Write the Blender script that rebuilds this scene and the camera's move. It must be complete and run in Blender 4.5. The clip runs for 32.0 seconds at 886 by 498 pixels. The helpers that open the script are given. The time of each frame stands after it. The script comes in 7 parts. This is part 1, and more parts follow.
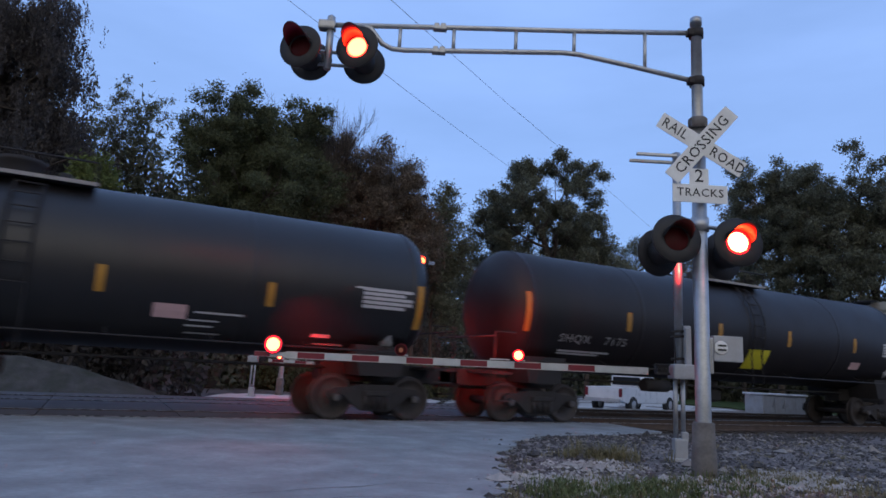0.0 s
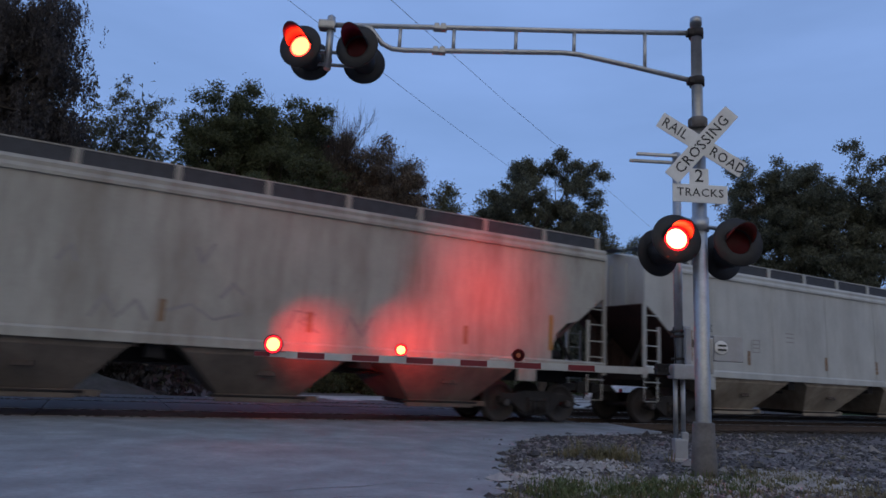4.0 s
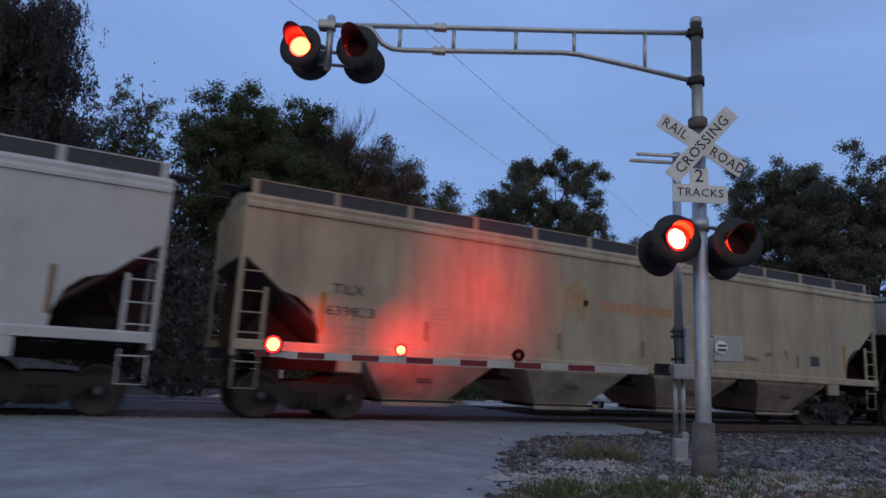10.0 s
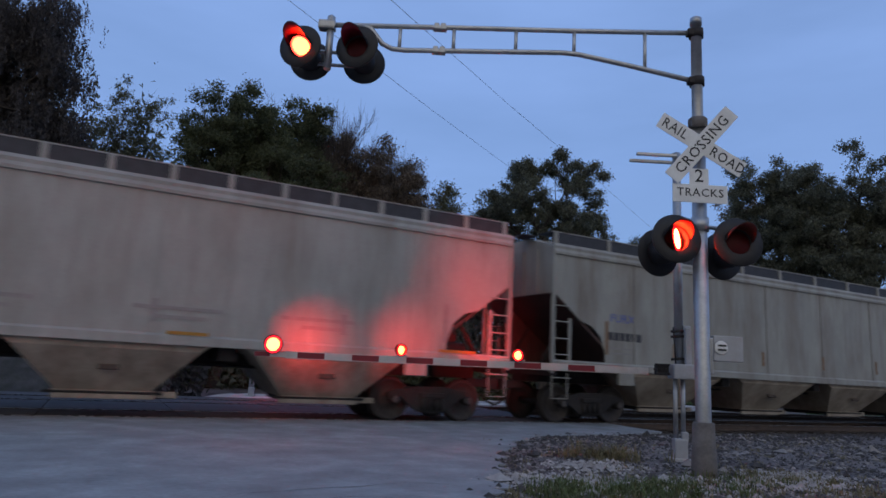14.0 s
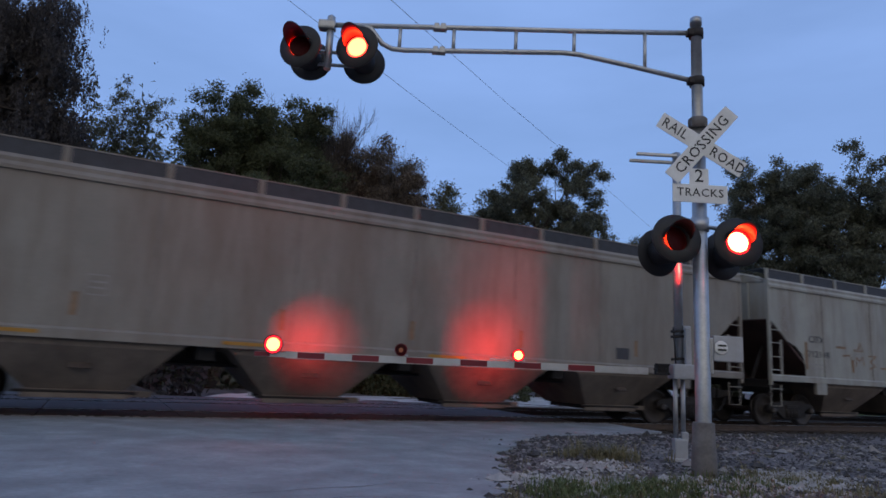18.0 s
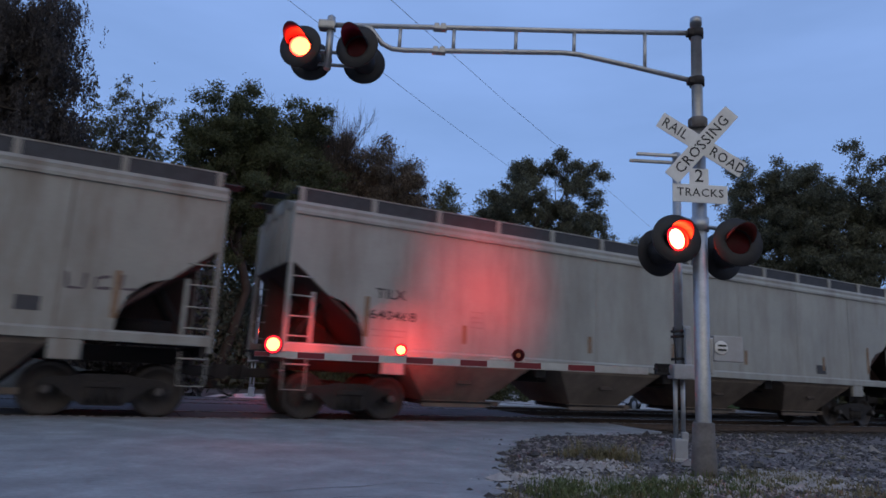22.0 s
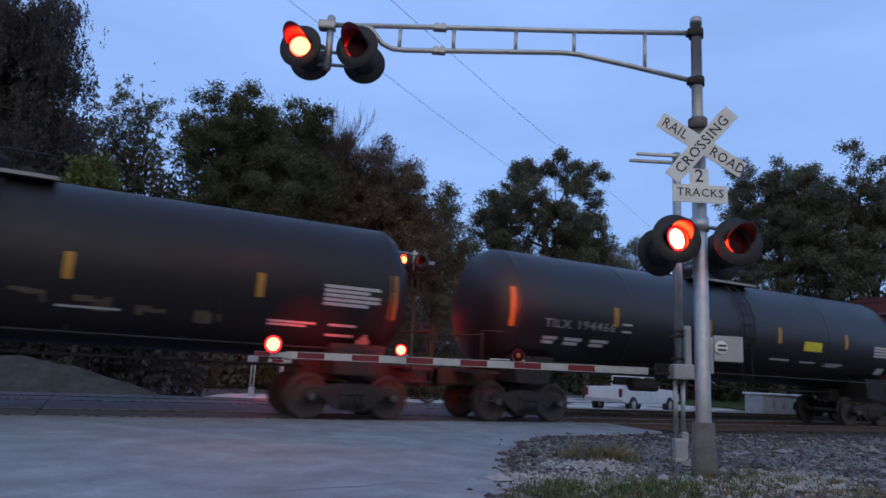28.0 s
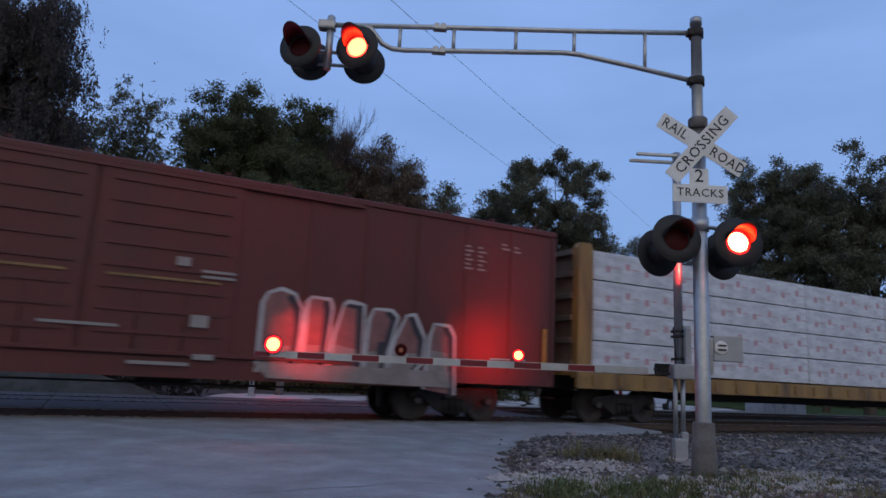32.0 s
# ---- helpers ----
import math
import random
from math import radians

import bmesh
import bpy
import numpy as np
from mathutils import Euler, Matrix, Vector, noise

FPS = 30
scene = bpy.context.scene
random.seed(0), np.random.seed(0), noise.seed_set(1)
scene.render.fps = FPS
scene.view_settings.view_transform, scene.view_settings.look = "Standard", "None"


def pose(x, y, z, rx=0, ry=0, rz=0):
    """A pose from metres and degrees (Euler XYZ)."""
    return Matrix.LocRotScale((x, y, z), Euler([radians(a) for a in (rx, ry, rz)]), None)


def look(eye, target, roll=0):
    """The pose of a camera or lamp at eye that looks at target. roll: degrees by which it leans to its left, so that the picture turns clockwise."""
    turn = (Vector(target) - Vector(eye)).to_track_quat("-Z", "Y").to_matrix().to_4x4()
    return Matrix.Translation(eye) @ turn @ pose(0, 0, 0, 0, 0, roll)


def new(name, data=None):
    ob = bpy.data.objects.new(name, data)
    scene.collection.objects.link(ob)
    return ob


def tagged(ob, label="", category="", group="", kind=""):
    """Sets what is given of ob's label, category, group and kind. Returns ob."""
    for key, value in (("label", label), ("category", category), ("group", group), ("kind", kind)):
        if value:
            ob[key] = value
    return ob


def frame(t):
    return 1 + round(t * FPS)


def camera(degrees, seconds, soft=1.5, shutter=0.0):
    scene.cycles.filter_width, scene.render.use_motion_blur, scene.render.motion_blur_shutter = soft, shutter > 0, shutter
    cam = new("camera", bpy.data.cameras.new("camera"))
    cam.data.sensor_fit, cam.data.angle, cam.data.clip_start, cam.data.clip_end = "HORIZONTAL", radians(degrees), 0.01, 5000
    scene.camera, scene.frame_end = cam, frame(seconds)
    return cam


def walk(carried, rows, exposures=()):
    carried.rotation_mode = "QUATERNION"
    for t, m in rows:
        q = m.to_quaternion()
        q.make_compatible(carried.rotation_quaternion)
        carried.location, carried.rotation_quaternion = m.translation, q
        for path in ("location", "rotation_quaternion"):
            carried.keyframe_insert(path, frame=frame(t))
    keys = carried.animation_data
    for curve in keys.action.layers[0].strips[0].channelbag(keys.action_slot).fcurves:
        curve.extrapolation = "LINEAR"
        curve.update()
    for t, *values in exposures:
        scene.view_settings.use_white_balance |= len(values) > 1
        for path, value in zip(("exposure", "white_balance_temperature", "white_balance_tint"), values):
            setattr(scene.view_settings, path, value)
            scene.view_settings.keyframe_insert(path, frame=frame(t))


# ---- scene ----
# camera: a tripod beside the road, looking along it over the crossing
YAW, PITCH, ROLL = 27.125, 10.435, 3.028
EYE = Vector((0.0, -14.177, 1.122))
AIM = Vector((math.sin(radians(YAW)) * math.cos(radians(PITCH)), math.cos(radians(YAW)) * math.cos(radians(PITCH)), math.sin(radians(PITCH))))
cam = camera(68.127, 32.0, soft=1.6, shutter=0.38)
walk(cam, [(0.0, look(EYE, EYE + AIM, ROLL)), (32.0, look(EYE, EYE + AIM, ROLL))], exposures=[(t, e, 6750, 12) for t, e in ((0.0, 0.56), (2.2, 0.54), (3.2, 0.26), (5.5, 0.05), (9.0, 0.09), (12.5, 0.19), (14.0, 0.15), (17.0, 0.21), (19.0, 0.26), (20.0, 0.13), (20.7, 0.22), (24.0, 0.2), (25.5, 0.2), (26.6, 0.36), (27.5, 0.54), (30.0, 0.5), (31.0, 0.28), (32.0, 0.24))])

# dusk: a blue sky after sunset, one weak wide sun low behind the camera
world = bpy.data.worlds.new("dusk_sky")
scene.world = world
world.use_nodes = True
wn = world.node_tree.nodes
wl = world.node_tree.links
sky = wn.new("ShaderNodeTexSky")
sky.sky_type, sky.sun_disc = "NISHITA", False
sky.sun_elevation, sky.sun_rotation = radians(4.0), radians(200.0)
sky.air_density, sky.dust_density, sky.ozone_density = 1.0, 0.6, 3.0
tint = wn.new("ShaderNodeMix")
tint.data_type, tint.blend_type = "RGBA", "MULTIPLY"
tint.inputs["Factor"].default_value = 1.0
tint.inputs["B"].default_value = (0.85, 0.88, 1.0, 1.0)
cloud = wn.new("ShaderNodeTexNoise")
cloud.inputs["Scale"].default_value, cloud.inputs["Detail"].default_value = 2.2, 5.0
cmap = wn.new("ShaderNodeMapping")
cmap.inputs["Scale"].default_value = (1.0, 1.0, 4.0)
wco = wn.new("ShaderNodeTexCoord")
haze = wn.new("ShaderNodeMix")
haze.data_type = "RGBA"
haze.inputs["B"].default_value = (2.02, 3.40, 6.75, 1.0)
cr = wn.new("ShaderNodeMapRange")
cr.inputs["From Min"].default_value, cr.inputs["From Max"].default_value = 0.35, 0.75
cr.inputs["To Min"].default_value, cr.inputs["To Max"].default_value = 0.66, 0.86
wl.new(wco.outputs["Generated"], cmap.inputs["Vector"])
wl.new(cmap.outputs["Vector"], cloud.inputs["Vector"])
wl.new(cloud.outputs["Fac"], cr.inputs["Value"])
wl.new(cr.outputs["Result"], haze.inputs["Factor"])
wl.new(sky.outputs["Color"], tint.inputs["A"])
wl.new(tint.outputs["Result"], haze.inputs["A"])
# the afterglow low in the west, behind the camera
west = wn.new("ShaderNodeVectorMath")
west.operation = "DOT_PRODUCT"
west.inputs[1].default_value = (-math.sin(radians(YAW)), -math.cos(radians(YAW)), -0.25)
wl.new(wco.outputs["Generated"], west.inputs[0])
fall = wn.new("ShaderNodeMapRange")
fall.interpolation_type = "SMOOTHSTEP"
fall.inputs["From Min"].default_value, fall.inputs["From Max"].default_value = -0.15, 0.95
wl.new(west.outputs["Value"], fall.inputs["Value"])
glow = wn.new("ShaderNodeMix")
glow.data_type = "RGBA"
glow.inputs["B"].default_value = (4.7, 4.7, 4.65, 1.0)
wl.new(fall.outputs["Result"], glow.inputs["Factor"])
wl.new(haze.outputs["Result"], glow.inputs["A"])
wl.new(glow.outputs["Result"], wn["Background"].inputs["Color"])
wn["Background"].inputs["Strength"].default_value = 0.125
sun = new("sun", bpy.data.lights.new("sun", "SUN"))
sun.data.energy, sun.data.angle, sun.data.color = 0.16, radians(60), (1.0, 0.95, 0.84)
sun.matrix_world = look((-14, -40, 10), (0, 0, 0))

# ---- materials ----


def material(name, base, rough=0.7, metal=0.0, vary=0.25, scale=3.0, grain=40.0, bump=0.15, stretch=(1, 1, 1), dirt=None, dirt_amount=0.0, dirt_scale=1.2, spec=0.5, per_piece=0.0, dirt_stretch=(1, 1, 1)):
    """A worn surface: large blotches and fine grain in colour, roughness and relief, and streaks of a second colour."""
    m = bpy.data.materials.new(name)
    m.use_nodes = True
    n, l = m.node_tree.nodes, m.node_tree.links
    b = n["Principled BSDF"]
    b.inputs["Roughness"].default_value, b.inputs["Metallic"].default_value = rough, metal
    b.inputs["Specular IOR Level"].default_value = spec
    co = n.new("ShaderNodeTexCoord")
    mp = n.new("ShaderNodeMapping")
    mp.inputs["Scale"].default_value = stretch
    l.new(co.outputs["Object"], mp.inputs["Vector"])
    big = n.new("ShaderNodeTexNoise")
    big.inputs["Scale"].default_value, big.inputs["Detail"].default_value = scale, 4.0
    fine = n.new("ShaderNodeTexNoise")
    fine.inputs["Scale"].default_value, fine.inputs["Detail"].default_value = grain, 3.0
    l.new(mp.outputs["Vector"], big.inputs["Vector"])
    l.new(co.outputs["Object"], fine.inputs["Vector"])
    add = n.new("ShaderNodeMath")
    add.operation = "MULTIPLY_ADD"
    add.inputs[1].default_value = 0.4
    l.new(fine.outputs["Fac"], add.inputs[0])
    l.new(big.outputs["Fac"], add.inputs[2])
    rng = n.new("ShaderNodeMapRange")
    rng.inputs["From Min"].default_value, rng.inputs["From Max"].default_value = 0.4, 1.0
    rng.inputs["To Min"].default_value, rng.inputs["To Max"].default_value = 1 - vary, 1 + vary
    l.new(add.outputs["Value"], rng.inputs["Value"])
    value = rng.outputs["Result"]
    if per_piece:
        info = n.new("ShaderNodeObjectInfo")
        pr = n.new("ShaderNodeMapRange")
        pr.inputs["To Min"].default_value, pr.inputs["To Max"].default_value = 1 - per_piece, 1 + per_piece
        l.new(info.outputs["Random"], pr.inputs["Value"])
        mul = n.new("ShaderNodeMath")
        mul.operation = "MULTIPLY"
        l.new(value, mul.inputs[0])
        l.new(pr.outputs["Result"], mul.inputs[1])
        value = mul.outputs["Value"]
    sc = n.new("ShaderNodeVectorMath")
    sc.operation = "SCALE"
    sc.inputs[0].default_value = base
    l.new(value, sc.inputs["Scale"])
    colour = sc.outputs["Vector"]
    if dirt:
        dm = n.new("ShaderNodeMapping")
        dm.inputs["Scale"].default_value = dirt_stretch
        l.new(co.outputs["Object"], dm.inputs["Vector"])
        dn = n.new("ShaderNodeTexNoise")
        dn.inputs["Scale"].default_value, dn.inputs["Detail"].default_value, dn.inputs["Roughness"].default_value = dirt_scale, 6.0, 0.65
        l.new(dm.outputs["Vector"], dn.inputs["Vector"])
        dr = n.new("ShaderNodeMapRange")
        dr.inputs["From Min"].default_value, dr.inputs["From Max"].default_value = 0.42, 0.72
        dr.inputs["To Min"].default_value, dr.inputs["To Max"].default_value = 0.0, dirt_amount
        l.new(dn.outputs["Fac"], dr.inputs["Value"])
        mix = n.new("ShaderNodeMix")
        mix.data_type = "RGBA"
        mix.inputs["B"].default_value = (*dirt, 1)
        l.new(dr.outputs["Result"], mix.inputs["Factor"])
        l.new(colour, mix.inputs["A"])
        colour = mix.outputs["Result"]
    l.new(colour, b.inputs["Base Color"])
    rr = n.new("ShaderNodeMapRange")
    rr.inputs["To Min"].default_value, rr.inputs["To Max"].default_value = max(0.02, rough - 0.12), min(1.0, rough + 0.12)
    l.new(big.outputs["Fac"], rr.inputs["Value"])
    l.new(rr.outputs["Result"], b.inputs["Roughness"])
    if bump:
        bp = n.new("ShaderNodeBump")
        bp.inputs["Strength"].default_value, bp.inputs["Distance"].default_value = bump, 0.02
        l.new(add.outputs["Value"], bp.inputs["Height"])
        l.new(bp.outputs["Normal"], b.inputs["Normal"])
    return m


def glow_material(name, colour, strength):
    m = bpy.data.materials.new(name)
    m.use_nodes = True
    b = m.node_tree.nodes["Principled BSDF"]
    b.inputs["Base Color"].default_value = (0.3, 0.01, 0.01, 1)
    b.inputs["Emission Color"].default_value, b.inputs["Emission Strength"].default_value = (*colour, 1), strength
    return m


def car_paint(name, base, dirt=(0.16, 0.12, 0.09), amount=0.5, rough=0.6, grime=2.2, spec=0.5):
    """Railcar paint with vertical streaks of road dirt and blotchy fading."""
    return material(name, base, rough=rough, vary=0.16, scale=0.9, grain=30, bump=0.05, dirt=dirt, dirt_amount=min(0.95, amount * 1.2), dirt_scale=grime, dirt_stretch=(1, 1, 0.18), spec=spec)


ASPHALT = material("pale_worn_asphalt", (0.275, 0.29, 0.288), 0.9, vary=0.34, scale=1.7, grain=16, bump=0.9, dirt=(0.20, 0.195, 0.19), dirt_amount=0.8, dirt_scale=1.1, spec=0.2)
DIRT = material("dirt_and_gravel", (0.115, 0.097, 0.092), 0.95, vary=0.55, scale=1.1, grain=30, bump=0.9, dirt=(0.22, 0.19, 0.18), dirt_amount=0.85, dirt_scale=1.3, spec=0.2)
CINDER = material("dark_cinders", (0.085, 0.078, 0.072), 0.95, vary=0.5, scale=2.5, grain=30, bump=0.9, dirt=(0.05, 0.055, 0.035), dirt_amount=0.8, dirt_scale=1.2, spec=0.2)
BALLAST = material("dark_ballast", (0.075, 0.068, 0.064), 0.95, vary=0.5, scale=9, grain=45, bump=1.0, spec=0.2)
STONE = material("limestone_chips", (0.32, 0.29, 0.265), 0.9, vary=0.4, scale=2.0, grain=30, bump=0.3, dirt=(0.1, 0.085, 0.07), dirt_amount=0.7, dirt_scale=4, spec=0.2)
STONE_PALE = material("pale_limestone", (0.37, 0.345, 0.32), 0.9, vary=0.35, scale=2.0, grain=30, bump=0.3, spec=0.2)
GRASS_GREEN = material("green_weed_blades", (0.10, 0.125, 0.05), 0.9, vary=0.5, scale=4, grain=20, bump=0.0, spec=0.2)
GRASS = material("dry_grass", (0.20, 0.172, 0.095), 0.9, vary=0.5, scale=4, grain=20, bump=0.0, spec=0.2)
GRASS_FAR = material("mown_grass", (0.06, 0.085, 0.03), 0.95, vary=0.5, scale=0.6, grain=15, bump=0.6, spec=0.1)
RAIL = material("rail_steel", (0.12, 0.085, 0.065), 0.6, 0.6, vary=0.3, scale=4, grain=40)
RAIL_TOP = material("polished_rail_head", (0.5, 0.49, 0.48), 0.28, 1.0, vary=0.1, scale=8, grain=60, bump=0.02)
TIE = material("creosoted_tie", (0.06, 0.048, 0.04), 0.9, vary=0.4, scale=6, grain=40, stretch=(6, 1, 1), per_piece=0.25)
PANEL = material("crossing_panel_rubber", (0.085, 0.08, 0.08), 0.85, vary=0.3, scale=3, grain=30, per_piece=0.15)
GALV = material("galvanised_steel", (0.42, 0.43, 0.44), 0.42, 0.75, vary=0.25, scale=5, grain=35, bump=0.06, dirt=(0.26, 0.24, 0.22), dirt_amount=0.5, dirt_scale=2.5, dirt_stretch=(1, 1, 0.2))
ALUM = material("weathered_aluminium", (0.5, 0.5, 0.5), 0.45, 0.7, vary=0.2, scale=6, grain=40, bump=0.05)
BLACK = material("black_enamel", (0.013, 0.012, 0.013), 0.6, vary=0.4, scale=5, grain=30, bump=0.08, dirt=(0.05, 0.046, 0.045), dirt_amount=0.4, dirt_scale=3)
SIGN_WHITE = material("white_sign_sheeting", (0.78, 0.78, 0.76), 0.5, vary=0.08, scale=4, grain=30, bump=0.02, dirt=(0.5, 0.48, 0.45), dirt_amount=0.4, dirt_scale=3)
SIGN_BLACK = material("black_legend", (0.02, 0.02, 0.02), 0.6, vary=0.2)
ARM_RED = material("red_reflective_tape", (0.17, 0.008, 0.02), 0.45, vary=0.1, scale=6, bump=0.03)
ARM_WHITE = material("white_reflective_tape", (0.46, 0.47, 0.46), 0.45, vary=0.1, scale=6, bump=0.03)
BOX_GREY = material("grey_cabinet_paint", (0.40, 0.41, 0.43), 0.5, 0.1, vary=0.12, scale=4, dirt=(0.3, 0.27, 0.24), dirt_amount=0.5, dirt_scale=3)
SLEEVE = material("stained_base_sleeve", (0.16, 0.145, 0.135), 0.85, vary=0.4, scale=4, grain=25, bump=0.3, dirt=(0.07, 0.055, 0.045), dirt_amount=0.8, dirt_scale=3)
LOT = material("pale_concrete_lot", (0.55, 0.545, 0.53), 0.9, vary=0.2, scale=0.4, grain=30, bump=0.4, dirt=(0.3, 0.29, 0.28), dirt_amount=0.6, dirt_scale=0.6, spec=0.2)
LAMP_ON = glow_material("lit_red_lamp", (1.0, 0.03, 0.009), 170.0)
LAMP_HIGH = glow_material("lit_red_lamp_side_on", (1.0, 0.035, 0.008), 60.0)
LAMP_SMALL = glow_material("lit_red_arm_lamp", (1.0, 0.05, 0.011), 50.0)
LAMP_BEAM = glow_material("lit_red_arm_beam", (1.0, 0.03, 0.02), 11500.0)
LAMP_BEAM_LONG = glow_material("lit_red_arm_beam_strong", (1.0, 0.03, 0.02), 20000.0)
LAMP_BEAM_STRONG = glow_material("lit_red_arm_beam_full", (1.0, 0.03, 0.02), 36000.0)
# red glowing lens edge that stands in for the bloom round a lit lamp
LAMP_RIM_BLOOM = glow_material("red_lens_edge_as_bloom", (1.0, 0.010, 0.022), 3.2)
LAMP_RIM = glow_material("lit_red_lens_rim", (1.0, 0.035, 0.02), 12.0)
LAMP_BACK_WEAK = glow_material("lit_red_back_beam_weak", (1.0, 0.03, 0.02), 4200.0)
LAMP_BACK = glow_material("lit_red_back_beam", (1.0, 0.03, 0.02), 13500.0)
LAMP_AMBER = material("unlit_arm_lens", (0.42, 0.12, 0.05), 0.3, vary=0.2, scale=8, bump=0.05)
LAMP_OFF = material("dark_red_lens", (0.05, 0.004, 0.005), 0.5, vary=0.2, scale=8, bump=0.05, spec=0.12)
HOOD_RED = material("hood_inside", (0.20, 0.03, 0.02), 0.5, vary=0.2)
HOOD_DEEP = material("hood_inside_deep_red", (0.22, 0.006, 0.02), 0.5, vary=0.2)
IRON = material("truck_iron", (0.024, 0.021, 0.021), 0.75, 0.2, vary=0.45, scale=4, grain=30, bump=0.3, dirt=(0.065, 0.052, 0.045), dirt_amount=0.5, dirt_scale=3)
WHEEL = material("wheel_steel", (0.055, 0.046, 0.043), 0.65, 0.3, vary=0.35, scale=5, grain=30, bump=0.15)
CAP = material("worn_bearing_cap", (0.10, 0.09, 0.088), 0.55, 0.4, vary=0.4, scale=12, grain=40, bump=0.1)
TREAD = material("polished_tread", (0.4, 0.38, 0.37), 0.35, 1.0, vary=0.15, scale=6)
GRIME = material("dark_underframe", (0.022, 0.019, 0.019), 0.85, vary=0.4, scale=3, grain=25, bump=0.2)
GRATE = material("roofwalk_grating", (0.06, 0.062, 0.07), 0.7, 0.4, vary=0.3, scale=5, grain=60)
TANK_BLACK = car_paint("black_tank_paint", (0.006, 0.0055, 0.006), dirt=(0.016, 0.012, 0.012), amount=0.4, rough=0.46, grime=1.3, spec=0.6)
TANK_DULL = car_paint("dull_black_tank_paint", (0.009, 0.007, 0.008), dirt=(0.02, 0.014, 0.0135), amount=0.5, rough=0.52, grime=1.1, spec=0.42)
STENCIL = material("white_stencil", (0.44, 0.44, 0.45), 0.6, vary=0.15, scale=6, grain=40, bump=0.0)
STENCIL_DARK = material("dark_stencil", (0.05, 0.05, 0.055), 0.7, vary=0.2, scale=6, bump=0.0)
STENCIL_FADED = material("faded_stencil", (0.27, 0.25, 0.24), 0.7, vary=0.2, scale=6, bump=0.0)
YELLOW = material("yellow_reflector", (0.38, 0.185, 0.025), 0.5, vary=0.15, scale=5, bump=0.02)
YELLOW_PLATE = material("yellow_placard", (0.62, 0.55, 0.03), 0.5, vary=0.1, scale=5, bump=0.02)
PINK_PLATE = material("faded_red_placard", (0.55, 0.36, 0.36), 0.5, vary=0.1, scale=5, bump=0.02)
BOXCAR_RED = car_paint("boxcar_red", (0.108, 0.021, 0.019), dirt=(0.062, 0.022, 0.02), amount=0.55, rough=0.6, grime=1.6)
INK = material("near_black_spray", (0.028, 0.027, 0.04), 0.6, vary=0.3, scale=3, bump=0.0)
SPRAY_DULL = material("thin_reddish_fill", (0.21, 0.095, 0.09), 0.6, vary=0.35, scale=2.5, grain=20, bump=0.0)
SPRAY_FILL = material("dull_graffiti_fill", (0.25, 0.21, 0.20), 0.6, vary=0.35, scale=2.5, grain=20, bump=0.0, dirt=(0.25, 0.22, 0.21), dirt_amount=0.6, dirt_scale=2)
SPRAY_WHITE = material("white_spray_paint", (0.27, 0.26, 0.26), 0.6, vary=0.3, scale=3, grain=20, bump=0.0, dirt=(0.2, 0.12, 0.11), dirt_amount=0.5, dirt_scale=3)
SPRAY_DARK = material("dark_spray_paint", (0.09, 0.07, 0.08), 0.6, vary=0.3, scale=3, bump=0.0)
SPRAY_MAROON = material("maroon_spray_paint", (0.12, 0.035, 0.042), 0.6, vary=0.3, scale=3, bump=0.0)
SPRAY_ORANGE = material("orange_spray_paint", (0.46, 0.22, 0.10), 0.6, vary=0.25, scale=3, bump=0.0)
EMBLEM_TAN = material("faded_tan_emblem", (0.40, 0.27, 0.12), 0.6, vary=0.25, scale=3, bump=0.0)
SPRAY_VIOLET = material("faded_violet_paint", (0.15, 0.125, 0.19), 0.65, vary=0.3, scale=3, bump=0.0)
SPRAY_RUST = material("rust_brown_paint", (0.23, 0.15, 0.095), 0.7, vary=0.4, scale=3, bump=0.0)
SPRAY_BLUE = material("blue_emblem", (0.10, 0.13, 0.33), 0.6, vary=0.2, scale=3, bump=0.0)
FLAT_YELLOW = car_paint("yellow_flatcar_paint", (0.33, 0.19, 0.055), dirt=(0.085, 0.05, 0.035), amount=0.85, grime=1.8)
WRAP = material("white_lumber_wrap", (0.62, 0.64, 0.68), 0.45, vary=0.16, scale=2.5, grain=8, bump=0.4, dirt=(0.36, 0.36, 0.39), dirt_amount=0.8, dirt_scale=3.5, dirt_stretch=(0.6, 1, 1.6))
WRAP_RED = material("red_print_on_wrap", (0.50, 0.30, 0.34), 0.5, vary=0.15, bump=0.0)
WOOD = material("lumber_dunnage", (0.3, 0.2, 0.11), 0.8, vary=0.3, scale=3, grain=30, stretch=(1, 8, 8))
BARK = material("bark", (0.075, 0.06, 0.05), 0.9, vary=0.4, scale=3, grain=20, bump=0.5, stretch=(1, 1, 0.3), spec=0.2)
CAR_WHITE = material("white_truck_paint", (0.72, 0.73, 0.75), 0.3, vary=0.06, scale=3, bump=0.0)
TYRE = material("tyre_rubber", (0.03, 0.03, 0.03), 0.85, vary=0.3, scale=8)
GLASS = material("dark_vehicle_glass", (0.02, 0.022, 0.025), 0.08, vary=0.1, bump=0.0)
WIRE = material("wire_cable", (0.05, 0.05, 0.055), 0.6, 0.3, vary=0.1, bump=0.0)


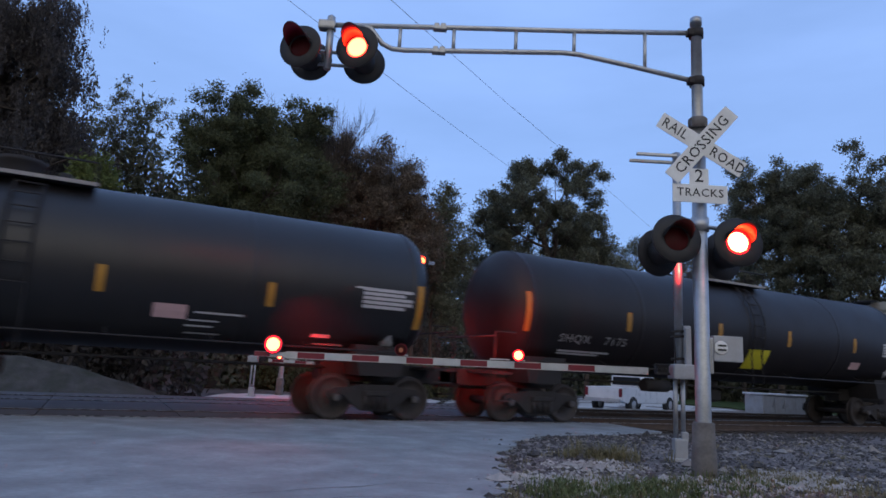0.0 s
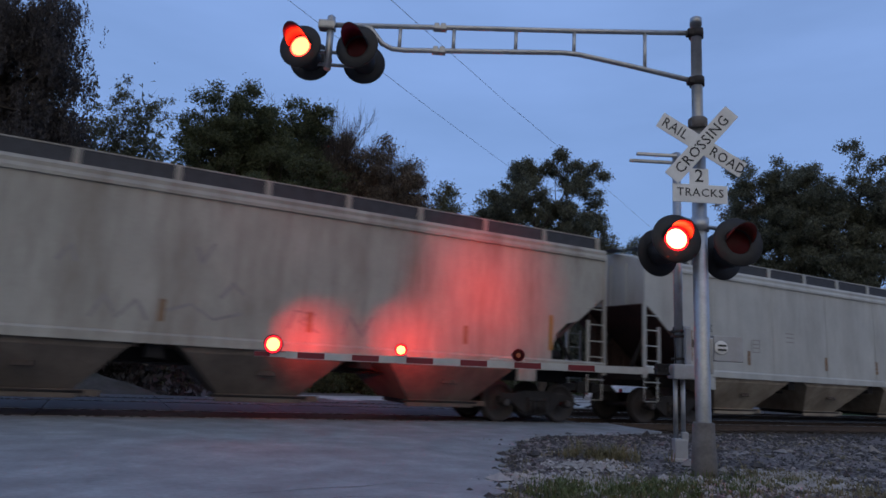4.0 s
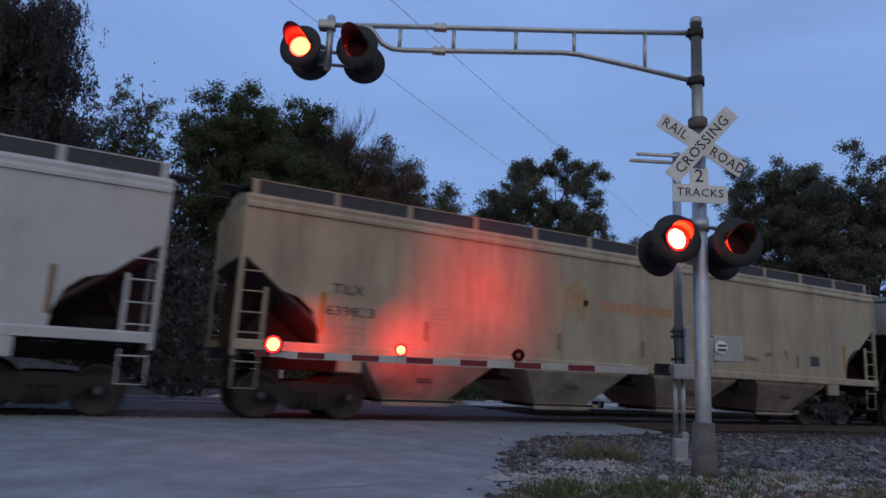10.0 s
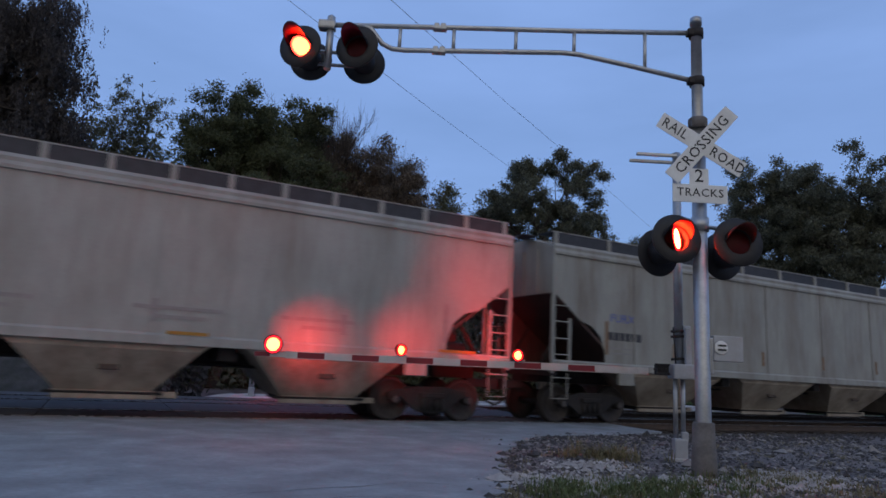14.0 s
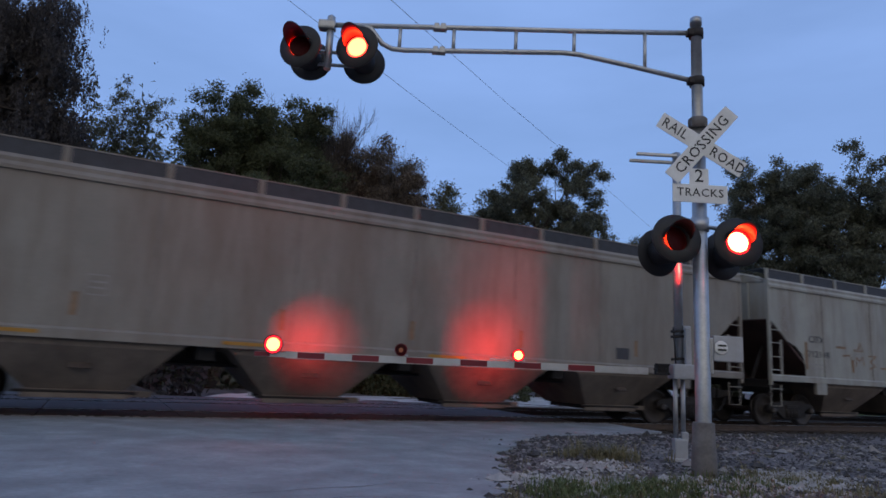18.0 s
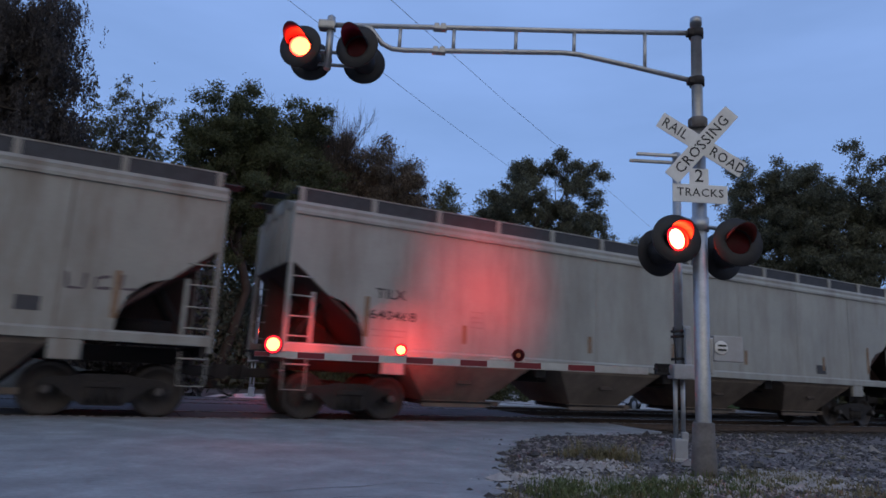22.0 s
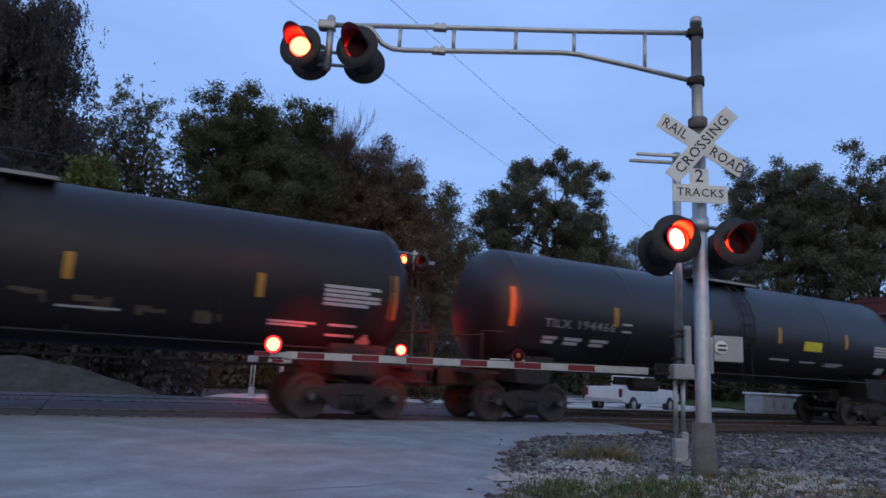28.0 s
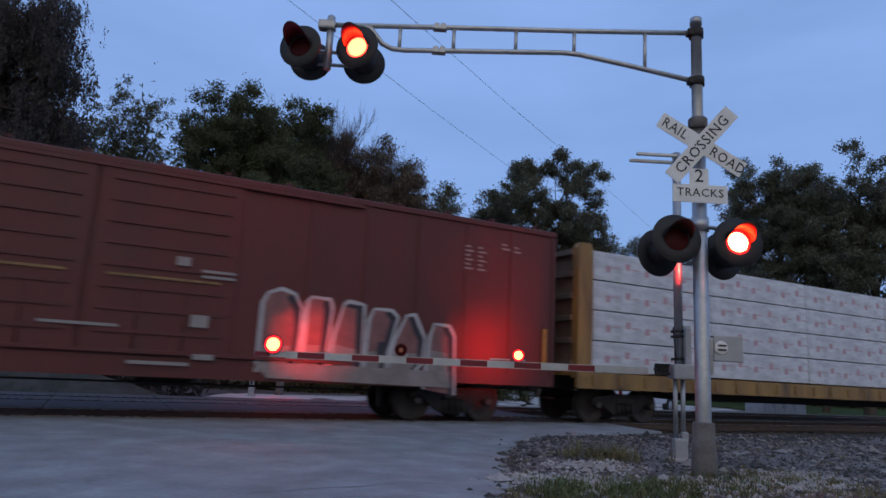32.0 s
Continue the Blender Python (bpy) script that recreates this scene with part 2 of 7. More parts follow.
def leaf_material(name, base, vary=0.5):
    """Leaf blades, each a little different, with light passing through them."""
    m = bpy.data.materials.new(name)
    m.use_nodes = True
    n, l = m.node_tree.nodes, m.node_tree.links
    b = n["Principled BSDF"]
    b.inputs["Roughness"].default_value = 0.65
    b.inputs["Specular IOR Level"].default_value = 0.25
    geo = n.new("ShaderNodeNewGeometry")
    co = n.new("ShaderNodeTexCoord")
    big = n.new("ShaderNodeTexNoise")
    big.inputs["Scale"].default_value = 0.35
    l.new(co.outputs["Object"], big.inputs["Vector"])
    add = n.new("ShaderNodeMath")
    add.operation = "ADD"
    l.new(geo.outputs["Random Per Island"], add.inputs[0])
    l.new(big.outputs["Fac"], add.inputs[1])
    r = n.new("ShaderNodeMapRange")
    r.inputs["From Min"].default_value, r.inputs["From Max"].default_value = 0.3, 1.6
    r.inputs["To Min"].default_value, r.inputs["To Max"].default_value = 1 - vary, 1 + vary
    l.new(add.outputs["Value"], r.inputs["Value"])
    sc = n.new("ShaderNodeVectorMath")
    sc.operation = "SCALE"
    sc.inputs[0].default_value = base
    l.new(r.outputs["Result"], sc.inputs["Scale"])
    l.new(sc.outputs["Vector"], b.inputs["Base Color"])
    tr = n.new("ShaderNodeBsdfTranslucent")
    l.new(sc.outputs["Vector"], tr.inputs["Color"])
    mix = n.new("ShaderNodeMixShader")
    mix.inputs["Fac"].default_value = 0.38
    l.new(b.outputs["BSDF"], mix.inputs[1])
    l.new(tr.outputs["BSDF"], mix.inputs[2])
    l.new(mix.outputs["Shader"], n["Material Output"].inputs["Surface"])
    return m


LEAF_GREEN = leaf_material("green_leaves", (0.088, 0.096, 0.048))
LEAF_OLIVE = leaf_material("olive_leaves", (0.13, 0.13, 0.082))
LEAF_BROWN = leaf_material("browning_leaves", (0.15, 0.115, 0.085))
LEAF_DARK = leaf_material("dark_leaves", (0.125, 0.128, 0.09))
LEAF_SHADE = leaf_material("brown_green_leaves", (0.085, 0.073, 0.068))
LEAF_BRIGHT = leaf_material("yellow_green_leaves", (0.13, 0.15, 0.045))

# ---- mesh helpers ----


def box(bm, x, y, z, sx, sy, sz, bevel=0.0, turn=None):
    """A box round (x, y, z) with full sizes; its long edges chamfered when bevel is given."""
    m = Matrix.Translation((x, y, z))
    if turn is not None:
        m = m @ turn
    r = bmesh.ops.create_cube(bm, size=1.0, matrix=m @ Matrix.Diagonal((sx, sy, sz, 1)))
    if bevel:
        es = list({e for v in r["verts"] for e in v.link_edges})
        bmesh.ops.bevel(bm, geom=es, offset=bevel, segments=2, affect="EDGES", profile=0.6)


def tube(bm, pts, radii, seg=10, cap=True):
    """A round bar through the points."""
    pts = [Vector(p) for p in pts]
    if not hasattr(radii, "__len__"):
        radii = [radii] * len(pts)
    rings = []
    side = None
    for i, p in enumerate(pts):
        d = (pts[min(i + 1, len(pts) - 1)] - pts[max(i - 1, 0)]).normalized()
        if side is None:
            side = d.orthogonal().normalized()
        side = (side - d * side.dot(d)).normalized()
        up = d.cross(side)
        rings.append([bm.verts.new(p + (side * math.cos(a) + up * math.sin(a)) * radii[i]) for a in [2 * math.pi * k / seg for k in range(seg)]])
    for a, b in zip(rings, rings[1:]):
        for k in range(seg):
            f = bm.faces.new((a[k], a[(k + 1) % seg], b[(k + 1) % seg], b[k]))
            f.smooth = True
    if cap:
        bm.faces.new(rings[0][::-1])
        bm.faces.new(rings[-1])


def prism(bm, outline, y0, y1):
    """An outline in x and z, given thickness from y0 to y1."""
    a = [bm.verts.new((x, y0, z)) for x, z in outline]
    b = [bm.verts.new((x, y1, z)) for x, z in outline]
    n = len(outline)
    bm.faces.new(a[::-1])
    bm.faces.new(b)
    for k in range(n):
        bm.faces.new((a[k], a[(k + 1) % n], b[(k + 1) % n], b[k]))


def extrude_x(bm, profile, x0, x1):
    """A profile in y and z, drawn out along x."""
    a = [bm.verts.new((x0, y, z)) for y, z in profile]
    b = [bm.verts.new((x1, y, z)) for y, z in profile]
    n = len(profile)
    bm.faces.new(a)
    bm.faces.new(b[::-1])
    for k in range(n):
        bm.faces.new((a[k], b[k], b[(k + 1) % n], a[(k + 1) % n]))


def lathe(bm, profile, seg=32, axis="x", origin=(0, 0, 0), smooth=True):
    """A profile of (along, radius), spun round the axis."""
    o = Vector(origin)

    def at(s, r, a):
        c, t = r * math.cos(a), r * math.sin(a)
        return o + Vector({"x": (s, c, t), "y": (c, s, t), "z": (c, t, s)}[axis])
    rings = []
    for s, r in profile:
        rings.append([bm.verts.new(at(s, 0, 0))] if r < 1e-6 else [bm.verts.new(at(s, r, 2 * math.pi * k / seg)) for k in range(seg)])
    for a, b in zip(rings, rings[1:]):
        for k in range(seg):
            va = [a[k % len(a)], a[(k + 1) % len(a)]] if len(a) > 1 else [a[0]]
            vb = [b[(k + 1) % len(b)], b[k % len(b)]] if len(b) > 1 else [b[0]]
            if len(va) + len(vb) > 2:
                bm.faces.new(va + vb).smooth = smooth


def finish(bm, name, mat):
    bmesh.ops.recalc_face_normals(bm, faces=bm.faces)
    me = bpy.data.meshes.new(name)
    bm.to_mesh(me)
    bm.free()
    for m in (mat if isinstance(mat, (list, tuple)) else [mat]):
        me.materials.append(m)
    return me


def part(name, bm, mat, parent=None, label="", at=None):
    """One mesh object under a thing or a part."""
    ob = new(name, finish(bm, name, mat) if isinstance(bm, bmesh.types.BMesh) else bm)
    if parent is not None:
        ob.parent = parent
    if at is not None:
        ob.matrix_basis = at
    if label:
        ob["label"] = label
    return ob


def share(name, mesh, parent, at, label=""):
    return part(name, mesh, None, parent, label, at)


def thing(name, label, category, at=None, group="", kind=""):
    ob = new(name)
    ob.empty_display_size = 0.2
    if at is not None:
        ob.matrix_basis = at
    return tagged(ob, label, category, group, kind)


def lettering(body, size, mat, deep=0.004, squeeze=1.0, bold=0.004, space=1.12):
    """Raised letters that lie in the x z plane and face -y, centred."""
    cu = bpy.data.curves.new("letters", "FONT")
    cu.offset, cu.space_character = size * bold, space
    cu.body, cu.size, cu.extrude, cu.align_x, cu.align_y, cu.resolution_u = body, size, deep / 2, "CENTER", "CENTER", 2
    ob = bpy.data.objects.new("letters", cu)
    scene.collection.objects.link(ob)
    me = bpy.data.meshes.new_from_object(ob.evaluated_get(bpy.context.evaluated_depsgraph_get()))
    bpy.data.objects.remove(ob)
    me.transform(Matrix.Rotation(math.pi / 2, 4, "X") @ Matrix.Diagonal((squeeze, 1, 1, 1)))
    me.materials.clear()
    me.materials.append(mat)
    return me
# ---- ground, road and tracks ----
TRACKS = (0.0, 4.27)


def ramp(v, a, b):
    t = min(1.0, max(0.0, (v - a) / (b - a)))
    return t * t * (3 - 2 * t)


def ground_z(x, y):
    z = -0.022 - 0.19 * ramp(y, -3.4, -2.2) * (1 - ramp(y, 6.2, 7.4))
    z -= 0.36 * ramp(y, 6.0, 10.0)
    return z + 0.012 * noise.noise((x * 0.7, y * 0.7, 0)) + 2.5 * ramp(math.hypot(x, y), 120, 900) * noise.noise((x * 0.004, y * 0.004, 3))


def steps(lo, hi, fine):
    """Coordinates from lo to hi, fine in the middle and ever coarser outward."""
    out, v, d = [0.0], 0.0, fine
    while v < hi:
        d = fine if v < 25 else d * 1.25
        v += d
        out.append(v)
    v, d = 0.0, fine
    while v > lo:
        d = fine if v > -25 else d * 1.25
        v -= d
        out.insert(0, v)
    return out


def sheet(name, xs, ys, height, mat):
    vs = [(x, y, height(x, y)) for y in ys for x in xs]
    n = len(xs)
    fs = [(j * n + i, j * n + i + 1, (j + 1) * n + i + 1, (j + 1) * n + i) for j in range(len(ys) - 1) for i in range(n - 1)]
    me = bpy.data.meshes.new(name)
    me.from_pydata(vs, [], fs)
    me.materials.append(mat)
    for p in me.polygons:
        p.use_smooth = True
    return new(name, me)


tagged(sheet("ground", steps(-1800, 1800, 0.6), steps(-1800, 1800, 0.6), ground_z, DIRT), "bare dirt and gravel ground with sparse weeds", "ground", kind="structure")


def slab(name, outline, z, mat, label, category, deep=0.12, height=None):
    """A paved area with a real edge; its outline in x and y."""
    bm = bmesh.new()
    vs = [bm.verts.new((x, y, z)) for x, y in outline]
    f = bm.faces.new(vs)
    bmesh.ops.recalc_face_normals(bm, faces=[f])
    r = bmesh.ops.extrude_face_region(bm, geom=[f])
    for v in r["geom"]:
        if isinstance(v, bmesh.types.BMVert):
            v.co.z -= deep
    bmesh.ops.triangulate(bm, faces=bm.faces)
    if height:
        bmesh.ops.subdivide_edges(bm, edges=bm.edges, cuts=4, use_grid_fill=True)
        for v in bm.verts:
            v.co.z += height(v.co.x, v.co.y)
    return tagged(part(name, bm, mat), label, category, kind="structure")


def ragged(points, amount, seed, step=0.25):
    """An outline with its edges broken up."""
    rng = random.Random(seed)
    out = []
    for (x0, y0), (x1, y1) in zip(points, points[1:]):
        n = max(1, int(math.hypot(x1 - x0, y1 - y0) / step))
        for k in range(n):
            t = k / n
            a = amount * (rng.random() - 0.5)
            out.append((x0 + (x1 - x0) * t + a, y0 + (y1 - y0) * t + amount * (rng.random() - 0.5)))
    out.append(points[-1])
    return out


EDGE = [(-5.0, -24.0), (0.2, -12.5), (2.4, -10.2), (3.4, -8.9), (4.2, -7.7), (5.3, -6.0), (6.3, -4.75), (7.4, -3.95), (8.8, -3.6), (10.2, -3.45), (11.0, -3.25), (11.6, -2.9)]
near_edge = ragged(EDGE, 0.26, 4, 0.16)


def edge_y(x):
    """How far the apron's near edge lies along y at x."""
    return float(np.interp(x, [p[0] for p in EDGE], [p[1] for p in EDGE]))


slab("road_near", [(-30, -45), (-12, -45)] + near_edge + [(11.8, -0.86), (-30, -0.86)], 0.0, ASPHALT, "pale worn asphalt road apron with cracks and patches", "road")
slab("road_far", [(2.6, 6.62), (26, 6.62), (33, 9.0), (36, 16), (34, 26), (24, 26), (16, 19), (11.5, 17), (7.0, 16.5), (4.2, 11.5)], 0.0, LOT, "pale paved lot and road beyond the tracks", "road",
     height=lambda x, y: -0.36 * ramp(y, 6.0, 10.0) - 0.02)

# cracks in the apron, filled dark
bm = bmesh.new()
rng = random.Random(5)
for start, turn_to, n in (((-0.6, -9.4), 0.35, 26), ((1.0, -8.8), -0.15, 22)):
    p, ang, prev = Vector((*start, 0.003)), turn_to, None
    for k in range(n):
        ang += rng.uniform(-0.5, 0.5) * 0.8
        ang *= 0.93
        p = p + Vector((math.cos(ang), math.sin(ang), 0)) * 0.17
        w = 0.006 * rng.uniform(0.3, 1.3)
        pair = (bm.verts.new(p + Vector((0, w, 0.001))), bm.verts.new(p - Vector((0, w, -0.001))))
        if prev:
            bm.faces.new((prev[0], prev[1], pair[1], pair[0]))
        prev = pair
tagged(part("road_cracks", bm, PANEL), "dark cracks in the pale asphalt", "crack", kind="structure")

rail_profile = [(-0.07, -0.17), (0.07, -0.17), (0.07, -0.155), (0.012, -0.14), (0.012, -0.045), (0.034, -0.035), (0.034, -0.004), (-0.034, -0.004), (-0.034, -0.035), (-0.012, -0.045), (-0.012, -0.14), (-0.07, -0.155)]
bm = bmesh.new()
box(bm, 0, 0, -0.24, 0.22, 2.6, 0.16, 0.012)
tie_mesh = finish(bm, "tie", TIE)
bm = bmesh.new()
box(bm, 0, 0, 0, 2.38, 1.30, 0.10, 0.008)
panel_in = finish(bm, "crossing_panel", PANEL)
bm = bmesh.new()
box(bm, 0, 0, 0, 2.38, 1.42, 0.10, 0.008)
panel_out = finish(bm, "crossing_panel", PANEL)
for which, yc in enumerate(TRACKS):
    track = thing("railway_track", "steel rails on creosoted ties in dark ballast", "railway track", pose(0, yc, 0), kind="structure")
    for s in (-1, 1):
        bm = bmesh.new()
        extrude_x(bm, [(s * 0.752 + a, b) for a, b in rail_profile], -260, 420)
        part("rail", bm, RAIL, track)
        bm = bmesh.new()
        box(bm, 80, s * 0.752, -0.002, 680, 0.05, 0.004)
        part("rail_head", bm, RAIL_TOP, track, "polished running surface")
    for k in range(110 if which == 0 else 70):
        share("tie", tie_mesh, track, pose(12.4 + 0.52 * k, 0, 0, 0, 0, random.uniform(-0.6, 0.6)))
    for k in range(9):
        share("crossing_panel", panel_in, track, pose(-9.2 + 2.4 * k, 0, -0.062))
        for s in ((1,) if which == 0 else (-1, 1)):
            share("crossing_panel", panel_out, track, pose(-9.2 + 2.4 * k, s * 1.54, -0.062))
bm = bmesh.new()
prof = [(-2.9, -0.5), (-2.0, -0.205), (6.3, -0.205), (7.2, -0.7)]
extrude_x(bm, prof, 11.75, 300)
extrude_x(bm, prof, -260, -10.4)
tagged(part("ballast_bed", bm, BALLAST), "dark crushed stone ballast under the tracks", "ballast", kind="stuff")


def chips(name, count, spread, size, mat, label, seed):
    """Loose angular stones, sunk a little into the ground."""
    rng = np.random.default_rng(seed)
    base = np.array([(1, 0, 0), (-1, 0, 0), (0, 1, 0), (0, -1, 0), (0, 0, 1), (0, 0, -0.6)], float)
    tri = np.array([(0, 2, 4), (2, 1, 4), (1, 3, 4), (3, 0, 4), (2, 0, 5), (1, 2, 5), (3, 1, 5), (0, 3, 5)])
    vs, fs = [], []
    for k in range(count):
        x, y = spread(rng)
        s = size * rng.lognormal(0, 0.5)
        m = base * (1 + rng.uniform(-0.35, 0.35, base.shape)) * s * np.array([1, rng.uniform(0.6, 1), rng.uniform(0.35, 0.7)])
        a = rng.uniform(0, 6.3)
        rot = np.array([[math.cos(a), -math.sin(a), 0], [math.sin(a), math.cos(a), 0], [0, 0, 1]])
        vs.append(m @ rot.T + (x, y, ground_z(x, y) + 0.2 * s))
        fs.append(tri + 6 * k)
    me = bpy.data.meshes.new(name)
    me.from_pydata(np.concatenate(vs).tolist(), [], np.concatenate(fs).tolist())
    me.materials.append(mat)
    return tagged(new(name, me), label, "gravel", kind="stuff")


def verge(rng):
    """A place on the verge to the right of the apron."""
    while True:
        x, y = rng.uniform(1.0, 16), rng.uniform(-12.5, -2.6)
        if y < edge_y(x) + 0.35 * rng.normal():
            return x, y


def along_edge(rng):
    """A place on the crumbling rim of the apron."""
    x = rng.uniform(3.0, 11.3)
    return x + rng.normal(0, 0.12), edge_y(x) - abs(rng.normal(0, 0.35)) + 0.08


def pale_patch(rng):
    """A place in one of the washed-out pale patches of the verge."""
    x, y, w = ((5.0, -8.3, 0.5), (6.3, -8.75, 0.45), (7.6, -8.9, 0.4), (4.4, -8.0, 0.35), (8.4, -8.4, 0.4), (5.9, -7.2, 0.35))[int(rng.integers(6))]
    return x + rng.normal(0, w), y + rng.normal(0, w * 0.7)


chips("pale_gravel", 9000, verge, 0.017, STONE, "pale limestone chips scattered over the verge", 3)
chips("dark_gravel", 2600, lambda r: (r.uniform(9, 30), r.uniform(-4.6, -1.6)), 0.035, BALLAST, "dark ballast stones spilled beside the track", 4)
chips("dark_pebbles", 12000, verge, 0.02, BALLAST, "dark pebbles and cinders on the verge", 12)
chips("broken_asphalt", 1500, along_edge, 0.016, BALLAST, "dark crumbs of broken asphalt along the road edge", 14)
chips("limestone_patches", 4800, pale_patch, 0.019, STONE_PALE, "washed-out patches of pale limestone chips", 15)
chips("verge_rubble", 160, verge, 0.045, STONE, "larger broken stones on the verge", 8)


def tufts(name, count, place, height, mat, label, seed, blades=14, lean=1.0):
    """Tufts of grass, each blade a bent tapering strip."""
    rng = np.random.default_rng(seed)
    vs, fs = [], []
    for k in range(count):
        x, y = place(rng)
        z = ground_z(x, y) - 0.01
        tall = height * rng.uniform(0.4, 1.35)
        for b in range(blades):
            h = tall * rng.uniform(0.4, 1.2)
            a, w = rng.uniform(0, 6.3), 0.004 + 0.004 * rng.random()
            d = np.array([math.cos(a), math.sin(a), 0])
            s = np.array([-d[1], d[0], 0]) * w
            p0 = np.array([x, y, z]) + rng.normal(0, 0.05, 3) * (1, 1, 0)
            p1 = p0 + d * h * lean * 0.35 * rng.random() + (0, 0, h * 0.6)
            p2 = p1 + d * h * lean * rng.random() + (0, 0, h * 0.4 * rng.random())
            i = len(vs)
            vs += [p0 - s, p0 + s, p1 + s * 0.7, p1 - s * 0.7, p2]
            fs += [(i, i + 1, i + 2, i + 3), (i + 3, i + 2, i + 4)]
    me = bpy.data.meshes.new(name)
    me.from_pydata([tuple(v) for v in vs], [], fs)
    me.materials.append(mat)
    return tagged(new(name, me), label, "grass", kind="stuff")


def clustered(x0, x1, y0, y1, n, spread, seed):
    """Places gathered round n loose centres on the verge."""
    r = random.Random(seed)
    mids = [(r.uniform(x0, x1), r.uniform(y0, y1), r.uniform(0.4, 1.4)) for _ in range(n)]

    def place(rng):
        while True:
            x, y, w = mids[int(rng.integers(n))]
            x, y = x + rng.normal(0, spread * w), y + rng.normal(0, spread * w)
            if y < edge_y(x) - 0.1:
                return x, y
    return place


tufts("verge_grass", 760, clustered(2.6, 8.6, -10.8, -8.3, 34, 0.40, 61), 0.088, GRASS, "dry grass and weeds growing through the gravel", 6)
tufts("tall_weeds", 60, lambda r: (6.75 + r.normal(0, 0.28), -6.45 + r.normal(0, 0.25)), 0.22, GRASS, "taller yellowing weeds beside the road edge", 7)
tufts("green_weeds", 230, clustered(3.7, 7.2, -9.2, -8.5, 14, 0.22, 63), 0.13, GRASS_GREEN, "green weeds among the pale stones", 16)
tufts("sparse_weeds", 420, verge, 0.075, GRASS, "sparse low weeds on the gravel verge", 9, blades=9)

# ---- crossing signals ----


def lamp_meshes(r, hood, on, deep=2.0, round_hood=False, shell=None, off=None, lining=None, core=0.78, rim=None):
    """The round black-backed lamp: casing, hood, background disc, and the lens insert that turns in the casing."""
    bm = bmesh.new()
    back = deep * r
    lathe(bm, [(0.0, r * 1.08), (back * 0.55, r * 1.08), (back * 0.8, r * 0.8), (back * 0.8, 0), (back * 0.72, 0), (back * 0.7, r * 0.7), (back * 0.5, r * 1.0), (0.0, r * 1.0), (0.0, r * 1.08)], 24, "y")
    casing = finish(bm, "lamp", shell or BLACK)
    bm = bmesh.new()
    n = 20
    rings = []
    for rad in (r * 1.14, r * 1.07):
        ring = []
        for k in range(n + 1):
            a = radians((360 if round_hood else 180) * k / n)
            reach = hood if round_hood else hood * (0.12 + 0.88 * math.sin(a) ** 0.7)
            ring.append((bm.verts.new((rad * math.cos(a), 0.03 if round_hood else -0.001, rad * math.sin(a))), bm.verts.new((rad * math.cos(a), -reach, rad * math.sin(a)))))
        rings.append(ring)
    outer, inner = rings
    for ring, index in ((outer, 0), (inner, 1)):
        for p, s in zip(ring, ring[1:]):
            f = bm.faces.new((p[0], s[0], s[1], p[1]))
            f.smooth, f.material_index = True, index
    for k in range(n):
        bm.faces.new((outer[k][1], outer[k + 1][1], inner[k + 1][1], inner[k][1]))
        bm.faces.new((outer[k][0], inner[k][0], inner[k + 1][0], outer[k + 1][0]))
    visor = finish(bm, "hood", [shell or BLACK, BLACK if round_hood else lining or HOOD_RED])
    bm = bmesh.new()
    lathe(bm, [(0.016 * r / 0.15, r * 1.08), (0.016 * r / 0.15, r * 2.0), (0.0, r * 2.02), (-0.012 * r / 0.15, r * 1.98), (-0.006 * r / 0.15, r * 1.08)], 40, "y")
    disc = finish(bm, "background_disc", BLACK)
    bm = bmesh.new()
    lathe(bm, [(-0.2 * r, 0.0), (-0.17 * r, 0.4 * r), (-0.13 * r, 0.62 * r), (-0.11 * r, 0.74 * r), (-0.09 * r, 0.82 * r), (-0.06 * r, 0.9 * r), (-0.05 * r, 0.994 * r), (0.05 * r, 0.994 * r), (0.06 * r, 0.9 * r), (0.11 * r, 0.7 * r), (0.17 * r, 0.4 * r), (0.2 * r, 0.0)], 28, "y")
    lens = finish(bm, "lens", [on, LAMP_OFF, rim or LAMP_RIM, off or LAMP_OFF])
    for p in lens.polygons:
        p.material_index = (2 if not round_hood and math.hypot(p.center.x, p.center.z) > core * r else 0) if p.center.y < -0.04 * r else (3 if math.hypot(p.center.x, p.center.z) < 0.5 * r else 1)
    return casing, disc, lens, visor


LENSES = {"first": [], "second": [], "arm_first": [], "arm_second": []}


def lamp_unit(parent, meshes, at, phase, name="flashing_lamp"):
    """One lamp: casing > background disc, lens. phase: which half of the flash it is lit in, or none for a steady one."""
    casing, disc, lens, visor = meshes
    ob = share(name, casing, parent, at, "black round lamp with a red lens")
    if disc:
        share("background_disc", disc, ob, Matrix.Identity(4))
    share("hood", visor, ob, Matrix.Identity(4))
    ln = share("lens", lens, ob, pose(0, 0.02, 0), "red lens, glowing when lit")
    if phase:
        LENSES[phase].append(ln)
    return ob


BIG = lamp_meshes(0.165, 0.30, LAMP_ON, core=0.85, rim=LAMP_RIM_BLOOM)
HIGH = lamp_meshes(0.15, 0.36, LAMP_HIGH, lining=HOOD_DEEP)
# arm lenses are drawn oversize, their red edge imitating bloom
SMALL = lamp_meshes(0.085, 0.012, LAMP_SMALL, 1.2, shell=ARM_RED, off=LAMP_AMBER, core=0.72, rim=LAMP_RIM_BLOOM)
TIP = lamp_meshes(0.128, 0.012, LAMP_SMALL, 1.0, shell=ARM_RED, off=LAMP_AMBER, core=0.72, rim=LAMP_RIM_BLOOM)
BEAM = lamp_meshes(0.042, 0.215, LAMP_BEAM, 1.8, True)
